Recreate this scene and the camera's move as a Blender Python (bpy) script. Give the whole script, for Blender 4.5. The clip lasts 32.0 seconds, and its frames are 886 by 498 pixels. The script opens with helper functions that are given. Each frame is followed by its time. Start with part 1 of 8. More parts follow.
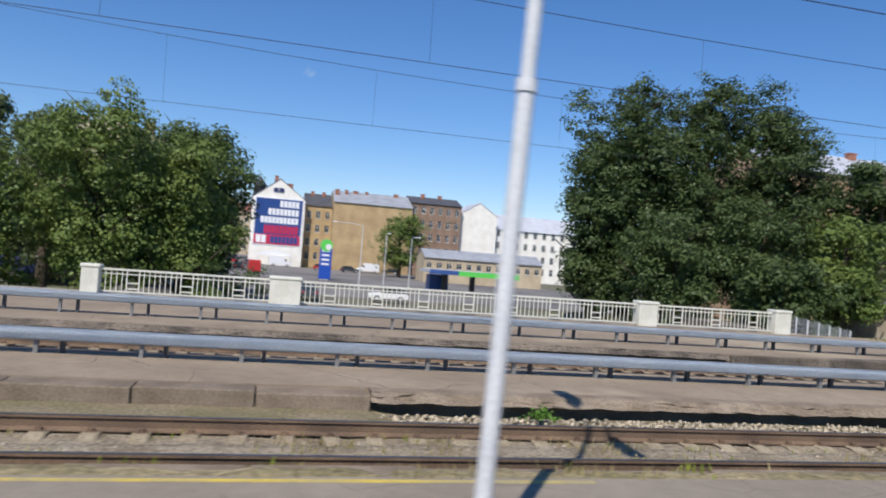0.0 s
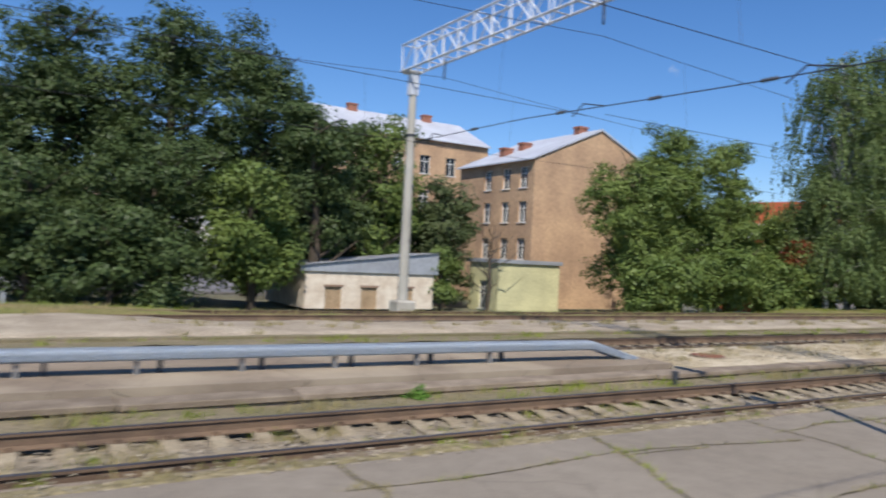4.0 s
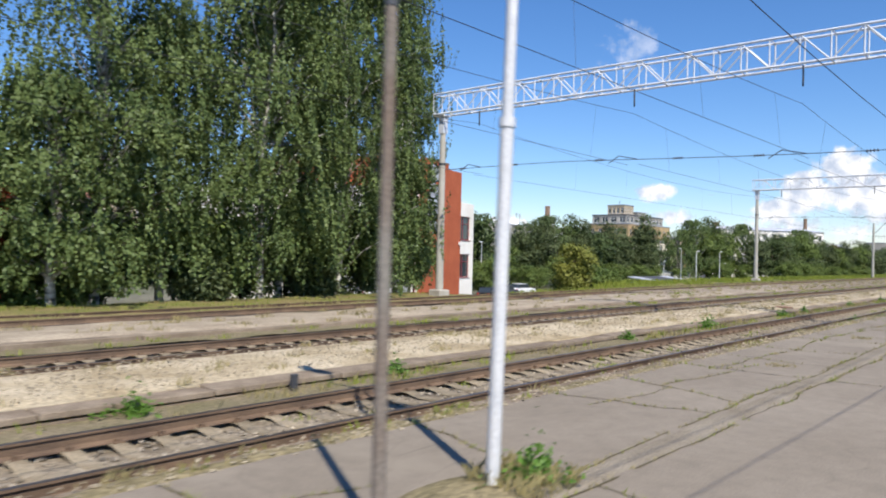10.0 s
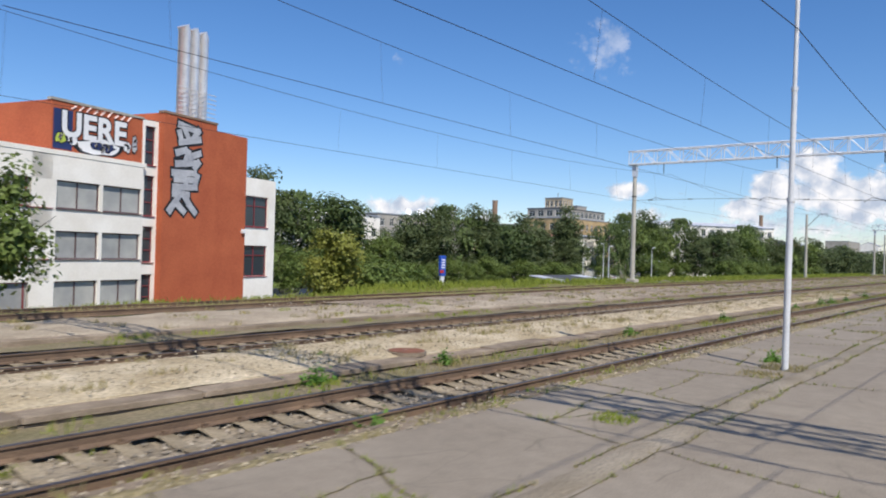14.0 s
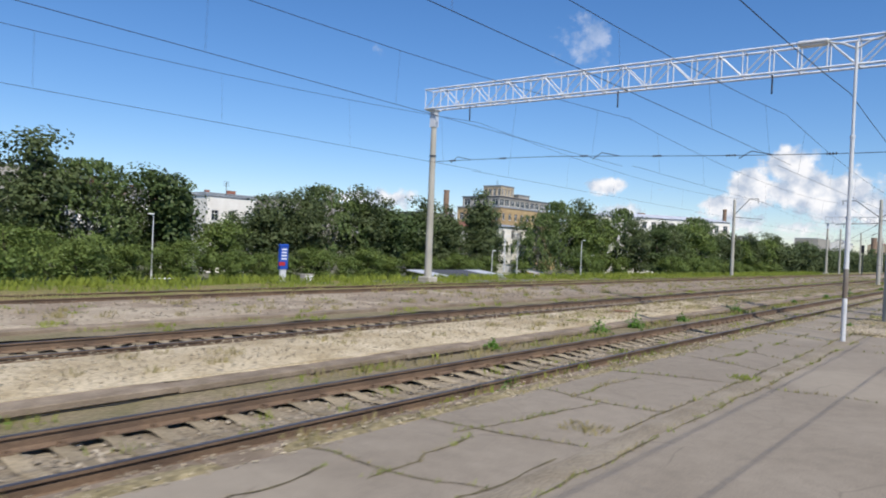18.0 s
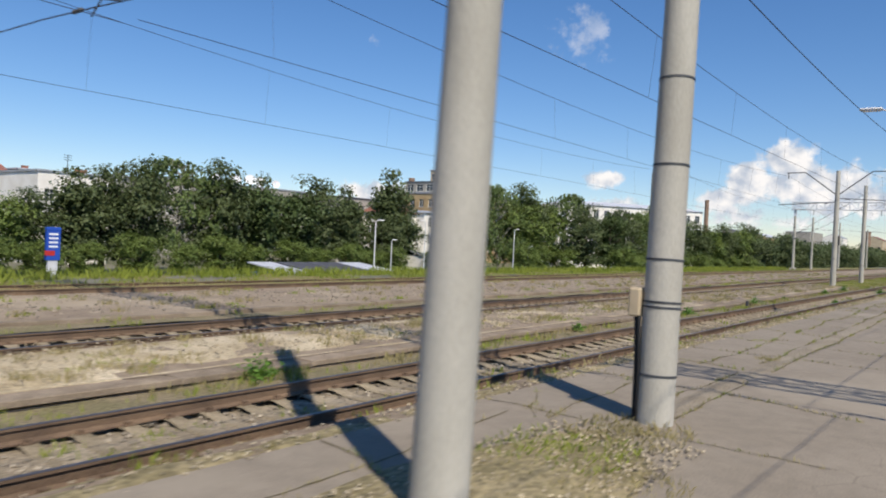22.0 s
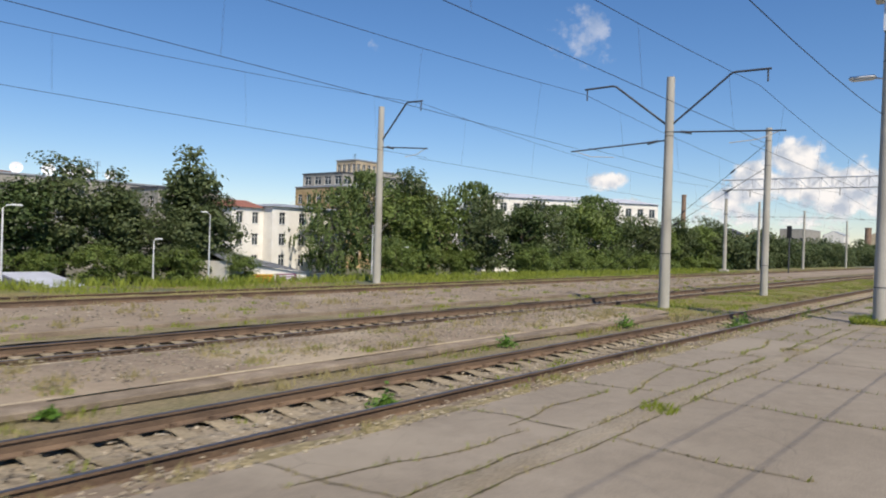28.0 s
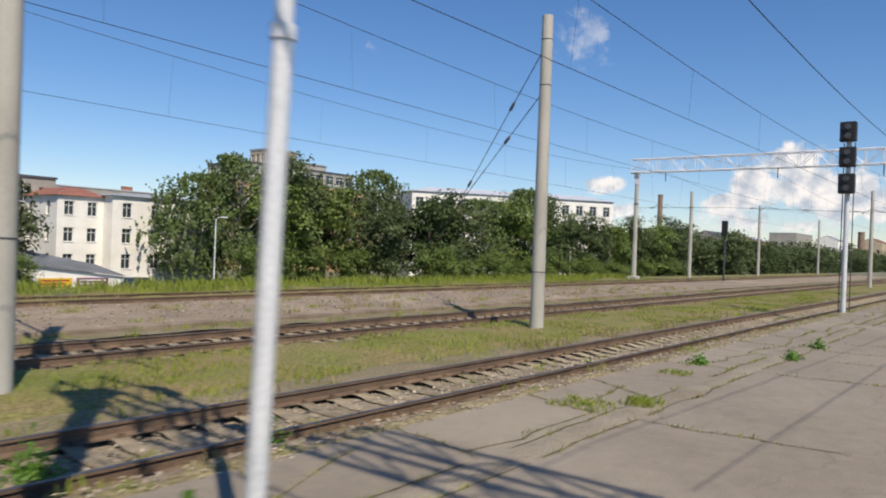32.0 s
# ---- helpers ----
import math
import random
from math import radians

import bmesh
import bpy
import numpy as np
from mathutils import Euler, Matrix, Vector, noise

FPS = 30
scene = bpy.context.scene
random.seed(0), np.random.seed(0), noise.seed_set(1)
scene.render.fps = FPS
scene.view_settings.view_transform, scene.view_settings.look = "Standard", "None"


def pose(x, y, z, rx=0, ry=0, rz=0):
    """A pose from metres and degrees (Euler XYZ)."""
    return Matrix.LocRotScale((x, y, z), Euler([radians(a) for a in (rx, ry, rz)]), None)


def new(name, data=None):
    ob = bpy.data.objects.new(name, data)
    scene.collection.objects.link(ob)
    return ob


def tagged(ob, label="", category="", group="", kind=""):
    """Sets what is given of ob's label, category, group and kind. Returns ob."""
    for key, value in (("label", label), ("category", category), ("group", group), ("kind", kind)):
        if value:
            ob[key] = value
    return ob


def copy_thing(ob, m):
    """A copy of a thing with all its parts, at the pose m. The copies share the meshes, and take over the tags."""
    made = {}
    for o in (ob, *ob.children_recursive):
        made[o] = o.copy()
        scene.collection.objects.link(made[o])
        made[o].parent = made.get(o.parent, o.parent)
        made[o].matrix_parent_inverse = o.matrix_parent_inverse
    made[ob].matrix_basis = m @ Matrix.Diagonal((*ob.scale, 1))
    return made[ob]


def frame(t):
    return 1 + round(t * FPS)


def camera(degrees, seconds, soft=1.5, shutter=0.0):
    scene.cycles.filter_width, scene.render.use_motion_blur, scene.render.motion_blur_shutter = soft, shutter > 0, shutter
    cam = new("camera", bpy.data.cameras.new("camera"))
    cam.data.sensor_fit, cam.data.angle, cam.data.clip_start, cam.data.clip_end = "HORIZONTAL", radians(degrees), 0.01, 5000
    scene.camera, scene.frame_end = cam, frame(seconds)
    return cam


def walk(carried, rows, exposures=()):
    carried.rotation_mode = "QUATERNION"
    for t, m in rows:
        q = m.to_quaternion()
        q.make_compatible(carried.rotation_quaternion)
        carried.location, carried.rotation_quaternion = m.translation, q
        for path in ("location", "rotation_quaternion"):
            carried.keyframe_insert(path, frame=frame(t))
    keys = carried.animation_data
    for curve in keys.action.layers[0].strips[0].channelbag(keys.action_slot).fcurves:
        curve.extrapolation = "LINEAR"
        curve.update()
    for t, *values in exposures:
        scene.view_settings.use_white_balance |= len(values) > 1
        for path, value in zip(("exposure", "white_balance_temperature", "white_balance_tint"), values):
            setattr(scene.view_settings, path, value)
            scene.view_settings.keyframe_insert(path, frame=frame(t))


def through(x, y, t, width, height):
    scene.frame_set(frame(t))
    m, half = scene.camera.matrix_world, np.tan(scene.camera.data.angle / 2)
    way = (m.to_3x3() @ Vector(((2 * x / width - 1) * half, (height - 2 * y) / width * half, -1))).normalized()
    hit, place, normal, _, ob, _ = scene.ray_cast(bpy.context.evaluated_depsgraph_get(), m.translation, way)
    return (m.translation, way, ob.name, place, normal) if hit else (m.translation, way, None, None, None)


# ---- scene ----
EYE = 2.15
cam = camera(61.94, 32.0, soft=1.9, shutter=0.3)
ROWS = [
    (0.0, -0.000, -0.000, -13.46, 0.65, -4.44),
    (0.5, 3.062, 0.016, -7.43, 1.31, -2.17),
    (1.0, 6.128, 0.031, -5.20, 0.01, -3.22),
    (1.5, 9.194, 0.046, -5.13, 0.55, -1.77),
    (2.0, 12.253, 0.059, -6.55, 1.05, -1.59),
    (2.5, 15.309, 0.072, -8.85, 1.30, -1.64),
    (3.0, 18.356, 0.085, -12.21, 0.79, -1.91),
    (3.5, 21.394, 0.098, -21.30, 0.27, -2.39),
    (4.0, 24.430, 0.112, -30.98, 0.56, -2.88),
    (4.5, 27.466, 0.128, -38.20, 1.00, -1.22),
    (6.5, 39.565, 0.245, -50.02, 1.25, -1.43),
    (7.0, 42.578, 0.292, -50.30, 1.02, -1.59),
    (7.5, 45.590, 0.342, -49.50, 0.83, -2.23),
    (8.0, 48.602, 0.394, -48.98, 0.67, -2.02),
    (8.5, 51.618, 0.448, -48.83, 0.69, -2.07),
    (9.0, 54.632, 0.504, -48.93, 0.62, -2.25),
    (9.5, 57.637, 0.559, -48.66, 0.49, -1.88),
    (10.0, 60.630, 0.612, -49.00, 0.42, -1.42),
    (10.5, 63.622, 0.663, -49.36, 0.31, -1.50),
    (11.0, 66.614, 0.711, -49.88, 0.29, -1.11),
    (11.5, 69.607, 0.757, -50.60, 0.32, -1.77),
    (12.0, 72.603, 0.802, -51.17, 0.29, -1.90),
    (12.5, 75.600, 0.844, -51.39, 0.23, -2.07),
    (13.0, 78.597, 0.885, -51.35, 0.21, -2.23),
    (13.5, 81.596, 0.924, -50.94, 0.26, -1.96),
    (14.0, 84.592, 0.961, -50.95, 0.26, -1.69),
    (14.5, 87.578, 0.997, -51.33, 0.17, -1.51),
    (15.0, 90.565, 1.029, -51.52, 0.15, -1.41),
    (15.5, 93.553, 1.059, -51.71, 0.09, -1.55),
    (17.5, 105.706, 1.121, -52.09, -0.04, -2.16),
    (18.0, 108.737, 1.131, -52.36, -0.19, -2.38),
    (18.5, 111.767, 1.141, -52.68, -0.37, -2.26),
    (19.0, 114.788, 1.151, -52.95, -0.36, -2.29),
    (19.5, 117.796, 1.162, -52.95, -0.47, -2.19),
    (20.0, 120.794, 1.174, -52.50, -0.59, -2.20),
    (20.5, 123.788, 1.184, -52.49, -0.66, -2.46),
    (21.0, 126.782, 1.192, -52.49, -0.70, -2.82),
    (21.5, 129.772, 1.198, -52.42, -0.69, -2.68),
    (22.0, 132.760, 1.202, -52.39, -0.72, -2.65),
    (22.5, 135.744, 1.205, -52.40, -0.72, -2.65),
    (23.0, 138.724, 1.205, -52.25, -0.72, -2.61),
    (23.5, 141.699, 1.205, -52.16, -0.75, -2.63),
    (24.0, 144.667, 1.203, -52.14, -0.60, -1.68),
    (24.5, 147.628, 1.199, -52.13, -0.39, -1.89),
    (25.0, 150.580, 1.195, -52.05, -0.31, -2.24),
    (25.5, 153.523, 1.190, -51.97, -0.28, -1.96),
    (27.5, 165.144, 1.160, -51.80, -0.33, -1.75),
    (28.0, 168.054, 1.152, -51.79, -0.35, -1.76),
    (28.5, 170.967, 1.145, -51.80, -0.31, -1.77),
    (29.0, 173.881, 1.138, -51.79, -0.30, -1.99),
    (29.5, 176.791, 1.131, -51.85, -0.25, -1.95),
    (30.0, 179.689, 1.126, -51.84, -0.24, -2.24),
    (30.5, 182.576, 1.121, -51.62, -0.18, -2.19),
    (31.0, 185.457, 1.117, -51.71, -0.07, -2.04),
    (31.5, 188.335, 1.113, -52.15, 0.03, -2.11),
    (32.0, 191.211, 1.109, -51.77, -0.10, -2.12),
]
walk(cam, [(t, pose(x, y, EYE, 90 + pitch, roll, yaw)) for t, x, y, yaw, pitch, roll in ROWS],
     exposures=[(0.0, -0.04, 6200, 13), (4.0, 0.02, 6200, 13), (7.5, 0.24, 6300, 13), (10.5, 0.26, 6300, 13), (13.0, 0.04, 6300, 13), (18.0, 0.0, 6250, 12), (23.0, -0.02, 6650, 12), (32.0, -0.04, 6750, 13)])

# ---- sky and sun ----
SUN_AZ, SUN_EL = 60.0, 51.0      # the way the shadows fall, and the sun's height
world = bpy.data.worlds.new("world")
scene.world = world
world.use_nodes = True
wn, wl = world.node_tree.nodes, world.node_tree.links
sky = wn.new("ShaderNodeTexSky")
sky.sky_type, sky.sun_disc = "NISHITA", False
sky.sun_elevation, sky.sun_rotation = radians(SUN_EL), radians(270 - SUN_AZ)
sky.altitude = 700
sky.air_density, sky.dust_density, sky.ozone_density = 1.15, 0.0, 5.0
rich = wn.new("ShaderNodeHueSaturation")
rich.inputs["Saturation"].default_value = 1.18
wl.new(sky.outputs[0], rich.inputs["Color"])
clear = wn.new("ShaderNodeMix")
clear.data_type, clear.blend_type = "RGBA", "MULTIPLY"
clear.inputs["Factor"].default_value = 1.0
clear.inputs["B"].default_value = (1.0, 0.99, 1.07, 1)
wl.new(rich.outputs[0], clear.inputs["A"])
wl.new(clear.outputs["Result"], wn["Background"].inputs["Color"])
wn["Background"].inputs["Strength"].default_value = 0.112
sun = new("sun", bpy.data.lights.new("sun", "SUN"))
sun.data.energy, sun.data.angle, sun.data.color = 5.0, radians(0.53), (1.0, 0.93, 0.80)
_d = Vector((math.cos(radians(SUN_AZ)) * math.cos(radians(SUN_EL)), math.sin(radians(SUN_AZ)) * math.cos(radians(SUN_EL)), -math.sin(radians(SUN_EL))))
sun.matrix_world = Matrix.Translation((0, 0, 60)) @ _d.to_track_quat("-Z", "Y").to_matrix().to_4x4()

# ---- materials ----
def mat(name, base, rough=0.8, metal=0.0, dark=0.25, scale=3.0, fine=40.0, bump=0.25, tint=None, island=0.0, obj=0.0, spec=0.3, stretch=None, stain=0.0):
    """A surface with two scales of variation: broad patches towards tint, and a fine grain with relief."""
    m = bpy.data.materials.new(name)
    m.use_nodes = True
    n, l = m.node_tree.nodes, m.node_tree.links
    b = n["Principled BSDF"]
    b.inputs["Roughness"].default_value, b.inputs["Metallic"].default_value = rough, metal
    b.inputs["Specular IOR Level"].default_value = spec
    co = n.new("ShaderNodeTexCoord")
    vec = co.outputs["Object"]
    if stretch:
        mp = n.new("ShaderNodeMapping")
        mp.inputs["Scale"].default_value = stretch
        l.new(vec, mp.inputs["Vector"])
        vec = mp.outputs[0]
    big, small = n.new("ShaderNodeTexNoise"), n.new("ShaderNodeTexNoise")
    big.inputs["Scale"].default_value, big.inputs["Detail"].default_value = scale, 6
    small.inputs["Scale"].default_value, small.inputs["Detail"].default_value = fine, 4
    for t in (big, small):
        l.new(vec, t.inputs["Vector"])
    tint = tint or tuple(c * 0.6 for c in base)
    ramp = n.new("ShaderNodeValToRGB")
    ramp.color_ramp.elements[0].position, ramp.color_ramp.elements[1].position = 0.36, 0.66
    ramp.color_ramp.elements[0].color, ramp.color_ramp.elements[1].color = (*tint, 1), (*base, 1)
    l.new(big.outputs["Fac"], ramp.inputs["Fac"])
    mr = n.new("ShaderNodeMapRange")
    mr.inputs["From Min"].default_value, mr.inputs["From Max"].default_value = 0.3, 0.7
    mr.inputs["To Min"].default_value, mr.inputs["To Max"].default_value = 1 - dark, 1 + dark * 0.6
    l.new(small.outputs["Fac"], mr.inputs["Value"])
    mul = n.new("ShaderNodeVectorMath")
    mul.operation = "SCALE"
    l.new(ramp.outputs["Color"], mul.inputs[0])
    l.new(mr.outputs[0], mul.inputs["Scale"])
    out = mul.outputs[0]
    for amount, kind in ((island, "isl"), (obj, "obj")):
        if amount:
            src = n.new("ShaderNodeNewGeometry").outputs["Random Per Island"] if kind == "isl" else n.new("ShaderNodeObjectInfo").outputs["Random"]
            r2 = n.new("ShaderNodeMapRange")
            r2.inputs["To Min"].default_value, r2.inputs["To Max"].default_value = 1 - amount, 1 + amount
            l.new(src, r2.inputs["Value"])
            m2 = n.new("ShaderNodeVectorMath")
            m2.operation = "SCALE"
            l.new(out, m2.inputs[0])
            l.new(r2.outputs[0], m2.inputs["Scale"])
            out = m2.outputs[0]
    l.new(out, b.inputs["Base Color"])
    if bump:
        bp = n.new("ShaderNodeBump")
        bp.inputs["Strength"].default_value, bp.inputs["Distance"].default_value = bump, 0.02
        l.new(small.outputs["Fac"], bp.inputs["Height"])
        l.new(bp.outputs[0], b.inputs["Normal"])
    return m


def leaf_mat(name, base, pale, rough=0.5, through=0.24):
    m = bpy.data.materials.new(name)
    m.use_nodes = True
    n, l = m.node_tree.nodes, m.node_tree.links
    b = n["Principled BSDF"]
    b.inputs["Roughness"].default_value, b.inputs["Specular IOR Level"].default_value = rough, 0.25
    g = n.new("ShaderNodeNewGeometry")
    r = n.new("ShaderNodeValToRGB")
    r.color_ramp.elements[0].color, r.color_ramp.elements[1].color = (*base, 1), (*pale, 1)
    no = n.new("ShaderNodeTexNoise")
    no.inputs["Scale"].default_value = 0.35
    l.new(n.new("ShaderNodeTexCoord").outputs["Object"], no.inputs["Vector"])
    ad = n.new("ShaderNodeMath")
    ad.operation = "MULTIPLY_ADD"
    ad.inputs[1].default_value = 0.42
    l.new(g.outputs["Random Per Island"], ad.inputs[0])
    mr = n.new("ShaderNodeMapRange")
    mr.inputs["From Min"].default_value, mr.inputs["From Max"].default_value = 0.3, 0.7
    mr.inputs["To Max"].default_value = 0.45
    l.new(no.outputs["Fac"], mr.inputs["Value"])
    l.new(mr.outputs[0], ad.inputs[2])
    l.new(ad.outputs[0], r.inputs["Fac"])
    l.new(r.outputs["Color"], b.inputs["Base Color"])
    tr = n.new("ShaderNodeBsdfTranslucent")
    l.new(r.outputs["Color"], tr.inputs["Color"])
    mx = n.new("ShaderNodeMixShader")
    mx.inputs[0].default_value = through
    l.new(b.outputs[0], mx.inputs[1])
    l.new(tr.outputs[0], mx.inputs[2])
    l.new(mx.outputs[0], n["Material Output"].inputs["Surface"])
    return m


def plain(name, base, rough=0.5, metal=0.0, emit=0.0):
    m = bpy.data.materials.new(name)
    m.use_nodes = True
    b = m.node_tree.nodes["Principled BSDF"]
    b.inputs["Base Color"].default_value = (*base, 1)
    b.inputs["Roughness"].default_value, b.inputs["Metallic"].default_value = rough, metal
    if emit:
        b.inputs["Emission Color"].default_value, b.inputs["Emission Strength"].default_value = (*base, 1), emit
    return m


def paving(name, base, tint, patch, crack=0.9, cell=0.33):
    """Old asphalt: broad pale and dark patches, a net of fine cracks with soil in them, grit."""
    m = mat(name, base, 0.9, tint=tint, scale=0.5, fine=60, dark=0.22, bump=0.2)
    n, l = m.node_tree.nodes, m.node_tree.links
    b = n["Principled BSDF"]
    co = n.new("ShaderNodeTexCoord")
    wob = n.new("ShaderNodeTexNoise")
    wob.inputs["Scale"].default_value = 0.9
    l.new(co.outputs["Object"], wob.inputs["Vector"])
    mixv = n.new("ShaderNodeMix")
    mixv.data_type = "VECTOR"
    mixv.inputs["Factor"].default_value = 0.35
    l.new(co.outputs["Object"], mixv.inputs["A"])
    l.new(wob.outputs["Color"], mixv.inputs["B"])
    v = n.new("ShaderNodeTexVoronoi")
    v.feature = "DISTANCE_TO_EDGE"
    v.inputs["Scale"].default_value = cell
    l.new(mixv.outputs["Result"], v.inputs["Vector"])
    mr = n.new("ShaderNodeMapRange")
    mr.inputs["From Min"].default_value, mr.inputs["From Max"].default_value = 0.0006, 0.0028
    mr.inputs["To Min"].default_value, mr.inputs["To Max"].default_value = crack, 0.0
    l.new(v.outputs["Distance"], mr.inputs["Value"])
    pn = n.new("ShaderNodeTexNoise")
    pn.inputs["Scale"].default_value, pn.inputs["Detail"].default_value = 0.22, 5
    l.new(co.outputs["Object"], pn.inputs["Vector"])
    pr = n.new("ShaderNodeMapRange")
    pr.inputs["From Min"].default_value, pr.inputs["From Max"].default_value = 0.56, 0.62
    pr.inputs["To Max"].default_value = 0.45
    l.new(pn.outputs["Fac"], pr.inputs["Value"])
    src = b.inputs["Base Color"].links[0].from_socket
    mid = n.new("ShaderNodeTexNoise")
    mid.inputs["Scale"].default_value, mid.inputs["Detail"].default_value, mid.inputs["Roughness"].default_value = 4.0, 8, 0.7
    l.new(co.outputs["Object"], mid.inputs["Vector"])
    mm = n.new("ShaderNodeMapRange")
    mm.inputs["From Min"].default_value, mm.inputs["From Max"].default_value = 0.3, 0.7
    mm.inputs["To Min"].default_value, mm.inputs["To Max"].default_value = 0.88, 1.10
    l.new(mid.outputs["Fac"], mm.inputs["Value"])
    ms = n.new("ShaderNodeVectorMath")
    ms.operation = "SCALE"
    l.new(src, ms.inputs[0])
    l.new(mm.outputs[0], ms.inputs["Scale"])
    src = ms.outputs[0]
    m1 = n.new("ShaderNodeMix")
    m1.data_type = "RGBA"
    l.new(pr.outputs[0], m1.inputs["Factor"])
    l.new(src, m1.inputs["A"])
    m1.inputs["B"].default_value = (*patch, 1)
    m2 = n.new("ShaderNodeMix")
    m2.data_type = "RGBA"
    l.new(mr.outputs[0], m2.inputs["Factor"])
    l.new(m1.outputs["Result"], m2.inputs["A"])
    m2.inputs["B"].default_value = (0.05, 0.045, 0.03, 1)
    v2 = n.new("ShaderNodeTexVoronoi")
    v2.feature = "DISTANCE_TO_EDGE"
    v2.inputs["Scale"].default_value = cell * 3.1
    l.new(mixv.outputs["Result"], v2.inputs["Vector"])
    c2 = n.new("ShaderNodeMapRange")
    c2.inputs["From Min"].default_value, c2.inputs["From Max"].default_value = 0.004, 0.016
    c2.inputs["To Min"].default_value, c2.inputs["To Max"].default_value = 0.3, 0.0
    l.new(v2.outputs["Distance"], c2.inputs["Value"])
    gate = n.new("ShaderNodeMapRange")
    gate.inputs["From Min"].default_value, gate.inputs["From Max"].default_value = 0.52, 0.6
    l.new(wob.outputs["Fac"], gate.inputs["Value"])
    both = n.new("ShaderNodeMath")
    both.operation = "MULTIPLY"
    l.new(c2.outputs[0], both.inputs[0])
    l.new(gate.outputs[0], both.inputs[1])
    m3 = n.new("ShaderNodeMix")
    m3.data_type = "RGBA"
    l.new(both.outputs[0], m3.inputs["Factor"])
    l.new(m2.outputs["Result"], m3.inputs["A"])
    m3.inputs["B"].default_value = (0.085, 0.072, 0.05, 1)
    l.new(m3.outputs["Result"], b.inputs["Base Color"])
    return m


ASPHALT = paving("platform_asphalt", (0.285, 0.242, 0.188), (0.245, 0.206, 0.158), (0.335, 0.288, 0.222), crack=0.15, cell=0.5)
ASPHALT2 = paving("far_platform_asphalt", (0.33, 0.265, 0.19), (0.25, 0.195, 0.14), (0.45, 0.375, 0.265), cell=0.6)
STREET = mat("street_asphalt", (0.25, 0.235, 0.22), 0.85, scale=0.12, fine=20)
GRAVEL = mat("pale_gravel", (0.6, 0.51, 0.36), 0.95, tint=(0.4, 0.32, 0.195), scale=0.8, fine=22, dark=0.45, bump=0.8)
FARSAND = mat("trodden_sand", (0.47, 0.395, 0.29), 0.95, tint=(0.33, 0.27, 0.195), scale=0.7, fine=18, dark=0.4, bump=0.7)
NEWTAR = mat("smooth_dark_asphalt", (0.195, 0.172, 0.145), 0.88, tint=(0.17, 0.15, 0.126), scale=0.6, fine=70, dark=0.12, bump=0.12)
FILLER = mat("gritty_filler", (0.31, 0.265, 0.20), 0.95, tint=(0.235, 0.195, 0.14), scale=1.4, fine=35, dark=0.35, bump=0.6)
BALLAST = mat("ballast_bed", (0.34, 0.285, 0.205), 0.95, tint=(0.23, 0.185, 0.125), scale=1.6, fine=18, dark=0.5, bump=0.9)
PEBBLE = mat("gravel_pebble", (0.53, 0.45, 0.32), 0.9, island=0.4, scale=6, fine=50, bump=0.2)
STONE = mat("ballast_stone", (0.42, 0.36, 0.275), 0.9, island=0.55, scale=6, fine=50, bump=0.2)
SOIL = mat("grass_soil", (0.17, 0.185, 0.045), 0.95, tint=(0.25, 0.195, 0.085), scale=0.6, fine=16, dark=0.5, bump=0.8)
DRY = mat("dry_earth", (0.31, 0.255, 0.145), 0.95, tint=(0.21, 0.175, 0.09), scale=1.5, fine=14, dark=0.5, bump=0.8)
SOILB = mat("brown_soil", (0.26, 0.21, 0.135), 0.95, tint=(0.19, 0.165, 0.085), scale=1.2, fine=20, dark=0.5, bump=0.9)
CITY = mat("city_ground", (0.12, 0.125, 0.06), 0.95, tint=(0.18, 0.17, 0.13), scale=0.05, fine=2, dark=0.3)
CONC = mat("pale_concrete", (0.46, 0.43, 0.37), 0.85, tint=(0.34, 0.31, 0.26), scale=1.5, fine=30, dark=0.2)
KERB = mat("kerb_concrete", (0.3, 0.24, 0.175), 0.9, tint=(0.195, 0.15, 0.105), scale=2.0, fine=30, obj=0.12, dark=0.3)
CONCDARK = mat("stained_concrete", (0.22, 0.18, 0.14), 0.95, tint=(0.09, 0.075, 0.06), scale=1.2, fine=14, dark=0.4, bump=0.6)
POLE = mat("pole_concrete", (0.48, 0.46, 0.405), 0.85, tint=(0.37, 0.35, 0.30), scale=1.2, fine=45, dark=0.09, stretch=(1, 1, 0.35))
SLEEP = mat("sleeper_concrete", (0.33, 0.275, 0.19), 0.9, tint=(0.225, 0.18, 0.115), scale=3.5, fine=30, obj=0.18, dark=0.35)
RAILRUST = mat("rusty_rail", (0.205, 0.138, 0.088), 0.75, tint=(0.125, 0.085, 0.058), scale=1.5, fine=40, dark=0.35)
RAILTOP = mat("worn_rail_head", (0.17, 0.155, 0.155), 0.45, metal=0.7, tint=(0.13, 0.11, 0.105), scale=2, fine=30, dark=0.2, bump=0.05)
GALV = mat("galvanised_steel", (0.72, 0.72, 0.72), 0.42, metal=0.1, tint=(0.60, 0.61, 0.62), scale=2, fine=30, dark=0.12, bump=0.05)
CHROME = mat("bright_steel_flue", (0.80, 0.80, 0.80), 0.28, metal=0.45, tint=(0.66, 0.66, 0.67), scale=1.2, fine=8, dark=0.08, bump=0.1)
BARRIER = mat("barrier_zinc", (0.50, 0.55, 0.60), 0.6, metal=0.05, tint=(0.44, 0.50, 0.57), scale=1.5, fine=30, dark=0.12, bump=0.05)
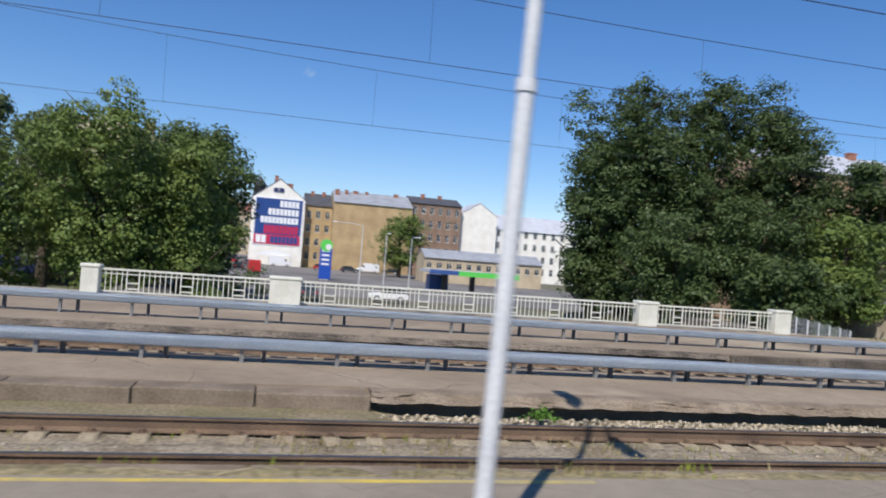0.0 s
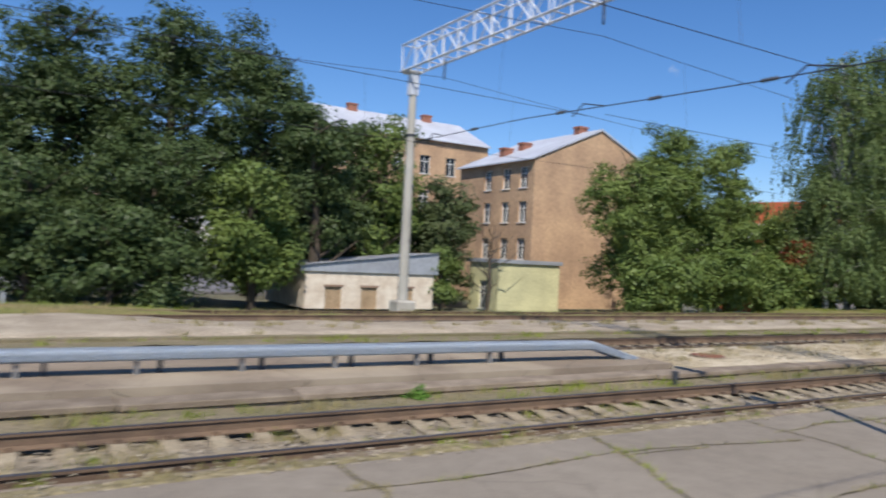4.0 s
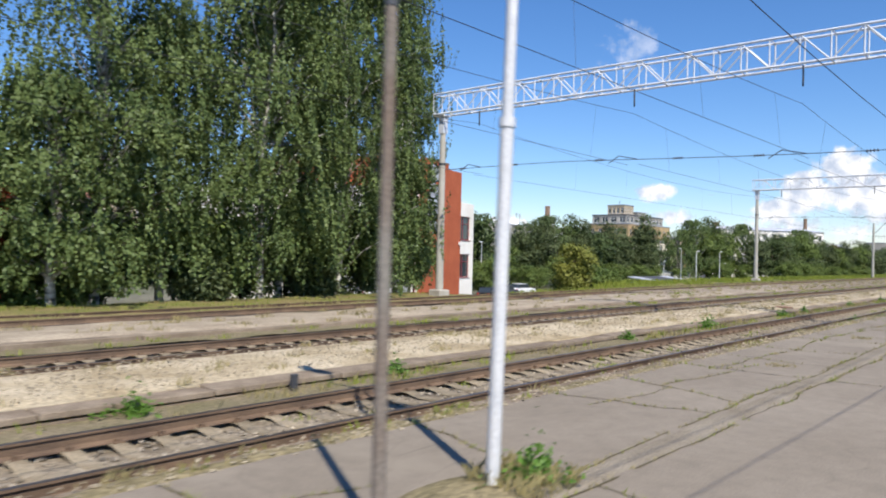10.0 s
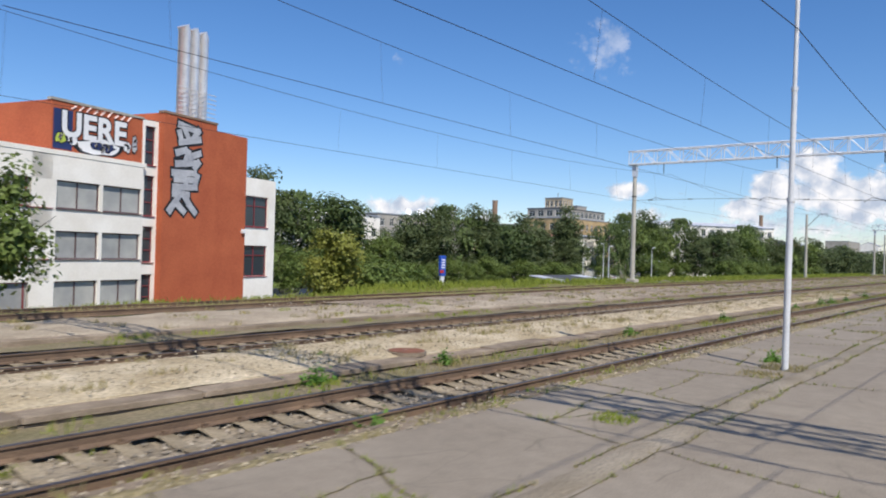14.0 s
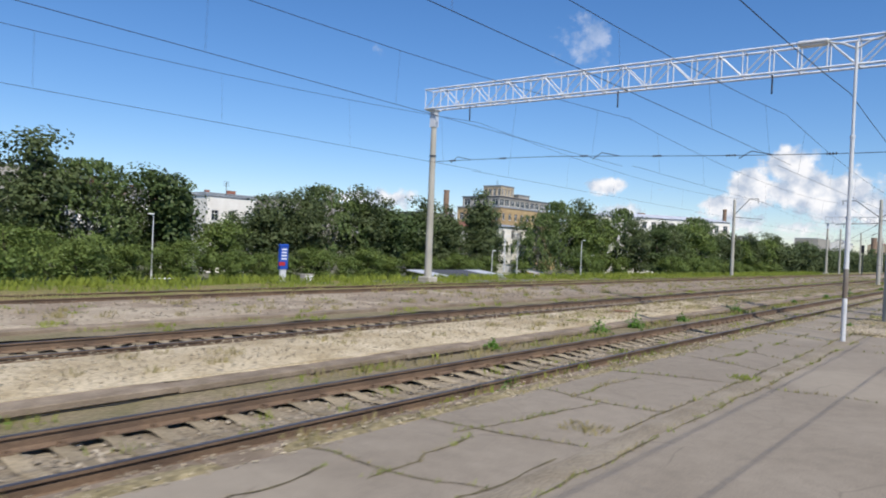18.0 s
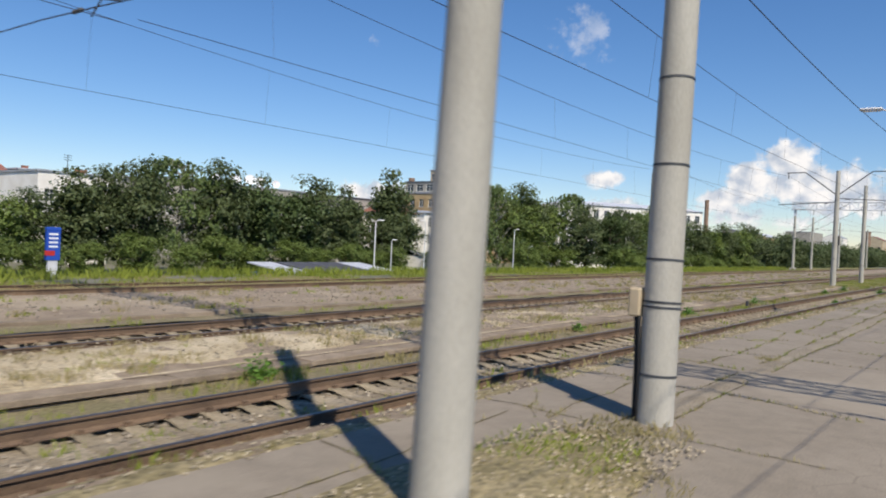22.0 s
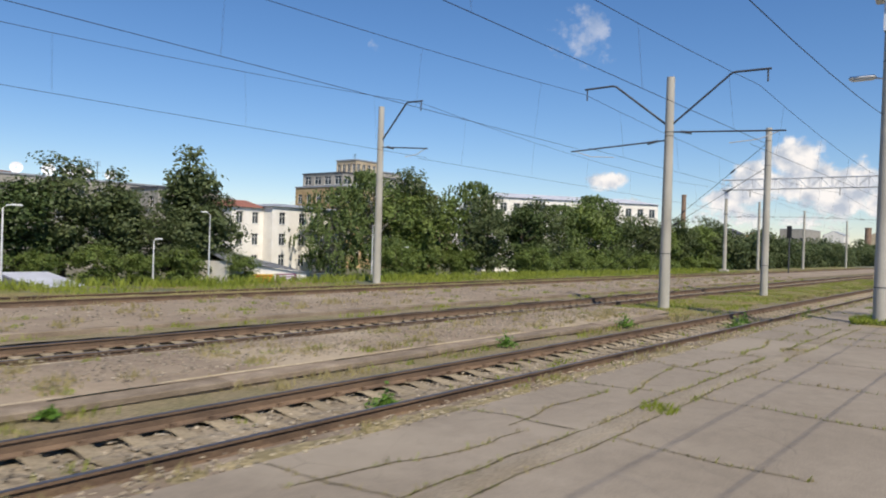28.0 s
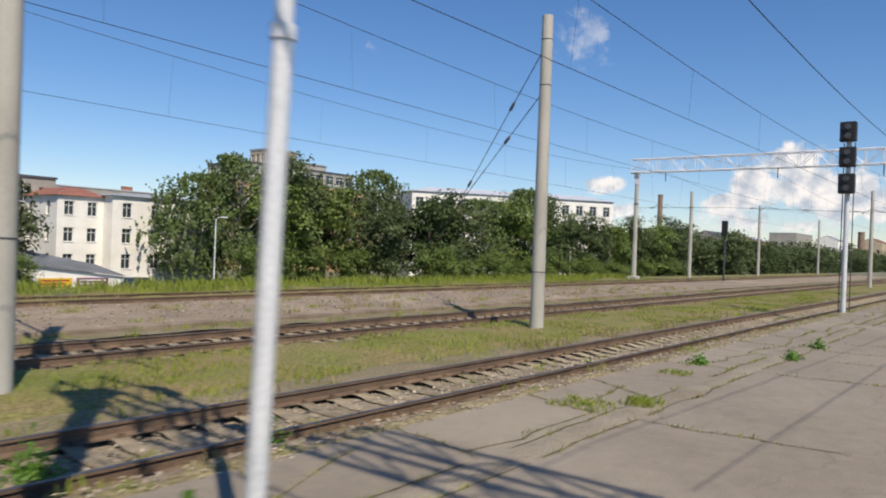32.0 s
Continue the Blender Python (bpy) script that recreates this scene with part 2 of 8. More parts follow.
# zinc of the barrier posts, its grey darkened for the shade below the beam
POSTZ = mat("shaded_zinc", (0.26, 0.27, 0.27), 0.65, metal=0.1, tint=(0.19, 0.18, 0.17), scale=3, fine=30, dark=0.2, bump=0.1)
WHITEP = mat("white_paint", (0.80, 0.79, 0.76), 0.6, tint=(0.66, 0.65, 0.61), scale=1.5, fine=25, dark=0.1, bump=0.1)
RAILING = mat("railing_paint", (0.74, 0.73, 0.64), 0.6, tint=(0.62, 0.61, 0.52), scale=2, fine=25, dark=0.1, bump=0.1)
TRUSSW = mat("gantry_paint", (0.72, 0.75, 0.80), 0.5, tint=(0.60, 0.63, 0.68), scale=2, fine=25, dark=0.1, bump=0.05)
STEELD = mat("dark_steel", (0.10, 0.105, 0.115), 0.6, metal=0.3, scale=3, fine=30, dark=0.2, bump=0.05)
RUSTPOST = mat("rust_brown_post", (0.15, 0.095, 0.065), 0.8, tint=(0.24, 0.22, 0.19), scale=0.8, fine=30, dark=0.25)
WIREM = plain("wire", (0.035, 0.035, 0.04), 0.6, 0.3)
YELLOW = mat("yellow_line_paint", (0.62, 0.46, 0.08), 0.7, tint=(0.38, 0.32, 0.16), scale=2, fine=40, dark=0.2, bump=0.1)
OCHRE = mat("ochre_plaster", (0.52, 0.38, 0.20), 0.9, tint=(0.40, 0.28, 0.15), scale=0.35, fine=5, dark=0.15)
PEACH = mat("orange_plaster", (0.60, 0.40, 0.24), 0.9, tint=(0.44, 0.29, 0.18), scale=0.4, fine=4, dark=0.18)
BEIGE = mat("beige_plaster", (0.58, 0.48, 0.33), 0.9, tint=(0.46, 0.37, 0.25), scale=0.4, fine=4, dark=0.14)
BROWNB = mat("brown_brick_wall", (0.32, 0.22, 0.16), 0.9, tint=(0.24, 0.16, 0.11), scale=0.5, fine=8, dark=0.2)
REDB = mat("red_brick_wall", (0.47, 0.125, 0.055), 0.85, tint=(0.40, 0.10, 0.045), scale=0.5, fine=9, dark=0.14, bump=0.3)
LIMEW = mat("flaking_whitewash", (0.76, 0.67, 0.54), 0.9, tint=(0.60, 0.49, 0.37), scale=1.6, fine=12, dark=0.18)
WHITEW = mat("white_plaster", (0.90, 0.87, 0.80), 0.85, tint=(0.80, 0.76, 0.68), scale=0.5, fine=6, dark=0.04, bump=0.04)
YELLOWW = mat("pale_yellow_plaster", (0.66, 0.62, 0.35), 0.9, tint=(0.52, 0.49, 0.28), scale=0.7, fine=8, dark=0.15)
GREYW = mat("grey_panel_wall", (0.42, 0.39, 0.34), 0.9, tint=(0.33, 0.31, 0.27), scale=0.4, fine=5, dark=0.14)
ROOFG = mat("grey_metal_roof", (0.42, 0.44, 0.47), 0.55, metal=0.2, tint=(0.33, 0.34, 0.36), scale=0.5, fine=5, dark=0.12)
ROOFP = mat("pale_metal_roof", (0.62, 0.64, 0.68), 0.55, metal=0.2, tint=(0.52, 0.53, 0.57), scale=0.5, fine=5, dark=0.1)
ROOFD = mat("dark_roof", (0.10, 0.105, 0.12), 0.7, tint=(0.07, 0.07, 0.08), scale=0.6, fine=6, dark=0.2)
ROOFR = mat("red_tin_roof", (0.33, 0.14, 0.10), 0.7, tint=(0.25, 0.11, 0.08), scale=0.6, fine=6, dark=0.15)
ROOFB = mat("blue_roof", (0.06, 0.13, 0.36), 0.5, tint=(0.045, 0.10, 0.28), scale=0.5, fine=6, dark=0.12)
CHIMB = mat("chimney_brick", (0.38, 0.17, 0.11), 0.9, tint=(0.27, 0.12, 0.08), scale=1.5, fine=10, dark=0.25)
GLASS = plain("window_glass", (0.035, 0.045, 0.055), 0.06)
GLASSP = mat("curtained_window", (0.46, 0.46, 0.43), 0.15, tint=(0.30, 0.31, 0.31), scale=0.35, fine=2, dark=0.08, bump=0)
FRAMEW = plain("white_window_frame", (0.75, 0.74, 0.70), 0.5)
FRAMEP = plain("dark_window_frame", (0.10, 0.06, 0.06), 0.5)
FRAMER = plain("dark_red_window_frame", (0.20, 0.03, 0.035), 0.5)
DOORB = mat("tan_door", (0.42, 0.30, 0.18), 0.8, tint=(0.34, 0.24, 0.14), scale=2, fine=15)
BARK = mat("bark", (0.11, 0.085, 0.06), 0.95, tint=(0.06, 0.05, 0.038), scale=3, fine=18, dark=0.4, bump=0.7, stretch=(1, 1, 0.3))
BIRCHBARK = mat("birch_bark", (0.70, 0.68, 0.62), 0.85, tint=(0.08, 0.07, 0.06), scale=2.2, fine=18, dark=0.25, bump=0.3, stretch=(1, 1, 2.5))
LEAF = leaf_mat("linden_leaf", (0.046, 0.076, 0.025), (0.114, 0.156, 0.050))
LEAFY = leaf_mat("maple_leaf", (0.090, 0.142, 0.034), (0.225, 0.282, 0.070))
LEAFB = leaf_mat("birch_leaf", (0.075, 0.120, 0.036), (0.205, 0.262, 0.085))
# extra translucency lifts the shaded leaves, standing in for haze over the far trees
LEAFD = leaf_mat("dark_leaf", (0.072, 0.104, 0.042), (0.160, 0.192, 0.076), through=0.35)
LEAFG = leaf_mat("weed_leaf", (0.070, 0.165, 0.022), (0.20, 0.34, 0.06))
GRASSM = leaf_mat("grass_blade", (0.150, 0.205, 0.026), (0.37, 0.41, 0.07), 0.6)
DRYG = leaf_mat("dry_grass_blade", (0.24, 0.21, 0.09), (0.46, 0.39, 0.19), 0.7)
LEAFO = leaf_mat("yellowing_leaf", (0.16, 0.18, 0.032), (0.34, 0.34, 0.07))
VINE = leaf_mat("red_vine_leaf", (0.16, 0.030, 0.014), (0.34, 0.08, 0.03))
RUSTLID = mat("rusty_lid", (0.26, 0.105, 0.055), 0.8, tint=(0.18, 0.08, 0.05), scale=4, fine=40)
CRACK = mat("crack_soil", (0.165, 0.14, 0.08), 0.95, tint=(0.09, 0.075, 0.045), scale=2, fine=30, dark=0.4, bump=0.3)
RED = plain("red_paint", (0.45, 0.03, 0.03), 0.35)
BLUE = plain("sign_blue", (0.02, 0.08, 0.42), 0.4)
GREEN = plain("sign_green", (0.12, 0.62, 0.10), 0.4)
WHITE = plain("clean_white", (0.80, 0.80, 0.80), 0.45)
BLACK = plain("black_plastic", (0.015, 0.015, 0.016), 0.5)
SILVER = mat("silver_spray_paint", (0.50, 0.51, 0.53), 0.5, tint=(0.36, 0.37, 0.40), scale=1.5, fine=12, dark=0.15, bump=0)
NAVY = plain("dark_blue_paint", (0.02, 0.035, 0.12), 0.5)
BOARDB = plain("poster_blue", (0.015, 0.055, 0.22), 0.5)
BOARDR = plain("poster_red", (0.48, 0.02, 0.07), 0.5)
ORANGE = plain("banner_yellow", (0.75, 0.48, 0.04), 0.5)
PURPLE = plain("banner_purple", (0.20, 0.03, 0.12), 0.5)
LIME = plain("spray_lime", (0.45, 0.55, 0.08), 0.6)
PINK = plain("spray_pink", (0.75, 0.55, 0.50), 0.6)
GREYCAR = plain("grey_car_paint", (0.10, 0.11, 0.13), 0.25, 0.3)

# ---- helpers of the scene ----
def obj(name, bm, material, label="", category="", group="", kind=""):
    me = bpy.data.meshes.new(name)
    bm.to_mesh(me)
    bm.free()
    for m in (material if isinstance(material, (list, tuple)) else [material]):
        me.materials.append(m)
    return tagged(new(name, me), label, category, group, kind)


def part(name, bm, material, parent, label=""):
    ob = obj(name, bm, material, label)
    ob.parent = parent
    return ob


def empty(name, x, y, z, label, category, group="", kind="", rz=0.0):
    e = new(name)
    e.empty_display_size = 0.2
    e.matrix_world = pose(x, y, z, 0, 0, rz)
    return tagged(e, label, category, group, kind)


def raw(name, verts, faces, material, smooth=False):
    me = bpy.data.meshes.new(name)
    me.from_pydata(verts, [], faces)
    me.materials.append(material)
    if smooth:
        me.polygons.foreach_set("use_smooth", [True] * len(me.polygons))
    return new(name, me)


def quads(name, v, material):
    """A mesh of loose quads from an array n x 4 x 3."""
    n = len(v)
    me = bpy.data.meshes.new(name)
    me.vertices.add(n * 4)
    me.vertices.foreach_set("co", np.ascontiguousarray(v, dtype=np.float32).ravel())
    me.loops.add(n * 4)
    me.loops.foreach_set("vertex_index", np.arange(n * 4, dtype=np.int32))
    me.polygons.add(n)
    me.polygons.foreach_set("loop_start", np.arange(0, n * 4, 4, dtype=np.int32))
    me.update(calc_edges=True)
    me.materials.append(material)
    return new(name, me)


def box(bm, x0, x1, y0, y1, z0, z1, bevel=0.0):
    r = bmesh.ops.create_cube(bm, size=1, matrix=Matrix.Translation(((x0 + x1) / 2, (y0 + y1) / 2, (z0 + z1) / 2)) @ Matrix.Diagonal((x1 - x0, y1 - y0, z1 - z0, 1)))
    if bevel:
        bmesh.ops.bevel(bm, geom=list({e for v in r["verts"] for e in v.link_edges}), offset=bevel, segments=1, affect="EDGES")
    return bm


def boxes(*specs, bevel=0.0):
    bm = bmesh.new()
    for s in specs:
        box(bm, *s, bevel=bevel)
    return bm


def tube(bm, pts, radii, sides=8, caps=True):
    """A tapered tube along points."""
    rings = []
    pts = [Vector(p) for p in pts]
    for i, p in enumerate(pts):
        d = (pts[min(i + 1, len(pts) - 1)] - pts[max(i - 1, 0)]).normalized()
        a = d.cross(Vector((0, 0, 1)) if abs(d.z) < 0.95 else Vector((1, 0, 0))).normalized()
        b = d.cross(a)
        r = radii[i] if isinstance(radii, (list, tuple)) else radii
        rings.append([bm.verts.new(p + a * (r * math.cos(2 * math.pi * k / sides)) + b * (r * math.sin(2 * math.pi * k / sides))) for k in range(sides)])
    for r0, r1 in zip(rings, rings[1:]):
        for k in range(sides):
            f = bm.faces.new((r0[k], r0[(k + 1) % sides], r1[(k + 1) % sides], r1[k]))
            f.smooth = sides > 5
    if caps:
        for ring in (rings[0][::-1], rings[-1]):
            bm.faces.new([bm.verts.new(v.co) for v in ring] if sides > 5 else ring)
    return bm


def bar(bm, a, b, w):
    return tube(bm, [a, b], w, 4)


def prism(bm, profile, x0, x1, axis="x"):
    """A profile of (a, b) pairs extruded along x (profile in y, z) or along y (profile in x, z)."""
    put = (lambda s, a, b: (s, a, b)) if axis == "x" else (lambda s, a, b: (a, s, b))
    r0 = [bm.verts.new(put(x0, a, b)) for a, b in profile]
    r1 = [bm.verts.new(put(x1, a, b)) for a, b in profile]
    k = len(profile)
    for i in range(k):
        bm.faces.new((r0[i], r0[(i + 1) % k], r1[(i + 1) % k], r1[i]))
    bm.faces.new(r0[::-1])
    bm.faces.new(r1)
    bmesh.ops.recalc_face_normals(bm, faces=bm.faces)
    return bm


def sheet(x0, x1, nx, y0, y1, ny, height, label=""):
    """A level sheet of ground, with height(x, y)."""
    xs, ys = np.linspace(x0, x1, nx), np.linspace(y0, y1, ny)
    verts = [(x, y, height(x, y)) for y in ys for x in xs]
    faces = [(j * nx + i, j * nx + i + 1, (j + 1) * nx + i + 1, (j + 1) * nx + i) for j in range(ny - 1) for i in range(nx - 1)]
    return verts, faces

# ---- the ground and the platforms ----
def smooth(a, b, v):
    s = min(max((v - a) / (b - a), 0.0), 1.0)
    return s * s * (3 - 2 * s)


def dip(x):
    """How far the ground behind the far platform lies lower before the brick building."""
    return 0.2 * (1 - smooth(70, 130, x)) * smooth(25, 32, x)


def land(x, y):
    """The height of the land: the embankment, the street level beyond it."""
    if y < 24.9:
        return -0.42
    bump = 0.06 * noise.noise(Vector((x * 0.35, y * 0.35, 0)))
    if x < 21.0:
        return 0.0 - 3.4 * smooth(25.0, 26.0, y) + 0.2 * smooth(60, 200, y)
    low = -3.2
    if x < 100:
        near = -1.15 - 0.75 * smooth(90, 94, x)
        k = smooth(60, 70, x) * (1 - smooth(90, 93, x))
        z = 0.05 + (near - 0.05) * smooth(25.2 + 3.3 * k, 31 + 5 * k, y) + (low - near) * smooth(52, 66, y)
    else:
        k = smooth(100, 112, x)
        near = -1.9 * (1 - k) + low * k
        v = smooth(108, 114, x)
        z = 0.05 + 0.09 * v + (near - 0.05 - 0.09 * v) * smooth(25.2 + 3.6 * v, 30 + 6.5 * v, y) + (low - near) * smooth(52, 66, y)
    w = smooth(21.0, 24.0, x)
    return z * w + (-3.4 * smooth(25.0, 26.0, y)) * (1 - w) + (bump if y < 60 else 0) - dip(x)


def verge_z(x, y):
    """The top of the grass verge, which falls away behind the third track before the maples."""
    k = smooth(60, 70, x) * (1 - smooth(90, 93, x)) + smooth(108, 114, x)
    return 0.12 - 1.24 * smooth(25.2 + 3.3 * k, 31 + 5 * k, y) + 0.03 * k - dip(x)


gx = np.concatenate([[-2500, -800, -250, -100, -40], np.arange(-12, 18, 6), np.arange(19, 27, 1.0), np.arange(28, 300, 2.0), [310, 330, 360, 420, 600, 1200, 3000]])
gy = np.concatenate([[-2500, -400, -60, -10, 10, 24.6], np.arange(24.8, 27, 0.2), np.arange(27, 40, 0.5), np.arange(40, 70, 3.0), [80, 100, 140, 200, 300, 600, 1500, 4000]])
gv = [(float(x), float(y), land(float(x), float(y))) for y in gy for x in gx]
gn = len(gx)
gf = [(j * gn + i, j * gn + i + 1, (j + 1) * gn + i + 1, (j + 1) * gn + i) for j in range(len(gy) - 1) for i in range(gn - 1)]
ground = raw("ground", gv, gf, CITY, True)
tagged(ground, "flat city ground with grass and worn earth", "ground", kind="structure")

X0, X1 = -45.0, 420.0
# near platform: body, asphalt skin, kerb slabs along its edge
tagged(obj("platform_near", boxes((X0, X1, 0.7, 6.2, -0.42, 0.25)), ASPHALT), "cracked grey asphalt railway platform with weeds in its joints", "platform", kind="structure")
P2END = 192.5


def rough_strip(name, x0, x1, y0, y1, z, material, amp, label, category, step=0.35, scale=0.9, edge=0.0):
    nx, ny = int((x1 - x0) / step) + 1, max(int((y1 - y0) / step) + 1, 3)
    xs, ys = np.linspace(x0, x1, nx), np.linspace(y0, y1, ny)
    vv = [(x, y, (z(x, y) if callable(z) else z) + amp * noise.fractal(Vector((x * scale, y * scale, 0.3)), 1.0, 2.0, 3) - (edge if j in (0, ny - 1) else 0)) for j, y in enumerate(ys) for x in xs]
    ff = [(j * nx + i, j * nx + i + 1, (j + 1) * nx + i + 1, (j + 1) * nx + i) for j in range(ny - 1) for i in range(nx - 1)]
    return tagged(raw(name, vv, ff, material, True), label, category, kind="structure")


rough_strip("ballast_1", X0, 330, 6.5, 9.55, lambda x, y: -0.246 + 0.04 * (1 - smooth(17, 27, x)), BALLAST, 0.03, "stony brown ballast bed with soil and weeds", "ballast")
rough_strip("track_side_soil", X0, 330, 9.45, 10.42, lambda x, y: -0.045 - 0.11 * smooth(1.2, 2.2, x) * (1 - smooth(15.6, 16.6, x)), SOILB, 0.03, "brown soil with dry weeds along the track", "soil", step=0.3)
rough_strip("platform_foot_soil", X0, 330, 6.55, 7.45, -0.09, SOILB, 0.035, "brown soil with dry grass at the platform foot", "soil", step=0.3)
rough_strip("ballast_2", X0, 330, 12.8, 16.3, -0.235, BALLAST, 0.03, "stony ballast bed of the middle track", "ballast")
rough_strip("far_track_side_soil", 24, 330, 16.15, 17.3, -0.0, SOILB, 0.035, "brown soil along the middle track", "soil", step=0.4)
rough_strip("platform_edge_dirt", X0, 330, 6.08, 6.6, 0.245, DRY, 0.035, "crumbled dirt and dry grass along the platform edge", "soil", step=0.13, scale=2.2, edge=0.05)
# second platform: asphalt to begin with, pale gravel further on
tagged(obj("platform_middle", boxes((X0, 36.5, 10.75, 13.15, -0.42, 0.17)), ASPHALT2), "worn asphalt platform with crumbling kerb", "platform", kind="structure")
tagged(obj("platform_middle_bed", boxes((36.5, P2END, 10.55, 13.15, -0.42, 0.10)), GRAVEL), "platform body under gravel", "platform", kind="structure")
rough_strip("platform_middle_gravel", 36.4, 172, 10.5, 13.2, lambda x, y: 0.14 - 0.012 * smooth(138, 150, x) - 0.02 * smooth(150, 171, x), GRAVEL, 0.035, "pale crushed stone on the old platform", "gravel", edge=0.07)
rough_strip("platform_middle_asphalt", 138, P2END, 10.5, 13.2, 0.132, ASPHALT2, 0.012, "broken asphalt with dry grass", "platform", edge=0.04)
rough_strip("grass_between_tracks", P2END - 1, 330, 10.0, 13.6, -0.02, SOIL, 0.07, "green and brown grass strip between two tracks", "grass", edge=0.1)
# third platform
tagged(obj("platform_far", boxes((X0, 24.0, 17.1, 25.1, -0.42, 0.20)), ASPHALT2), "asphalt platform on the bridge", "platform", kind="structure")
tagged(obj("platform_far_bed", boxes((24.0, 330.0, 17.1, 18.1, -0.42, 0.05), (24.0, 330.0, 18.1, 25.0, -0.42, -0.24)), SOILB), "platform body under sand", "platform", kind="structure")
rough_strip("platform_far_sand", 24.0, 150, 17.1, 22.75, lambda x, y: 0.10 - 0.05 * smooth(105, 150, x) - 1.1 * dip(x) * smooth(18.3, 22.3, y), FARSAND, 0.06, "sandy gravel on the far platform", "gravel", step=0.45, scale=0.5, edge=0.16)
rough_strip("platform_far_asphalt", 104, 330, 17.1, 22.75, 0.075, ASPHALT2, 0.03, "worn asphalt with dry grass", "platform", step=0.5, scale=0.5)
rough_strip("grass_verge", 23.0, 330, 22.85, 29.6, verge_z, SOIL, 0.06, "green grass verge on top of the embankment", "grass", step=0.5, edge=0.12)
# bridge side and street
tagged(obj("bridge_edge", boxes((-12, 20.4, 24.95, 25.4, -0.9, 0.24)), CONC), "concrete edge beam of the railway bridge", "bridge", kind="structure")
tagged(obj("retaining_wall", boxes((20.4, 22.0, 24.95, 33, -3.4, 0.1)), CONCDARK), "stained concrete retaining wall", "wall", kind="structure")
tagged(obj("road", boxes((-14, 2, 70, 420, -3.36, -3.14)), STREET), "grey asphalt street running away from the railway", "road", kind="structure")
tagged(obj("road_crossing", boxes((-120, 90, 84, 108, -3.35, -3.13)), STREET), "asphalt street with cars along it", "road", kind="structure")
tagged(obj("square", boxes((2.1, 60, 110, 188, -3.36, -3.16)), STREET), "asphalt square with parked cars", "pavement", kind="structure")

# ---- tracks ----
def rail_bm(x0, x1, y, z, z1=None):
    """A rail from x0 to x1, its top at z, or rising from z to z1."""
    bm = bmesh.new()
    prof = [(-0.07, -0.18), (0.07, -0.18), (0.07, -0.165), (0.012, -0.135), (0.012, -0.04), (0.036, -0.03), (0.036, -0.004)]
    prof += [(-a, b) for a, b in reversed(prof[2:])]
    prism(bm, [(y + a, z + b) for a, b in prof], x0, x1)
    if z1 is not None:
        for v in bm.verts:
            v.co.z += (z1 - z) * (v.co.x - x0) / (x1 - x0)
    return bm


def track(name, y0, z, x0, x1, step, keep, label, piece_from=0.0):
    tr = empty(name, 0, 0, 0, label, "railway track", kind="structure")
    for y in (y0, y0 + 1.59):
        part("rail", rail_bm(x0, x1, y, z), RAILRUST, tr)
        part("rail_head", boxes((x0, x1, y - 0.031, y + 0.031, z - 0.006, z + 0.001)), RAILTOP, tr, "worn dark steel running surface")
    bm = bmesh.new()
    h, w = 0.12, 0.108
    prof = [(-1.35, 0.0), (-1.32, h - 0.03), (-0.9, h), (-0.6, h), (-0.35, h - 0.05), (0.35, h - 0.05), (0.6, h), (0.9, h), (1.32, h - 0.03), (1.35, 0.0)]
    r0 = [bm.verts.new((-w, a, b)) for a, b in prof]
    r1 = [bm.verts.new((w, a, b)) for a, b in prof]
    t0 = [bm.verts.new((-w * 0.75, a, b + 0.02)) for a, b in prof]
    t1 = [bm.verts.new((w * 0.75, a, b + 0.02)) for a, b in prof]
    for A, B in ((r0, t0), (t0, t1), (t1, r1)):
        for i in range(len(prof) - 1):
            bm.faces.new((A[i], A[i + 1], B[i + 1], B[i]))
    bmesh.ops.recalc_face_normals(bm, faces=bm.faces)
    first = part("sleeper", bm, SLEEP, tr)
    first.matrix_world = pose(piece_from, y0 + 0.795, z - 0.305)
    clip = boxes((-0.07, 0.07, -0.15, 0.15, -0.18, -0.155), (-0.03, 0.03, -0.13, -0.06, -0.155, -0.12), (-0.03, 0.03, 0.06, 0.13, -0.155, -0.12))
    cl = part("rail_fastening", clip, RAILRUST, tr)
    cl.matrix_world = pose(piece_from, y0, z)
    n = int((x1 - x0) / step)
    rng = random.Random(int(y0))
    for k in range(1, keep):
        s = first.copy()
        scene.collection.objects.link(s)
        s.matrix_world = pose(piece_from + k * step + rng.uniform(-0.02, 0.02), y0 + 0.795 + rng.uniform(-0.03, 0.03), z - 0.305 + rng.uniform(-0.012, 0.008), 0, 0, rng.uniform(-1, 1))
    verts, faces = [], []
    for k in list(range(int((x0 - piece_from) / step), 0)) + list(range(keep, int((x1 - piece_from) / step))):
        b = len(verts)
        verts += [tuple(Vector(v.co) + Vector((piece_from + k * step, y0 + 0.795, z - 0.305))) for v in first.data.vertices]
        faces += [tuple(b + i for i in p.vertices) for p in first.data.polygons]
    if verts:
        rest = raw("sleepers", verts, faces, SLEEP)
        rest.parent = tr
        tagged(rest, kind="stuff")
    verts, faces = [], []
    for k in range(int((x0 - piece_from) / step), int((x1 - piece_from) / step)):
        for y in (0, 1.59):
            if k == 0 and y == 0:
                continue
            b = len(verts)
            verts += [tuple(Vector(v.co) + Vector((piece_from + k * step, y0 + y, z))) for v in cl.data.vertices]
            faces += [tuple(b + i for i in p.vertices) for p in cl.data.polygons]
    f = raw("rail_fastenings", verts, faces, RAILRUST)
    f.parent = tr
    tagged(f, kind="stuff")
    return tr


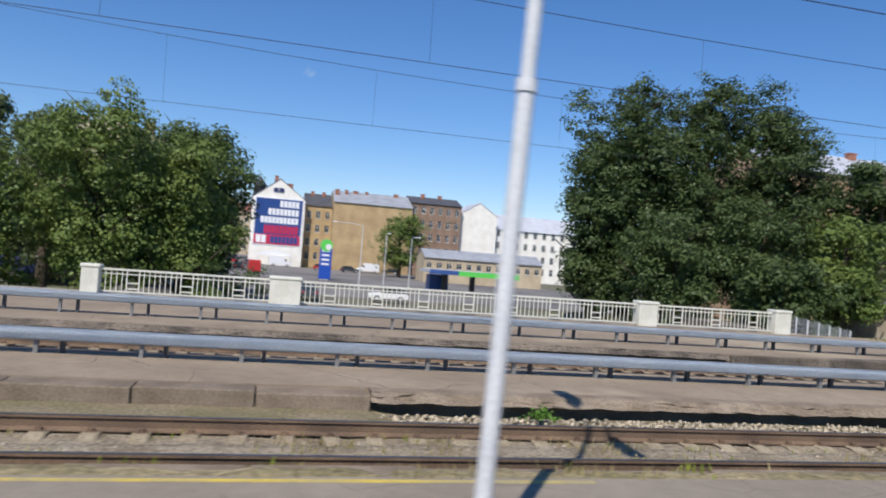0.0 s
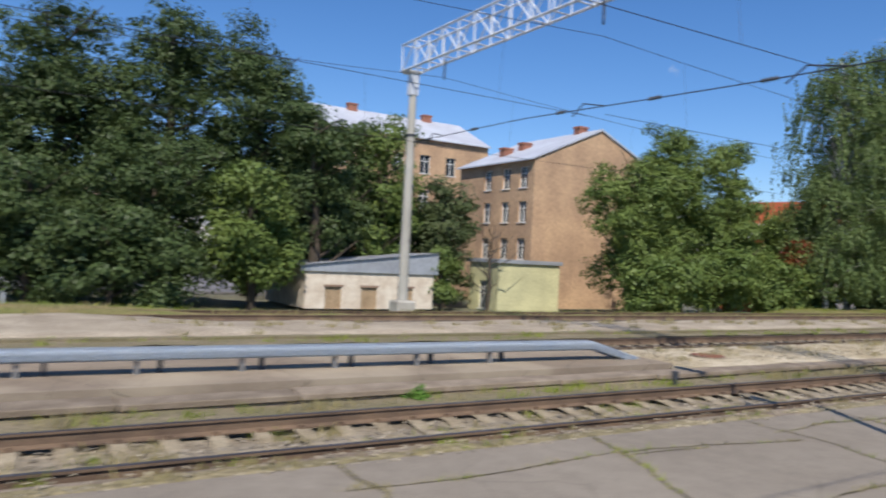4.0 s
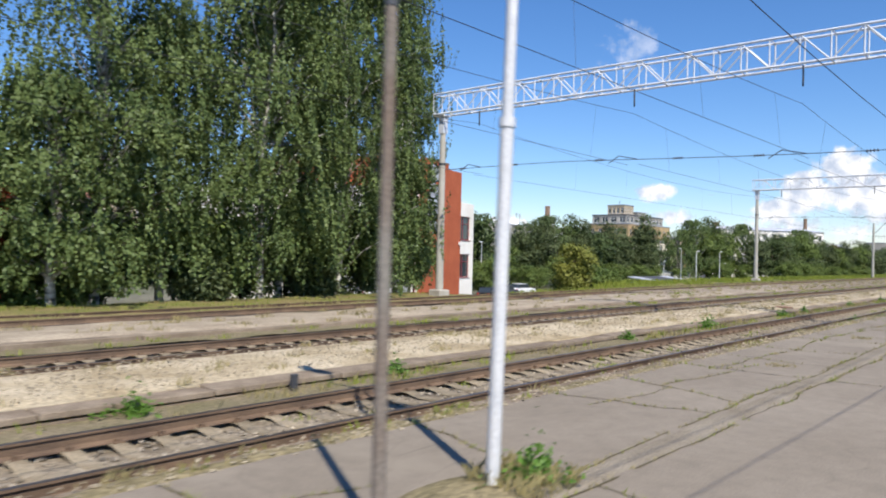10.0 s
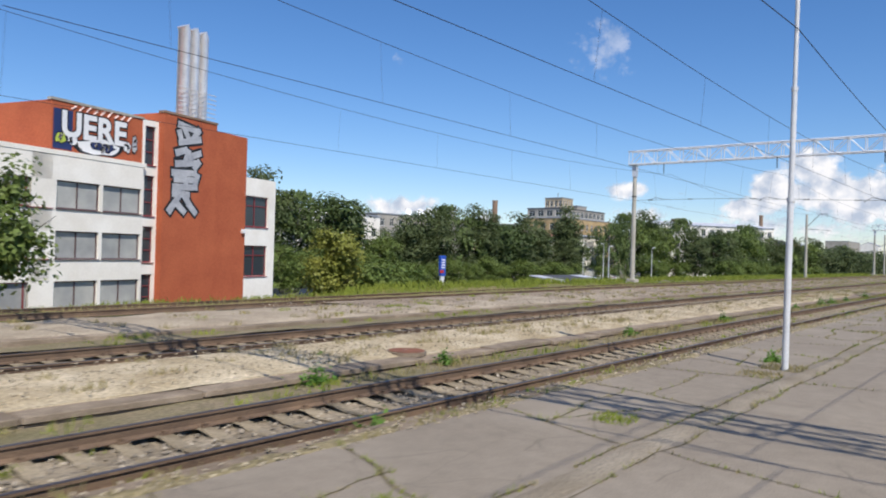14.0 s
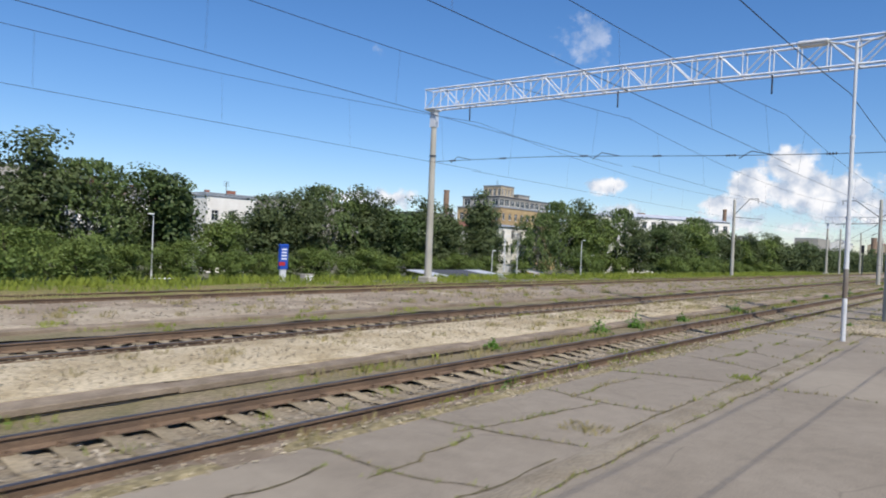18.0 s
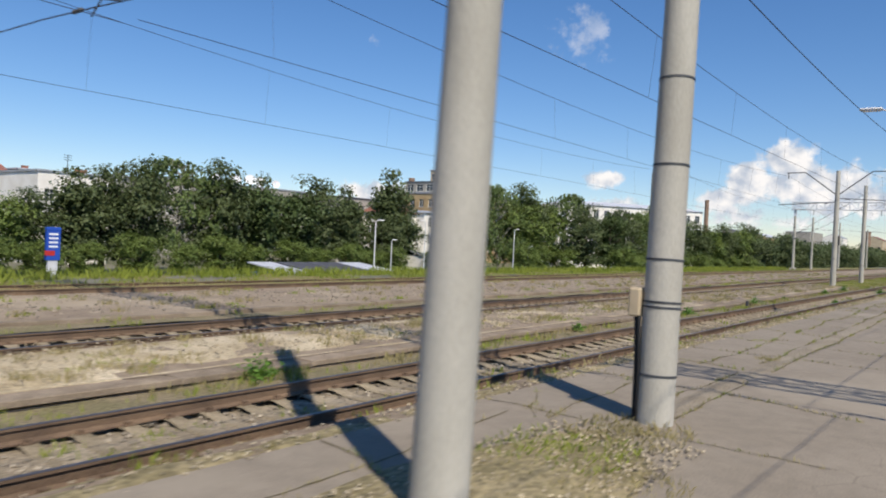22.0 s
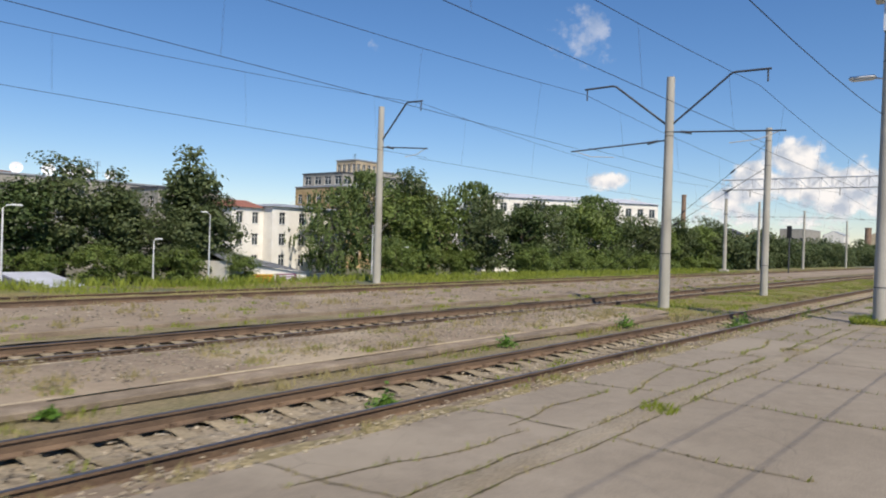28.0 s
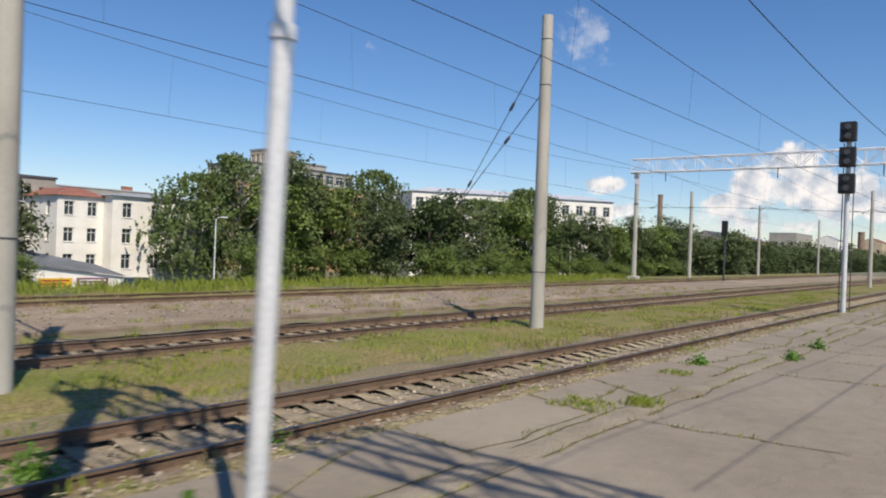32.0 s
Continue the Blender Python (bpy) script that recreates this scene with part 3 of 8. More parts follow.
track("track_1", 7.72, 0.0, X0, 330, 0.55, 300, "rusty railway track on concrete sleepers", 40.0)
track("track_2", 14.37, 0.0, X0, 330, 0.55, 120, "rusty railway track on concrete sleepers behind the platform", 180.0)
er = empty("track_3", 0, 0, 0, "single rusty rail along the grass verge", "railway track", kind="structure")
for y, nm in ((22.8, "rail"), (24.39, "second_rail")):
    part(nm, rail_bm(24.5, 68.0, y, 0.035), RAILRUST, er)
    part(nm, rail_bm(68.0, 130.0, y, 0.035, 0.235), RAILRUST, er)
    part(nm, rail_bm(130.0, 330, y, 0.235), RAILRUST, er)
part("rail_base", boxes((24.5, 100, 22.66, 22.94, -0.4, -0.14)), CONCDARK, er)
part("rail_base", boxes((100, 330, 22.66, 22.94, -0.2, -0.01)), CONCDARK, er)


def stones(name, x0, x1, y0, y1, z, n, size, seed, material, label, bands=None):
    """Loose stones, each a small uneven octahedron."""
    r = np.random.RandomState(seed)
    c = np.stack([r.uniform(x0, x1, n), r.uniform(y0, y1, n), z + r.uniform(-0.015, 0.02, n)], 1)
    o = np.array([(1, 0, 0), (0, 1, 0), (-1, 0, 0), (0, -1, 0), (0, 0, 0.75), (0, 0, -0.6)])
    ang = r.uniform(0, 6.28, n)
    s = size * r.uniform(0.5, 1.5, (n, 1, 3))
    v = o[None] * s + r.uniform(-0.25, 0.25, (n, 6, 3)) * size
    ca, sa = np.cos(ang)[:, None], np.sin(ang)[:, None]
    v = np.stack([v[..., 0] * ca - v[..., 1] * sa, v[..., 0] * sa + v[..., 1] * ca, v[..., 2]], 2) + c[:, None]
    f = np.array([(0, 1, 4), (1, 2, 4), (2, 3, 4), (3, 0, 4), (1, 0, 5), (2, 1, 5), (3, 2, 5), (0, 3, 5)])
    me = bpy.data.meshes.new(name)
    me.vertices.add(n * 6)
    me.vertices.foreach_set("co", v.astype(np.float32).ravel())
    ff = (f[None] + 6 * np.arange(n)[:, None, None]).reshape(-1, 3)
    me.loops.add(ff.size)
    me.loops.foreach_set("vertex_index", ff.astype(np.int32).ravel())
    me.polygons.add(len(ff))
    me.polygons.foreach_set("loop_start", np.arange(0, ff.size, 3, dtype=np.int32))
    me.update(calc_edges=True)
    me.materials.append(material)
    return tagged(new(name, me), label, "stones", kind="stuff")


stones("ballast_stones", -8, 235, 7.2, 9.6, -0.236, 26000, 0.035, 1, STONE, "grey and brown loose ballast stones")
stones("recess_rubble", -8, 17.5, 9.55, 10.25, -0.125, 3800, 0.04, 11, PEBBLE, "pale rubble fallen along the broken platform edge")
stones("edge_crumbs", 18, 240, 6.12, 6.6, 0.255, 9000, 0.02, 6, PEBBLE, "pale crumbs along the platform edge")
stones("gravel_stones", 36.6, 152, 10.6, 13.1, 0.165, 14000, 0.022, 2, PEBBLE, "pale loose gravel stones")
stones("track_stones", 100, 245, 13.2, 17.0, -0.23, 8000, 0.04, 3, STONE, "grey ballast stones by the middle track")
stones("platform_grit", 151.8, 192.4, 10.6, 13.1, 0.165, 7000, 0.018, 4, STONE, "grit and small stones on the broken asphalt")
stones("far_platform_grit", 100, 235, 17.4, 22.6, 0.11, 7000, 0.03, 5, STONE, "loose stones on the far platform")

# kerb slabs of the middle platform and coping of the near one
def kerb_row(parent, name, x0, x1, y0, y1, z0, z1, step, material, rng, bevel=0.012):
    me = None
    for k in range(int((x1 - x0) / step)):
        if me is None:
            first = part(name, boxes((-step / 2 + 0.012, step / 2 - 0.012, 0, y1 - y0, 0, z1 - z0), bevel=bevel), material, parent)
            s = first
        else:
            s = first.copy()
            scene.collection.objects.link(s)
        s.matrix_world = pose(x0 + (k + 0.5) * step, y0 + rng.uniform(-0.025, 0.025), z0 + rng.uniform(-0.02, 0.01), rng.uniform(-1.2, 1.2), rng.uniform(-0.4, 0.4), rng.uniform(-0.5, 0.5))
        me = s


kr = random.Random(5)
k2 = empty("middle_kerb", 0, 0, 0, "tilted old concrete kerb slabs along the platform edge", "kerb", kind="structure")
kerb_row(k2, "edge_panel", -20.4, 1.6, 10.2, 10.75, -0.3, 0.165, 1.57, KERB, kr)
kerb_row(k2, "kerb_slab", 16.2, 192, 10.1, 10.62, 0.0, 0.09, 2.4, KERB, kr)
part("kerb_footing", boxes((16.2, 192, 10.135, 10.6, -0.3, -0.022)), KERB, k2, "stained concrete footing under the slabs")


def ragged_edge(parent, x0, x1, y, back, z, amp, seed, material):
    """A broken slab edge that overhangs a dark recess."""
    xs = np.arange(x0, x1, 0.11)
    vv, ff = [], []
    for x in xs:
        e = y + amp * (noise.noise(Vector((x * 1.1, seed, 0))) + 0.6 * noise.noise(Vector((x * 4.3, seed, 5)))) + amp * 0.3
        zt = z + 0.018 * noise.noise(Vector((x * 2.3, seed, 9)))
        row = [(x, back, z + 0.004)]
        for k in range(6):
            j = 0.05 * noise.noise(Vector((x * 3.1, k * 2.7 + seed, 3))) + 0.03 * noise.noise(Vector((x * 9.0, k * 5.1, seed)))
            row.append((x, e + 0.10 - 0.03 * k + j, zt + 0.006 - 0.026 * k + 0.01 * noise.noise(Vector((x * 6, k, seed)))))
        vv += row + [(x, back - 0.02, zt - 0.13), (x, back - 0.04, -0.42)]
    for i in range(len(xs) - 1):
        for k in range(8):
            ff.append((i * 9 + k, i * 9 + k + 1, i * 9 + 9 + k + 1, i * 9 + 9 + k))
    o = raw("crumbled_edge", vv, ff, material)
    o.parent = parent
    return tagged(o, "broken stained concrete edge over a dark gap")


ragged_edge(k2, 1.6, 16.2, 10.3, 10.76, 0.165, 0.1, 1.0, KERB)
# dark concrete here is both stain and the shadow edge under the kerb
k3 = empty("far_kerb", 0, 0, 0, "stained concrete edge of the far platform, darkened for shade under its overhang", "kerb", kind="structure")
kerb_row(k3, "kerb_slab", 12, 25, 16.95, 17.4, -0.2, 0.21, 3.0, CONCDARK, kr)
ragged_edge(k3, -20, 12, 16.92, 17.12, 0.195, 0.08, 4.0, CONCDARK)
kerb_row(k3, "kerb_slab", 60, 240, 17.0, 17.35, -0.2, 0.10, 3.0, KERB, kr)
k1 = empty("near_kerb", 0, 0, 0, "old concrete coping slabs of the near platform", "kerb", kind="structure")
kerb_row(k1, "coping_slab", -19.5, 240, 6.15, 6.6, -0.2, 0.235, 1.5, KERB, kr)
tagged(obj("yellow_line", boxes((-2.2, 3.0, 6.05, 6.12, 0.2, 0.256)), YELLOW), "worn yellow safety line on the asphalt", "line", kind="structure")


def seam(x):
    """Where the filled joint runs along the platform."""
    return max(3.55, 3.9 + 0.0068 * (x - 75))


def cracks(name, seed, x0, x1):
    """Joints of the asphalt slabs: jagged soil-filled lines across and along, and both edges of the filled joint. Returns also the points where weeds take root."""
    r = random.Random(seed)
    vv, ff, roots = [], [], []

    def ribbon(p0, p1, w, jag):
        """A jagged line from p0 to p1 that wanders off and back."""
        p0, p1 = Vector(p0), Vector(p1)
        L = (p1 - p0).length
        n = max(int(L / 0.12), 3)
        side = Vector((-(p1 - p0).y, (p1 - p0).x)) / L
        off, aim, pts = 0.0, r.uniform(-jag, jag), []
        for i in range(n + 1):
            if r.random() < 0.22:
                aim = r.uniform(-jag, jag)
            off += (aim - off) * 0.35 + r.uniform(-0.012, 0.012)
            pts.append(p0.lerp(p1, i / n) + side * off * math.sin(math.pi * min(max(i / n, 0.08), 0.92)))
        b = len(vv)
        wide = w
        for i, p in enumerate(pts):
            d = (pts[min(i + 1, n)] - pts[max(i - 1, 0)]).normalized()
            wide += (w * r.choice((0.35, 0.7, 1.0, 1.7)) - wide) * 0.5
            k = wide * (0.3 if i in (0, n) else 1)
            vv.append((p.x + d.y * k, p.y - d.x * k, 0.2545))
            vv.append((p.x - d.y * k, p.y + d.x * k, 0.2545))
            roots.append((p.x, p.y))
        for i in range(n):
            ff.append((b + 2 * i, b + 2 * i + 1, b + 2 * i + 3, b + 2 * i + 2))
    x, last = x0, x0
    while x < x1:
        s0 = seam(x) + 0.2
        skew = r.uniform(-0.9, 0.5)
        ribbon((x, 6.22), (x + skew, s0), 0.014, 0.16)
        if r.random() < 0.65:
            ribbon((x + skew * 0.9, s0 - 0.36), (x + skew * 1.2 + r.uniform(-0.4, 0.4), r.uniform(1.9, 2.6)), 0.010, 0.12)
        if r.random() < 0.7:
            ya, yb = r.uniform(5.15, 5.7), r.uniform(5.1, 5.7)
            ribbon((last - 0.25, ya), (x - 0.3, yb), 0.012, 0.14)
        if r.random() < 0.3:
            ribbon((x - 0.3, r.uniform(5.2, 5.7)), (x + r.uniform(0.6, 1.2), r.uniform(4.7, 6.1)), 0.008, 0.1)
        last = x
        x += r.uniform(1.7, 3.1)
    for side, w in ((-0.19, 0.013), (0.19, 0.015)):
        x = x0
        while x < x1:
            L = r.uniform(1.8, 6)
            ribbon((x, seam(x) + side), (x + L, seam(x + L) + side), w, 0.07)
            x += L + r.choice((-0.1, 0.3, 0.7, 1.4))
    return tagged(raw(name, vv, ff, CRACK), "brown soil-filled cracks between the asphalt slabs", "crack", kind="structure"), roots


_, ROOTS = cracks("platform_cracks", 12, 22, 250)
fx = np.arange(58, 250, 0.25)
fv = []
for x in fx:
    for k in (-0.2, -0.07, 0.07, 0.2):
        fv.append((x, seam(x) + k + (0.06 * noise.noise(Vector((x * 2.1, k * 9, 1))) if abs(k) > 0.1 else 0), 0.2525 + (0.010 + 0.008 * noise.noise(Vector((x * 3, k * 20, 2))) if abs(k) < 0.1 else -0.012)))
tagged(raw("filled_joint", fv, [(4 * i + k, 4 * i + 4 + k, 4 * i + 5 + k, 4 * i + k + 1) for i in range(len(fx) - 1) for k in range(3)], FILLER, True), "gritty strip of old filler along the platform", "pavement", kind="structure")
px = np.arange(36, 64, 0.25)
pv = []
for x in px:
    e = 3.42 + 0.10 * noise.noise(Vector((x * 0.8, 3, 1))) - 1.3 * smooth(60, 64, x) - 1.3 * (1 - smooth(36, 38, x))
    pv += [(x, 0.72, 0.2535), (x, e - 0.06, 0.257), (x, e, 0.248)]
tagged(raw("new_asphalt", pv, [(3 * i + k, 3 * i + 3 + k, 3 * i + 4 + k, 3 * i + k + 1) for i in range(len(px) - 1) for k in range(2)], NEWTAR, True), "patch of smooth darker asphalt on the platform", "pavement", kind="structure")

# ---- railway furniture ----
def crash_barrier(x0, x1, y, z, end_down, label):
    cb = empty("crash_barrier", (x0 + x1) / 2, y, z, label, "crash barrier")
    ox = (x0 + x1) / 2
    prof = [(0.0, 0.33), (-0.05, 0.335), (-0.075, 0.36), (-0.08, 0.40), (-0.08, 0.45), (-0.07, 0.485), (-0.03, 0.505), (0.05, 0.512), (0.11, 0.513)]
    for side, dy in ((1, 0.0), (-1, 0.225)):
        bm = bmesh.new()
        pts = [x0 - ox, x1 - ox - (1.2 if end_down else 0)] + ([x1 - ox] if end_down else [])
        rows_ = []
        for i, x in enumerate(pts):
            drop = -0.34 if end_down and i == 2 else 0
            rows_.append([bm.verts.new((x, dy + side * a, b + drop - 0.08)) for a, b in prof])
        for A, B in zip(rows_, rows_[1:]):
            for k in range(len(prof) - 1):
                bm.faces.new((A[k], A[k + 1], B[k + 1], B[k]))
        bmesh.ops.solidify(bm, geom=bm.faces[:], thickness=0.008)
        part("beam", bm, BARRIER, cb)
        first = None
        n = int((x1 - x0 - 1.5) / 1.56)
        for k in range(n):
            if first is None:
                # rear posts take dark steel, so their colour carries the shadow they stand in
                first = part("post", boxes((-0.032, 0.032, -0.05, 0.04, -0.15, 0.28), (-0.04, 0.04, -0.02, 0.06, 0.24, 0.40)), POSTZ if dy == 0 else STEELD, cb)
                p = first
            else:
                p = first.copy()
                scene.collection.objects.link(p)
            p.location = (x0 - ox + 0.42 + k * 1.56 + (0.35 if dy else 0), dy + 0.05 * side, 0)
    return cb


cb_ = crash_barrier(-19.4, 36.2, 11.42, 0.17, True, "long galvanised double crash barrier on the middle platform")
cb_.matrix_world = pose(8.4, 12.3, 0.13, 0, 0, -1.67)
cb_ = crash_barrier(-19.0, 23.8, 18.3, 0.20, True, "galvanised double crash barrier on the far platform")
cb_.matrix_world = pose(2.4, 18.6, 0.24, 0, 0.2, -0.5)

# bridge railing: concrete pillars and white steel panels
def pillar(x0, x1, dx=0):
    p = empty("railing_pillar", (x0 + x1) / 2, 24.8, 0.2, "white painted concrete pillar of the bridge railing", "pillar", "pillars of the bridge railing")
    w = (x1 - x0) / 2
    part("shaft", boxes((-w, w, -0.25, 0.25, 0, 0.82), bevel=0.02), RAILING, p)
    part("cap", boxes((-w - 0.03, w + 0.03, -0.28, 0.28, 0.82, 0.92), bevel=0.02), RAILING, p)


PIL = [(-5.46, -4.95), (0.2, 1.2), (13.4, 14.15), (19.15, 19.85)]
for a, b in PIL:
    pillar(a, b)
for (a0, a1), (b0, b1) in zip(PIL, PIL[1:]):
    L = b0 - a1
    rp = empty("railing_panel", a1 + L / 2, 24.8, 0.2, "white painted steel railing with upright bars on the bridge", "railing", "panels of the bridge railing")
    part("top_rail", boxes((-L / 2, L / 2, -0.04, 0.04, 0.76, 0.82)), RAILING, rp)
    part("middle_rail", boxes((-L / 2, L / 2, -0.02, 0.02, 0.64, 0.67)), RAILING, rp)
    part("bottom_rail", boxes((-L / 2, L / 2, -0.03, 0.03, 0.08, 0.12)), RAILING, rp)
    n = int(L / 0.16)
    first = second = None
    for k in range(1, n):
        x = -L / 2 + k * L / n
        if k % 10 in (5, 6, 7):
            if k % 10 == 6:
                if second is None:
                    second = o = part("frame", boxes((-0.2, -0.165, -0.03, 0.03, 0.1, 0.78), (0.165, 0.2, -0.03, 0.03, 0.1, 0.78), (-0.17, 0.17, -0.02, 0.02, 0.36, 0.40), (-0.17, 0.17, -0.02, 0.02, 0.18, 0.22)), RAILING, rp)
                else:
                    o = second.copy()
                    scene.collection.objects.link(o)
                o.location = (x, 0, 0)
            continue
        if first is None:
            first = o = part("baluster", boxes((-0.013, 0.013, -0.013, 0.013, 0.1, 0.78)), RAILING, rp)
        else:
            o = first.copy()
            scene.collection.objects.link(o)
        o.location = (x, 0, 0)

# lamp posts
def lamp_post(x, y, z=0.25, h=7.3, collar=3.0, rust=False, lean=1.7):
    lp = empty("platform_lamp", x, y, z, "slim galvanised platform lamp post with two arms" + (" and a rust-brown band" if rust else ""), "lamp post", "lamp posts along the platform")
    part("lower_pole", tube(bmesh.new(), [(0, 0, -0.3), (0, 0, collar)], 0.058, 12), GALV, lp)
    if rust:
        part("painted_band", tube(bmesh.new(), [(0, 0, 1.05), (0, 0, 1.76)], 0.0595, 12), RUSTPOST, lp, "rust-brown painted band")
    part("collar", tube(bmesh.new(), [(0, 0, collar - 0.03), (0, 0, collar + 0.05)], 0.07, 12), GALV, lp)
    part("middle_pole", tube(bmesh.new(), [(0, 0, collar), (0, 0, 5.0)], 0.05, 12), GALV, lp)
    part("upper_collar", tube(bmesh.new(), [(0, 0, 4.95), (0, 0, 5.02)], 0.06, 12), GALV, lp)
    part("upper_pole", tube(bmesh.new(), [(0, 0, 5.0), (0, 0, h)], 0.038, 10), GALV, lp)
    for s in (-1, 1):
        part("arm", tube(bmesh.new(), [(0, 0, h - 0.15), (0, s * 0.3, h + 0.02), (0, s * 0.65, h + 0.1)], 0.028, 8), GALV, lp)
        hd = part("luminaire", boxes((-0.13, 0.13, -0.38, 0.38, -0.06, 0.06), bevel=0.05), GALV, lp, "flat grey lamp head")
        hd.location = (0, s * 0.98, h + 0.13)
        part("lens", boxes((-0.1, 0.1, -0.28, 0.28, -0.075, -0.055)), WHITE, hd, "milky lamp glass")
    lp.matrix_world = pose(x, y, z, 0, lean, 0)
    return lp


for lx, ly, rust in ((-32, 4.3, False), (1.41, 4.38, False), (33.3, 4.1, False), (65.5, 4.25, False), (98.5, 4.43, False), (128.86, 4.31, True), (163.64, 4.55, False), (193.65, 4.23, False), (226, 4.4, False), (258, 4.4, False)):
    lamp_post(lx, ly, rust=rust)
bp = empty("wooden_post", 64.15, 4.2, 0.25, "weathered brown and grey old post on the platform", "post")
part("shaft", tube(bmesh.new(), [(0, 0, -0.2), (0, 0, 1.3), (0.01, 0, 3.6)], [0.05, 0.046, 0.042], 10), RUSTPOST, bp)
part("cap", tube(bmesh.new(), [(0.01, 0, 3.58), (0.01, 0, 3.66)], 0.048, 10), STEELD, bp)

# concrete catenary masts
def mast(x, y, z, h, r0, r1, label, bands=(), lean=0.0, group="concrete masts", tilt=0.0):
    m = empty("catenary_mast", x, y, z, label, "mast", group)
    part("pole", tube(bmesh.new(), [(0, 0, -0.4), (0, 0, h * 0.5), (lean, 0, h)], [r0, (r0 + r1) / 2, r1], 20), POLE, m)
    for b in bands:
        r = r0 + (r1 - r0) * b / h + 0.006
        part("band", tube(bmesh.new(), [(lean * max(b / h - .5, 0) * 2, 0, b), (lean * max(b / h - .5, 0) * 2, 0, b + 0.024)], r, 20), STEELD, m, "dark steel band")
    m.matrix_world = pose(x, y, z, 0, tilt, 0)
    return m


def cantilever(m, h, s, reach, z0, strut=True):
    """A bracket on side s of a mast (towards -y for s = -1): a slanting strut, a level steady tube, an insulator."""
    part("strut", tube(bmesh.new(), [(0, s * 0.1, h - 1.5), (0, s * reach * 0.62, h + 0.18), (0, s * reach * 0.66, h + 0.22), (0, s * reach, h + 0.2)], 0.04, 8), STEELD, m, "slanting steel bracket")
    part("hanger", tube(bmesh.new(), [(0, s * reach * 0.97, h + 0.2), (0, s * reach * 0.97, h - 0.25)], 0.03, 6), STEELD, m)
    part("steady_tube", tube(bmesh.new(), [(0, s * 0.1, z0 + 0.12), (0, s * reach * 1.15, z0 - 0.1)], 0.03, 8), STEELD, m)
    bm = bmesh.new()
    ribs = [(0.45 + 0.09 * k + d, r) for k in range(5) for d, r in ((0, 0.032), (0.006, 0.06), (0.03, 0.06), (0.036, 0.032))]
    tube(bm, [(0, s * y, z0 + 0.11 - 0.2 * (y - 0.45)) for y, r in ribs], [r for y, r in ribs], 10)
    part("insulator", bm, STEELD, m, "ribbed insulator")
    part("registration_arm", tube(bmesh.new(), [(0, s * reach * 1.1, z0 - 0.1), (0, s * reach * 0.9, z0 - 0.35), (0, s * reach * 0.62, z0 - 0.42)], 0.018, 6), GALV, m)


m = mast(194.55, 26.1, 0.15, 8.65, 0.20, 0.14, "grey concrete catenary mast with one bracket on the verge")
cantilever(m, 8.5, -1, 2.6, 6.55)
m = mast(195.3, 11.85, -0.05, 8.8, 0.21, 0.15, "grey concrete catenary mast with two brackets between the tracks", (2.1, 6.55, 6.7))
cantilever(m, 8.5, -1, 3.6, 6.6)
cantilever(m, 8.5, 1, 3.6, 6.3)
mast(209.4, 11.95, -0.05, 8.9, 0.20, 0.155, "bare grey concrete mast with dark steel bands between the tracks", (1.6, 6.9, 8.2))
mast(192.03, 4.29, 0.22, 9.3, 0.195, 0.155, "thick grey concrete mast in tall weeds on the platform", (1.08, 7.5), tilt=1.9)
mast(136.78, 4.24, 0.22, 9.5, 0.21, 0.165, "thick grey concrete mast on the platform", tilt=2.6)
mast(140.61, 4.22, 0.22, 9.4, 0.205, 0.165, "grey concrete mast with dark steel bands and a grey box", (0.55, 1.29, 1.345, 1.81, 2.85, 3.81), tilt=2.7)

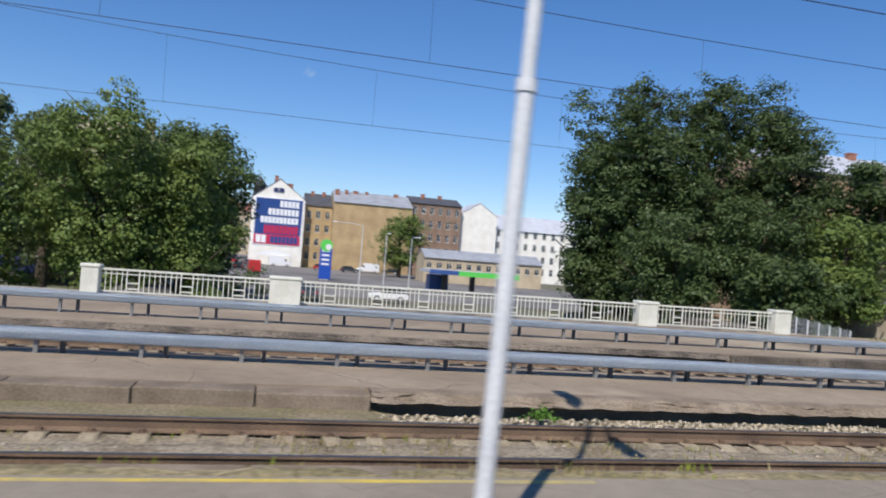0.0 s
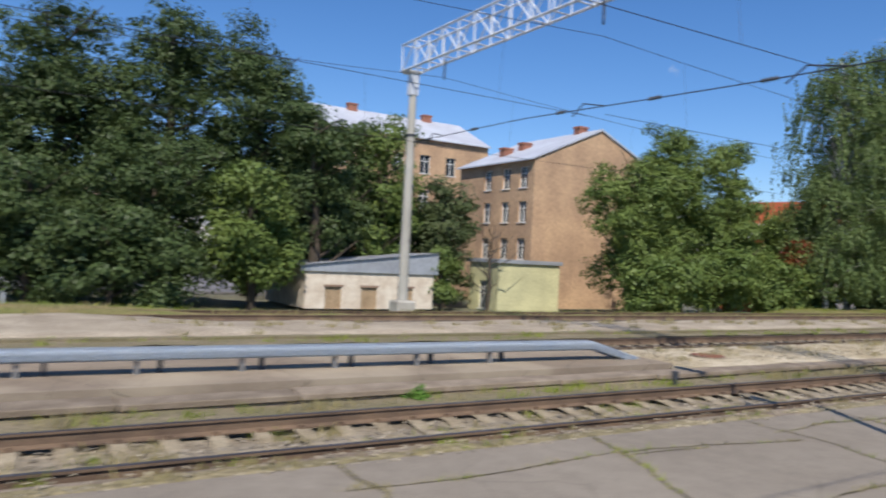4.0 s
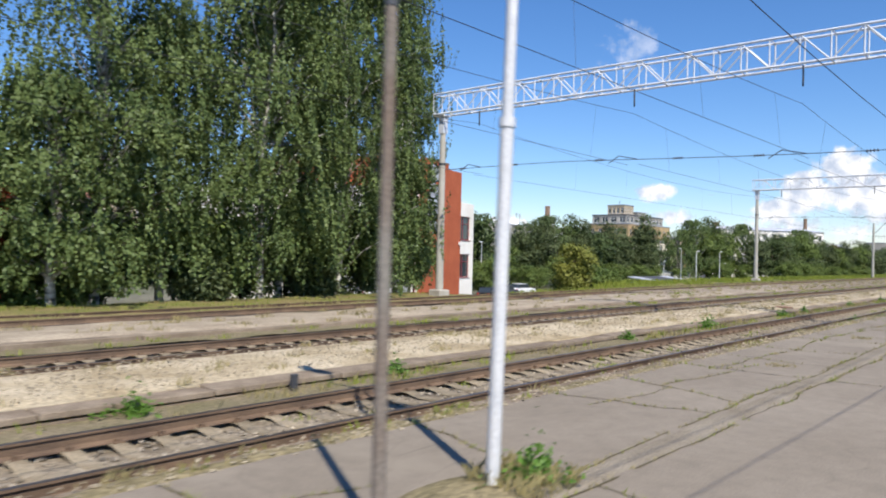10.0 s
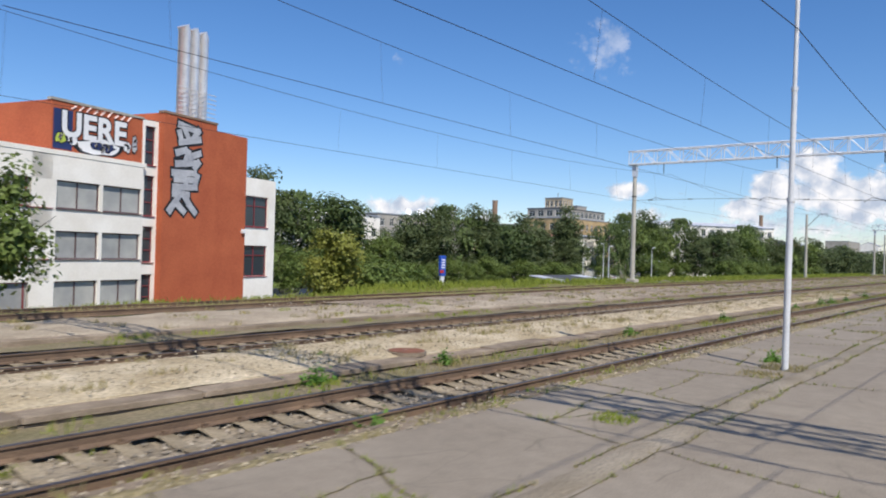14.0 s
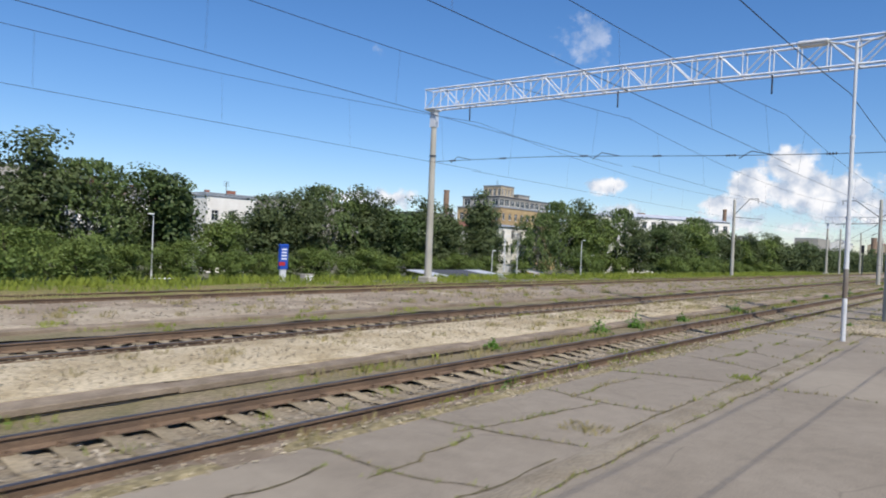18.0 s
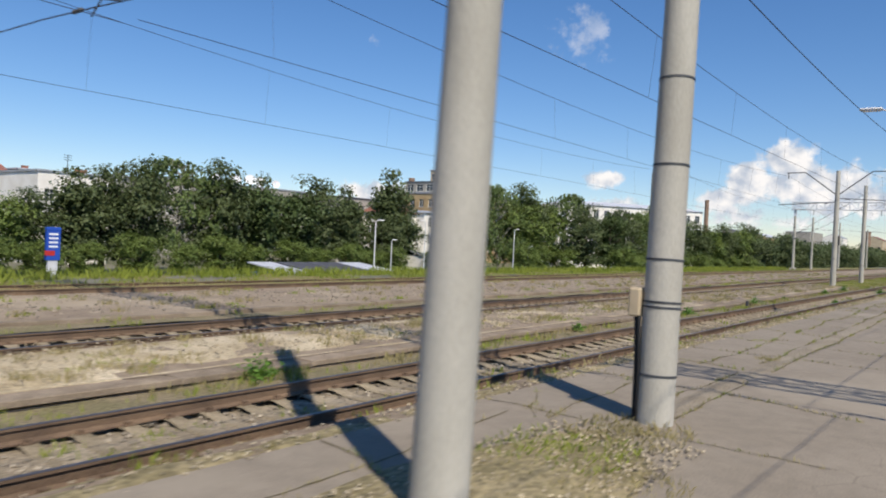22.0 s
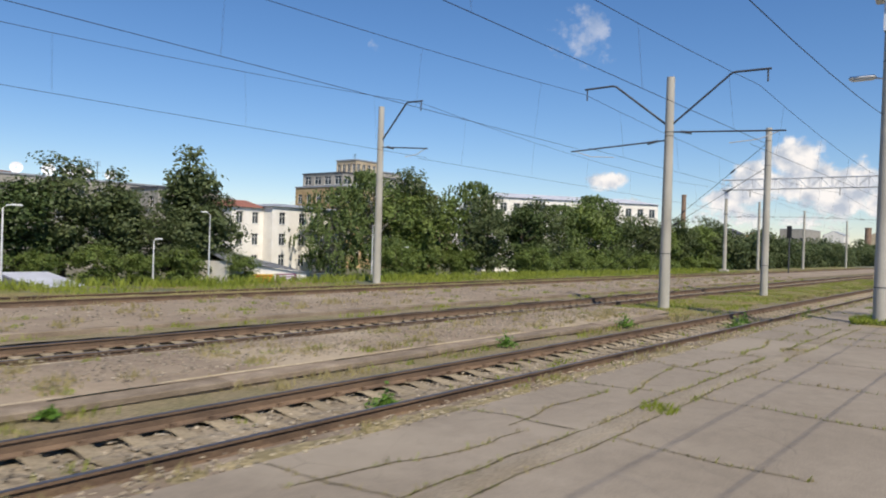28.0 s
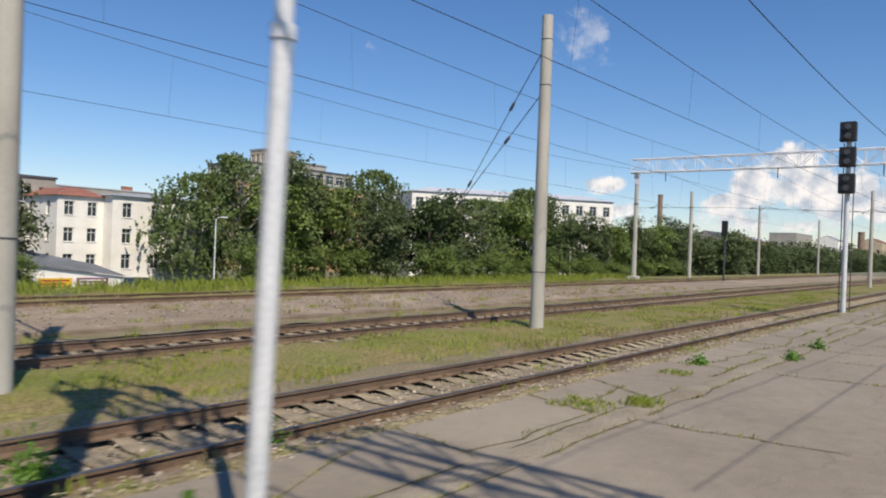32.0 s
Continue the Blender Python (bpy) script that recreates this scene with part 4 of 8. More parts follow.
# gantries over the tracks
def gantry(x, y, z, ztop, y_end, label, column=True):
    g = empty("catenary_gantry", x, y, z, label, "gantry", "gantries over the tracks")
    H = ztop - z
    if column:
        part("column", tube(bmesh.new(), [(0, 0, -0.3), (0, 0, H - 0.9)], [0.21, 0.15], 18), POLE, g, "tapered grey concrete column")
        part("footing", boxes((-0.4, 0.4, -0.4, 0.4, -0.4, 0.22), bevel=0.06), CONC, g)
    part("column_head", boxes((-0.17, 0.17, -0.17, 0.17, H - 0.95, H - 0.05), (-0.3, 0.3, -0.25, 0.4, H - 0.06, H)), TRUSSW, g)
    if column:
        part("band", tube(bmesh.new(), [(0, 0, H - 2.6), (0, 0, H - 2.5)], 0.19, 14), STEELD, g)
    L = y - y_end
    W, D = 0.33, 1.08
    for sx in (-W, W):
        for zz in (H + 0.03, H + D):
            part("chord", tube(bmesh.new(), [(sx, 0.45, zz), (sx, -L, zz)], 0.05, 4), TRUSSW, g)
    n = int(L / 1.05)
    up = diag = cross = None
    for k in range(n + 1):
        yy = 0.4 - k * 1.05
        for sx in (-W, W):
            if up is None:
                up = o = part("upright", bar(bmesh.new(), (0, 0, 0), (0, 0, D), 0.03), TRUSSW, g)
                diag = part("diagonal", bar(bmesh.new(), (0, 0, 0), (0, -1.05, D), 0.028), TRUSSW, g)
                cross = part("cross_bar", bar(bmesh.new(), (-W, 0, 0), (W, 0, 0), 0.026), TRUSSW, g)
            else:
                o = up.copy()
                scene.collection.objects.link(o)
            o.location = (sx, yy, H)
            d = diag if k == 0 and sx < 0 else diag.copy()
            if d is not diag:
                scene.collection.objects.link(d)
            d.matrix_basis = pose(sx, yy if not k % 2 else yy - 1.05, H) @ (Matrix() if not k % 2 else Matrix.Diagonal((1, -1, 1, 1)))
        for zz in (H, H + D):
            c = cross.copy()
            scene.collection.objects.link(c)
            c.location = (0, yy, zz)
    cross.location = (0, 0.4 - (n + 1) * 1.05, H)
    c = part("far_column", tube(bmesh.new(), [(0, -L, -0.3), (0, -L, H)], [0.21, 0.16], 14), POLE, g)
    # hangers and the span wire below
    zs = H - 2.85
    bm = bmesh.new()
    sag = lambda yy: zs - 0.46 * max(0.0, 1 - ((-yy / L - 0.58) / 0.42) ** 2) ** 1.4
    tube(bm, [(0, -L * k / 16, sag(-L * k / 16)) for k in range(17)], 0.015, 6)
    part("span_wire", bm, WIREM, g)
    for yy in (-1.2, -4.4, -9.0, -12.6, -15.8, -19.6, -24.5, -28.2):
        bm = bmesh.new()
        ribs = [(yy - 0.11 * k - d, r) for k in range(4) for d, r in ((0, 0.02), (0.008, 0.05), (0.045, 0.05), (0.053, 0.02))]
        tube(bm, [(0, y_, sag(yy)) for y_, r in ribs], [r for y_, r in ribs], 8)
        part("insulator", bm, STEELD, g, "ribbed insulator on the span wire")
    for yy in (-2.4, -10.8, -17.5, -27.2):
        part("hanger", tube(bmesh.new(), [(0, yy, H), (0, yy, H - 0.75)], 0.035, 8), STEELD, g, "hanging insulator")
        part("registration_arm", tube(bmesh.new(), [(0, yy - 0.2, sag(yy)), (0.05, yy + 0.7, sag(yy) + 0.2), (0.1, yy + 1.2, sag(yy) - 0.08)], 0.02, 6), STEELD, g)
    return g


for gx_, gy_, gz_, top in ((38.2, 26.0, 0.1, 9.42), (89.6, 26.0, 0.1, 9.4), (140.5, 26.6, 0.25, 9.65), (248.4, 26.2, 0.2, 8.85)):
    gantry(gx_, gy_, gz_, top, -14.0, "white lattice gantry on a grey concrete column over the tracks")
gantry(192.3, 4.29, 0.2, 9.55, -14.0, "white lattice gantry over the near tracks", False)

# overhead wires
def wire(name, pts, r, label, group):
    w = obj(name, tube(bmesh.new(), pts, r, 5, False), WIREM, label, "wire", group)
    return w


SUP = [-13.0, 38.2, 89.6, 140.5, 194.8, 248.4, 300.0]
for yt, zig, zc, zs_, sag in ((8.5, 0.25, 5.98, 8.0, 0.75), (15.2, -0.25, 6.18, 8.35, 0.75), (23.6, 0.25, 6.2, 8.75, 0.9), (-1.2, 0.2, 6.2, 8.3, 0.9)):
    for a, b in zip(SUP, SUP[1:]):
        n = 16
        cat = [(a + (b - a) * k / n, yt, zs_ - sag * (1 - (2 * k / n - 1) ** 2)) for k in range(n + 1)]
        wire("catenary_wire", cat, 0.009, "sagging dark carrier wire over the track", "overhead wires")
        con = [(a + (b - a) * k / n, yt + zig * (1 - 2 * k / n), zc) for k in range(n + 1)]
        wire("contact_wire", con, 0.008, "level dark contact wire over the track", "overhead wires")
        bm = bmesh.new()
        for k in range(1, n, 2):
            tube(bm, [(cat[k][0], yt, cat[k][2]), (con[k][0], con[k][1], zc)], 0.0035, 4, False)
        tagged(obj("dropper_wires", bm, WIREM, "thin droppers between two wires", "wire", "overhead wires"), kind="stuff")
LAMPX = [-32, 1.41, 33.3, 65.5, 98.5, 128.78, 163.64, 193.65, 226, 258]
for a, b in zip(LAMPX, LAMPX[1:]):
    wire("lamp_cable", [(a + 0.2 + (b - a) * k / 10, 4.4, 6.3 - 0.45 * (1 - (k / 5 - 1) ** 2)) for k in range(11)], 0.009, "dark cable hung from lamp post to lamp post", "overhead wires")

# ---- trees ----
def leaves(centres, normals, size, r, fold=0.35):
    """Folded leaf-shaped quads at the centres, facing about their normals."""
    n = len(centres)
    nn = normals / (np.linalg.norm(normals, axis=1, keepdims=True) + 1e-9)
    t = np.cross(nn, r.normal(size=(n, 3)))
    t /= np.linalg.norm(t, axis=1, keepdims=True) + 1e-9
    b = np.cross(nn, t)
    s = (size * r.uniform(0.55, 1.35, n))[:, None]
    v = np.stack([centres - t * s * 0.5, centres - b * s * 0.36 + nn * s * fold * 0.3, centres + t * s * 0.55, centres + b * s * 0.36 + nn * s * fold * 0.3], 1)
    return v


def lobed(r, rx, ry, rz, zc, lobes, n, size, low=0.0, per=36, square=2.5, cone=0.0):
    """Leaves in small twig clusters, set over rounded boughs that fill a crown with gaps between."""
    u = r.normal(size=(lobes, 3))
    u /= (np.abs(u) ** square).sum(axis=1, keepdims=True) ** (1 / square)
    xy = np.linalg.norm(u[:, :2], axis=1, keepdims=True) + 1e-6
    flat = u[:, 2] < 0
    u[flat, :2] = (u[:, :2] / xy * r.uniform(0.5, 1.0, (lobes, 1)))[flat]
    rad = r.uniform(0.13, 0.29, lobes) * (rx + ry + rz) / 3
    k = r.uniform(0.12, 1.0, lobes) ** 0.42 * r.uniform(0.90, 1.06, lobes)
    half = np.maximum(np.array([rx, ry, rz]) - rad[:, None] * 0.85, 0.1)
    c = u * k[:, None] * half
    c[:, :2] *= (1 - cone * np.clip(c[:, 2:] / rz * 0.5 + 0.5, 0, 1)) * (1 + 0.35 * cone)
    rad *= 1 - 0.55 * cone * np.clip(c[:, 2] / rz * 0.5 + 0.5, 0, 1)
    c[:, 2] += zc
    m = max(n // per, 1)
    w = rad ** 2 / (rad ** 2).sum()
    i = r.choice(lobes, m, p=w)
    d = r.normal(size=(m, 3))
    d[:, 2] += 0.45
    d /= np.linalg.norm(d, axis=1, keepdims=True)
    wave = 1 + 0.16 * np.sin(d[:, 0] * 6 + i) * np.sin(d[:, 1] * 6 + 2 * i) + 0.10 * np.sin(d[:, 2] * 9 + i * 3)
    q = c[i] + d * (rad[i] * wave * np.clip(r.normal(0.90, 0.12, m), 0.3, 1.06))[:, None] * np.array([1, 1, 0.82])
    cr = size * r.uniform(1.0, 3.0, m)
    j = np.repeat(np.arange(m), per)
    o = r.normal(size=(m * per, 3))
    o *= (np.minimum(1, 1.5 / np.linalg.norm(o, axis=1)))[:, None] * np.array([1, 1, 0.6])
    p = q[j] + o * cr[j][:, None]
    p[:, 2] = np.maximum(p[:, 2], low + r.uniform(0, 0.5, m * per))
    return p, d[j] * 0.7 + o * 0.3 + np.array([0, 0, 0.4]) + r.normal(size=p.shape) * 0.42


def limbs(bm, r, h, spread, r0, first, count, top=0.85):
    pts = [(0, 0, -0.5), (r.uniform(-.2, .2), r.uniform(-.2, .2), h * 0.3), (r.uniform(-.4, .4), r.uniform(-.4, .4), h * 0.6), (r.uniform(-.5, .5), r.uniform(-.5, .5), h * top)]
    tube(bm, pts, [r0 * 1.15, r0 * 0.85, r0 * 0.5, r0 * 0.12], 10)
    for k in range(count):
        z = h * (first + (top - first) * k / count)
        a = r.uniform(0, 6.28)
        L = spread * r.uniform(0.5, 0.95) * (1.15 - z / h * 0.7)
        p0 = Vector((0, 0, z))
        p1 = p0 + Vector((math.cos(a) * L * 0.5, math.sin(a) * L * 0.5, L * 0.3))
        p2 = p0 + Vector((math.cos(a + .2) * L, math.sin(a + .2) * L, L * 0.75))
        rb = r0 * (0.45 - 0.3 * z / h)
        tube(bm, [p0, p1, p2], [rb, rb * 0.6, rb * 0.15], 6)
    return bm


def tree(x, y, z, h, rx, label, material=None, n=9000, size=0.34, seed=1, base=0.12, lobes=34, ry=None, category="tree", trunk=None, tr=None, rz=None, name="tree", group="", cone=0.0):
    r = np.random.RandomState(seed)
    e = empty(name, x, y, z, label, category, group)
    z0 = h * base
    rzz = rz or (h - z0) / 2
    p, nn = lobed(r, rx, ry or rx, rzz, h - rzz, lobes, n, size, low=z0 * 0.6, cone=cone)
    part("trunk", limbs(bmesh.new(), r, h, rx, tr or 0.028 * h, max(base, 0.15), 12), trunk or BARK, e)
    c = quads("crown", leaves(p, nn, size, r), material or LEAF)
    c.parent = e
    return e


def birch(x, y, z, h, rx, seed, n=900, per=16, size=0.20, base=0.06, clumps=70):
    """A birch whose leaves hang in tassels of thin strands from the ends of its branches."""
    r = np.random.RandomState(seed)
    e = empty("birch_tree", x, y, z, "tall birch with white trunk and hanging leafy twigs", "tree", "birches by the track")
    t = r.uniform(0, 1, clumps)
    t[:6] = (1.0, 0.98, 0.96, 0.93, 0.95, 0.9)
    prof = np.where(t < 0.35, 0.80 + 0.20 * t / 0.35, np.sqrt(np.clip(1 - ((t - 0.35) / 0.68) ** 2, 0.03, 1)))
    a = r.uniform(0, 6.283, clumps)
    rr = rx * prof * np.sqrt(r.uniform(0.04, 1.05, clumps))
    big = h / 18.0
    ln = r.uniform(1.1, 3.0, clumps) * max(big, 0.55)
    cen = np.stack([rr * np.cos(a), rr * np.sin(a), np.maximum(h * (base + 0.08 + (0.92 - base) * t), 1.2)], 1)
    wid = rx * r.uniform(0.12, 0.24, clumps)
    strands = 13
    total = n * per
    i = r.choice(clumps, total, p=ln * wid / (ln * wid).sum())
    k = r.randint(0, strands, total)
    so = r.normal(size=(clumps, strands, 2))
    sl = r.uniform(0.45, 1.1, (clumps, strands))
    s = r.uniform(0, 1, total) ** 0.85
    o = so[i, k] * (wid[i] * (1.05 - 0.35 * s))[:, None]
    out = np.stack([np.cos(a), np.sin(a)], 1)[i]
    p = cen[i].copy()
    p[:, :2] += o + out * (0.35 * s)[:, None] + r.normal(size=(total, 2)) * 0.045
    p[:, 2] += 0.25 * wid[i] * (1.5 - np.linalg.norm(so[i, k], axis=1)) - s * ln[i] * sl[i, k] + r.normal(size=total) * 0.05
    p[:, 2] = np.maximum(p[:, 2], 0.3 + r.uniform(0, 0.5, total))
    nn = r.normal(size=p.shape) * 0.55
    nn[:, :2] += so[i, k] * 0.45 + out * 0.35
    nn[:, 2] += 0.25
    bm = limbs(bmesh.new(), r, h, rx * 0.8, 0.17, 0.22, 18, 0.96)
    for k in range(0, clumps, 2):
        q = cen[k]
        tube(bm, [(0, 0, max(q[2] - rr[k] * 0.9, 1.0)), (q[0] * 0.55, q[1] * 0.55, q[2] - rr[k] * 0.2), tuple(q)], [0.05, 0.035, 0.012], 4)
    part("trunk", bm, BIRCHBARK, e)
    c = quads("crown", leaves(p, nn, size, r), LEAFB)
    c.parent = e
    return e


DARK = "broad dark green leafy tree in full summer leaf"
# by the bridge
LIND = "huge spreading dark green linden beside the bridge"
tree(27.1, 52.4, -3.2, 21.6, 6.4, LIND, n=62000, size=0.22, seed=3, base=0.02, lobes=90)
tree(33.7, 53.4, -3.2, 22.6, 6.8, LIND, n=66000, size=0.22, seed=4, base=0.02, lobes=95)
tree(39.8, 52.4, -3.0, 21.6, 5.4, DARK, n=46000, size=0.22, seed=5, base=0.02, lobes=70)
tree(42.8, 51.5, -2.6, 16.6, 3.8, DARK, LEAF, n=20000, size=0.26, seed=65, base=0.02, lobes=56)
tree(44.8, 46.6, -1.4, 13.2, 3.0, DARK, LEAF, n=16000, size=0.23, seed=66, base=0.02, lobes=48)
tree(49.8, 50.5, -2.0, 11.6, 2.4, DARK, LEAFY, n=11000, size=0.21, seed=67, base=0.02, lobes=40)
tree(40.4, 41.9, -1.2, 13.0, 2.9, DARK, n=18000, size=0.21, seed=56, base=0.12, lobes=40)
tree(25.8, 43.0, -2.4, 9.6, 4.2, "low leafy linden under the larger ones", LEAF, n=22000, size=0.21, seed=49, base=0.01, lobes=50)
tree(23.8, 51.0, -3.2, 15.6, 3.7, "leafy linden beside the bridge, lower than its neighbours", LEAF, n=26000, size=0.22, seed=77, base=0.02, lobes=54)
tree(31.6, 42.0, -2.0, 10.2, 4.4, "low leafy linden under the larger ones", LEAF, n=24000, size=0.21, seed=50, base=0.01, lobes=50)
tree(36.4, 40.2, -1.4, 8.8, 2.9, "low leafy linden under the larger ones", LEAFY, n=16000, size=0.23, seed=51, base=0.01, lobes=40)
tree(28.8, 36.6, -1.3, 5.0, 3.2, "low leafy bush under the lindens", LEAF, n=12000, size=0.22, seed=59, base=0.01, lobes=36, category="shrub", name="shrub")
tree(-10.2, 47.6, -3.3, 15.0, 5.4, DARK, LEAFY, n=40000, size=0.21, seed=6, base=0.01, lobes=80)
tree(-6.0, 62.7, -3.3, 16.0, 6.2, DARK, LEAF, n=38000, size=0.28, seed=54, base=0.01, lobes=75)
tree(-5.2, 49.4, -3.3, 12.0, 4.2, DARK, LEAFY, n=26000, size=0.21, seed=7, base=0.01, lobes=50)
tree(-16.8, 46.0, -3.3, 12.0, 4.6, DARK, LEAFY, n=24000, size=0.22, seed=8, base=0.01, lobes=60)
tree(-22.5, 47.5, -3.3, 11.6, 5.0, DARK, n=20000, size=0.26, seed=57, base=0.01, lobes=56)
tree(-15.0, 56.0, -3.3, 14.0, 2.6, "thin dark pine-like tree", LEAFD, n=6000, size=0.28, seed=52, base=0.6, lobes=14)
tree(-20.5, 57.0, -3.3, 14.6, 3.0, "thin dark pine-like tree", LEAFD, n=6000, size=0.28, seed=53, base=0.6, lobes=14)
tree(-15.5, 112.0, -3.3, 16.0, 5.0, "dark street tree beside the road", LEAFD, n=9000, size=0.42, seed=60, base=0.05, lobes=50)
tree(-13.6, 127.0, -3.3, 12.6, 4.2, "dark street tree beside the road", LEAFD, n=8000, size=0.42, seed=61, base=0.05, lobes=46)
tree(-12.0, 79.0, -3.3, 16.4, 5.6, DARK, LEAFD, n=16000, size=0.36, seed=63, base=0.02, lobes=60)
tree(-20.5, 78.0, -3.3, 16.0, 5.6, DARK, LEAFD, n=14000, size=0.36, seed=64, base=0.02, lobes=60)
tree(50.7, 43.6, -1.2, 9.2, 2.1, "dark upright tree between the garage and the hut", LEAFD, n=12000, size=0.22, seed=9, base=0.02, lobes=40)
tree(46.8, 45.6, -1.2, 12.8, 2.7, DARK, LEAFY, n=15000, size=0.22, seed=10, base=0.02, lobes=46)
tree(43.8, 47.4, -1.2, 9.0, 3.0, DARK, LEAF, n=11000, size=0.26, seed=58, base=0.02, lobes=36)
tree(49.4, 47.5, -1.2, 8.4, 2.6, DARK, LEAF, n=10000, size=0.26, seed=62, base=0.02, lobes=36)
tree(48.3, 39.8, -1.2, 4.2, 1.0, "small light green bush at the garage corner", LEAFY, n=5000, size=0.18, seed=55, base=0.02, lobes=16, category="shrub", name="shrub")
# behind the verge, before the birches
MAP = "leafy maple with light green leaves by the railway"
tree(58.6, 33.6, -1.2, 11.4, 3.8, MAP, LEAFY, n=52000, size=0.16, seed=12, base=0.01, lobes=60)
tree(61.6, 33.2, -1.2, 12.9, 4.0, MAP, LEAFY, n=54000, size=0.16, seed=11, base=0.01, lobes=62)
tree(67.4, 33.4, -1.2, 12.2, 2.1, "slender light green maple", LEAFY, n=22000, size=0.16, seed=13, base=0.01, lobes=40)
tree(65.0, 31.8, -1.0, 8.2, 3.0, MAP, LEAFY, n=30000, size=0.16, seed=18, base=0.01, lobes=46)
tree(70.4, 32.0, -0.9, 7.4, 2.2, "low leafy shrub by the railway", LEAFY, n=15000, size=0.20, seed=14, base=0.01, lobes=36, category="shrub", name="shrub")
tree(59.8, 30.8, -0.9, 4.4, 2.4, "low leafy shrub by the railway", LEAFY, n=14000, size=0.20, seed=19, base=0.01, lobes=36, category="shrub", name="shrub")
tree(68.0, 30.6, -0.8, 4.6, 2.6, "low leafy shrub by the railway", LEAFY, n=13000, size=0.20, seed=20, base=0.01, lobes=36, category="shrub", name="shrub")
for bx, by, bh, br, bs, bn in ((73.4, 29.6, 17.6, 3.5, 21, 3300), (76.6, 30.6, 12.5, 3.2, 25, 2400), (80.6, 29.0, 20.0, 3.8, 22, 4100), (85.4, 29.2, 20.8, 3.9, 23, 4500), (83.0, 30.8, 16.5, 3.3, 28, 2600), (88.7, 29.4, 18.8, 3.0, 24, 3500), (71.6, 29.0, 8.5, 2.4, 26, 1500), (90.0, 29.6, 8.0, 2.0, 27, 1500)):
    birch(bx, by, -0.1, bh, br, bs, n=bn, per=16, size=0.15, clumps=165)
tree(62.6, 30.5, -0.9, 4.8, 2.7, "low leafy shrub by the railway", LEAFY, n=13000, size=0.20, seed=40, base=0.01, lobes=36, category="shrub", name="shrub")
tree(57.2, 31.0, -1.0, 4.0, 2.0, "low leafy shrub by the railway", LEAFY, n=11000, size=0.20, seed=41, base=0.01, lobes=36, category="shrub", name="shrub")
tree(72.4, 30.4, -0.6, 4.4, 2.2, "low leafy shrub under the birches", LEAFY, n=10000, size=0.20, seed=42, base=0.01, lobes=30, category="shrub", name="shrub")
tree(113.0, 31.9, -0.9, 4.3, 1.45, "yellow-green bush on the bank beside the brick building", LEAFO, n=9000, size=0.19, seed=44, base=0.01, lobes=34, category="shrub", name="shrub")
tree(115.6, 34.2, -1.2, 3.6, 1.5, "green bush on the bank beside the brick building", LEAFY, n=6000, size=0.19, seed=45, base=0.01, lobes=26, category="shrub", name="shrub")
tree(117.6, 33.0, -1.2, 2.9, 1.9, "green bush on the bank beside the brick building", LEAFY, n=6000, size=0.19, seed=46, base=0.01, lobes=26, category="shrub", name="shrub")
tree(121.4, 33.6, -1.3, 2.7, 1.7, "green bush on the bank beside the brick building", LEAFY, n=5000, size=0.19, seed=47, base=0.01, lobes=24, category="shrub", name="shrub")
tree(-7.4, 76.0, -3.3, 15.4, 4.6, DARK, LEAFD, n=12000, size=0.36, seed=68, base=0.02, lobes=56)
tree(69.6, 29.9, -0.9, 5.4, 0.8, "reddened creeper over an old brick wall", VINE, n=4200, size=0.15, seed=80, base=0.25, lobes=22, category="creeper", name="creeper")
tree(96.5, 35.5, -0.9, 6.4, 3.2, "leafy bush before the brick building", LEAFY, n=9000, size=0.26, seed=15, base=0.01, category="shrub", name="shrub")
tree(78.5, 31.5, -0.4, 4.6, 3.0, "low leafy shrub under the birches", LEAFY, n=13000, size=0.22, seed=16, base=0.01, category="shrub", name="shrub")
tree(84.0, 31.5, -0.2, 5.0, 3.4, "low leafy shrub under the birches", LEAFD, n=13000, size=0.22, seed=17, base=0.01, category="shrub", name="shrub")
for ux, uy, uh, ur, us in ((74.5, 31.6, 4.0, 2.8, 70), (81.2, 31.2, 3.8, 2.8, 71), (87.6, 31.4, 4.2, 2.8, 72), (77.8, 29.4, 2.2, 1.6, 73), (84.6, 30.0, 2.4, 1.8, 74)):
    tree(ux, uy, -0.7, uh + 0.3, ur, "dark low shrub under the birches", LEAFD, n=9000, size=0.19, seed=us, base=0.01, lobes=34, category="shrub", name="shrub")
# the long row across the street: a few patterns, repeated
far = [tree(0, -400, -3.2, 12.0, 4.2, "dark green tree in a row along the street", LEAFD, n=8500, size=0.36, seed=31, base=0.01, lobes=75),
       tree(20, -400, -3.2, 12.0, 3.4, "slender dark green tree in a row along the street", LEAF, n=7500, size=0.36, seed=32, base=0.01, lobes=66),
       tree(40, -400, -3.2, 12.0, 4.8, "broad green tree in a row along the street", LEAFY, n=8500, size=0.36, seed=33, base=0.01, lobes=75),
       birch(80, -400, -3.2, 12.0, 4.4, 35, n=1000, per=11, size=0.30, clumps=90),
       tree(60, -400, -3.2, 12.0, 2.6, "pointed dark green tree along the street", LEAFD, n=7000, size=0.34, seed=34, base=0.01, lobes=70, cone=0.75)]
far = [far[0], far[1], far[2], far[4], far[3]]
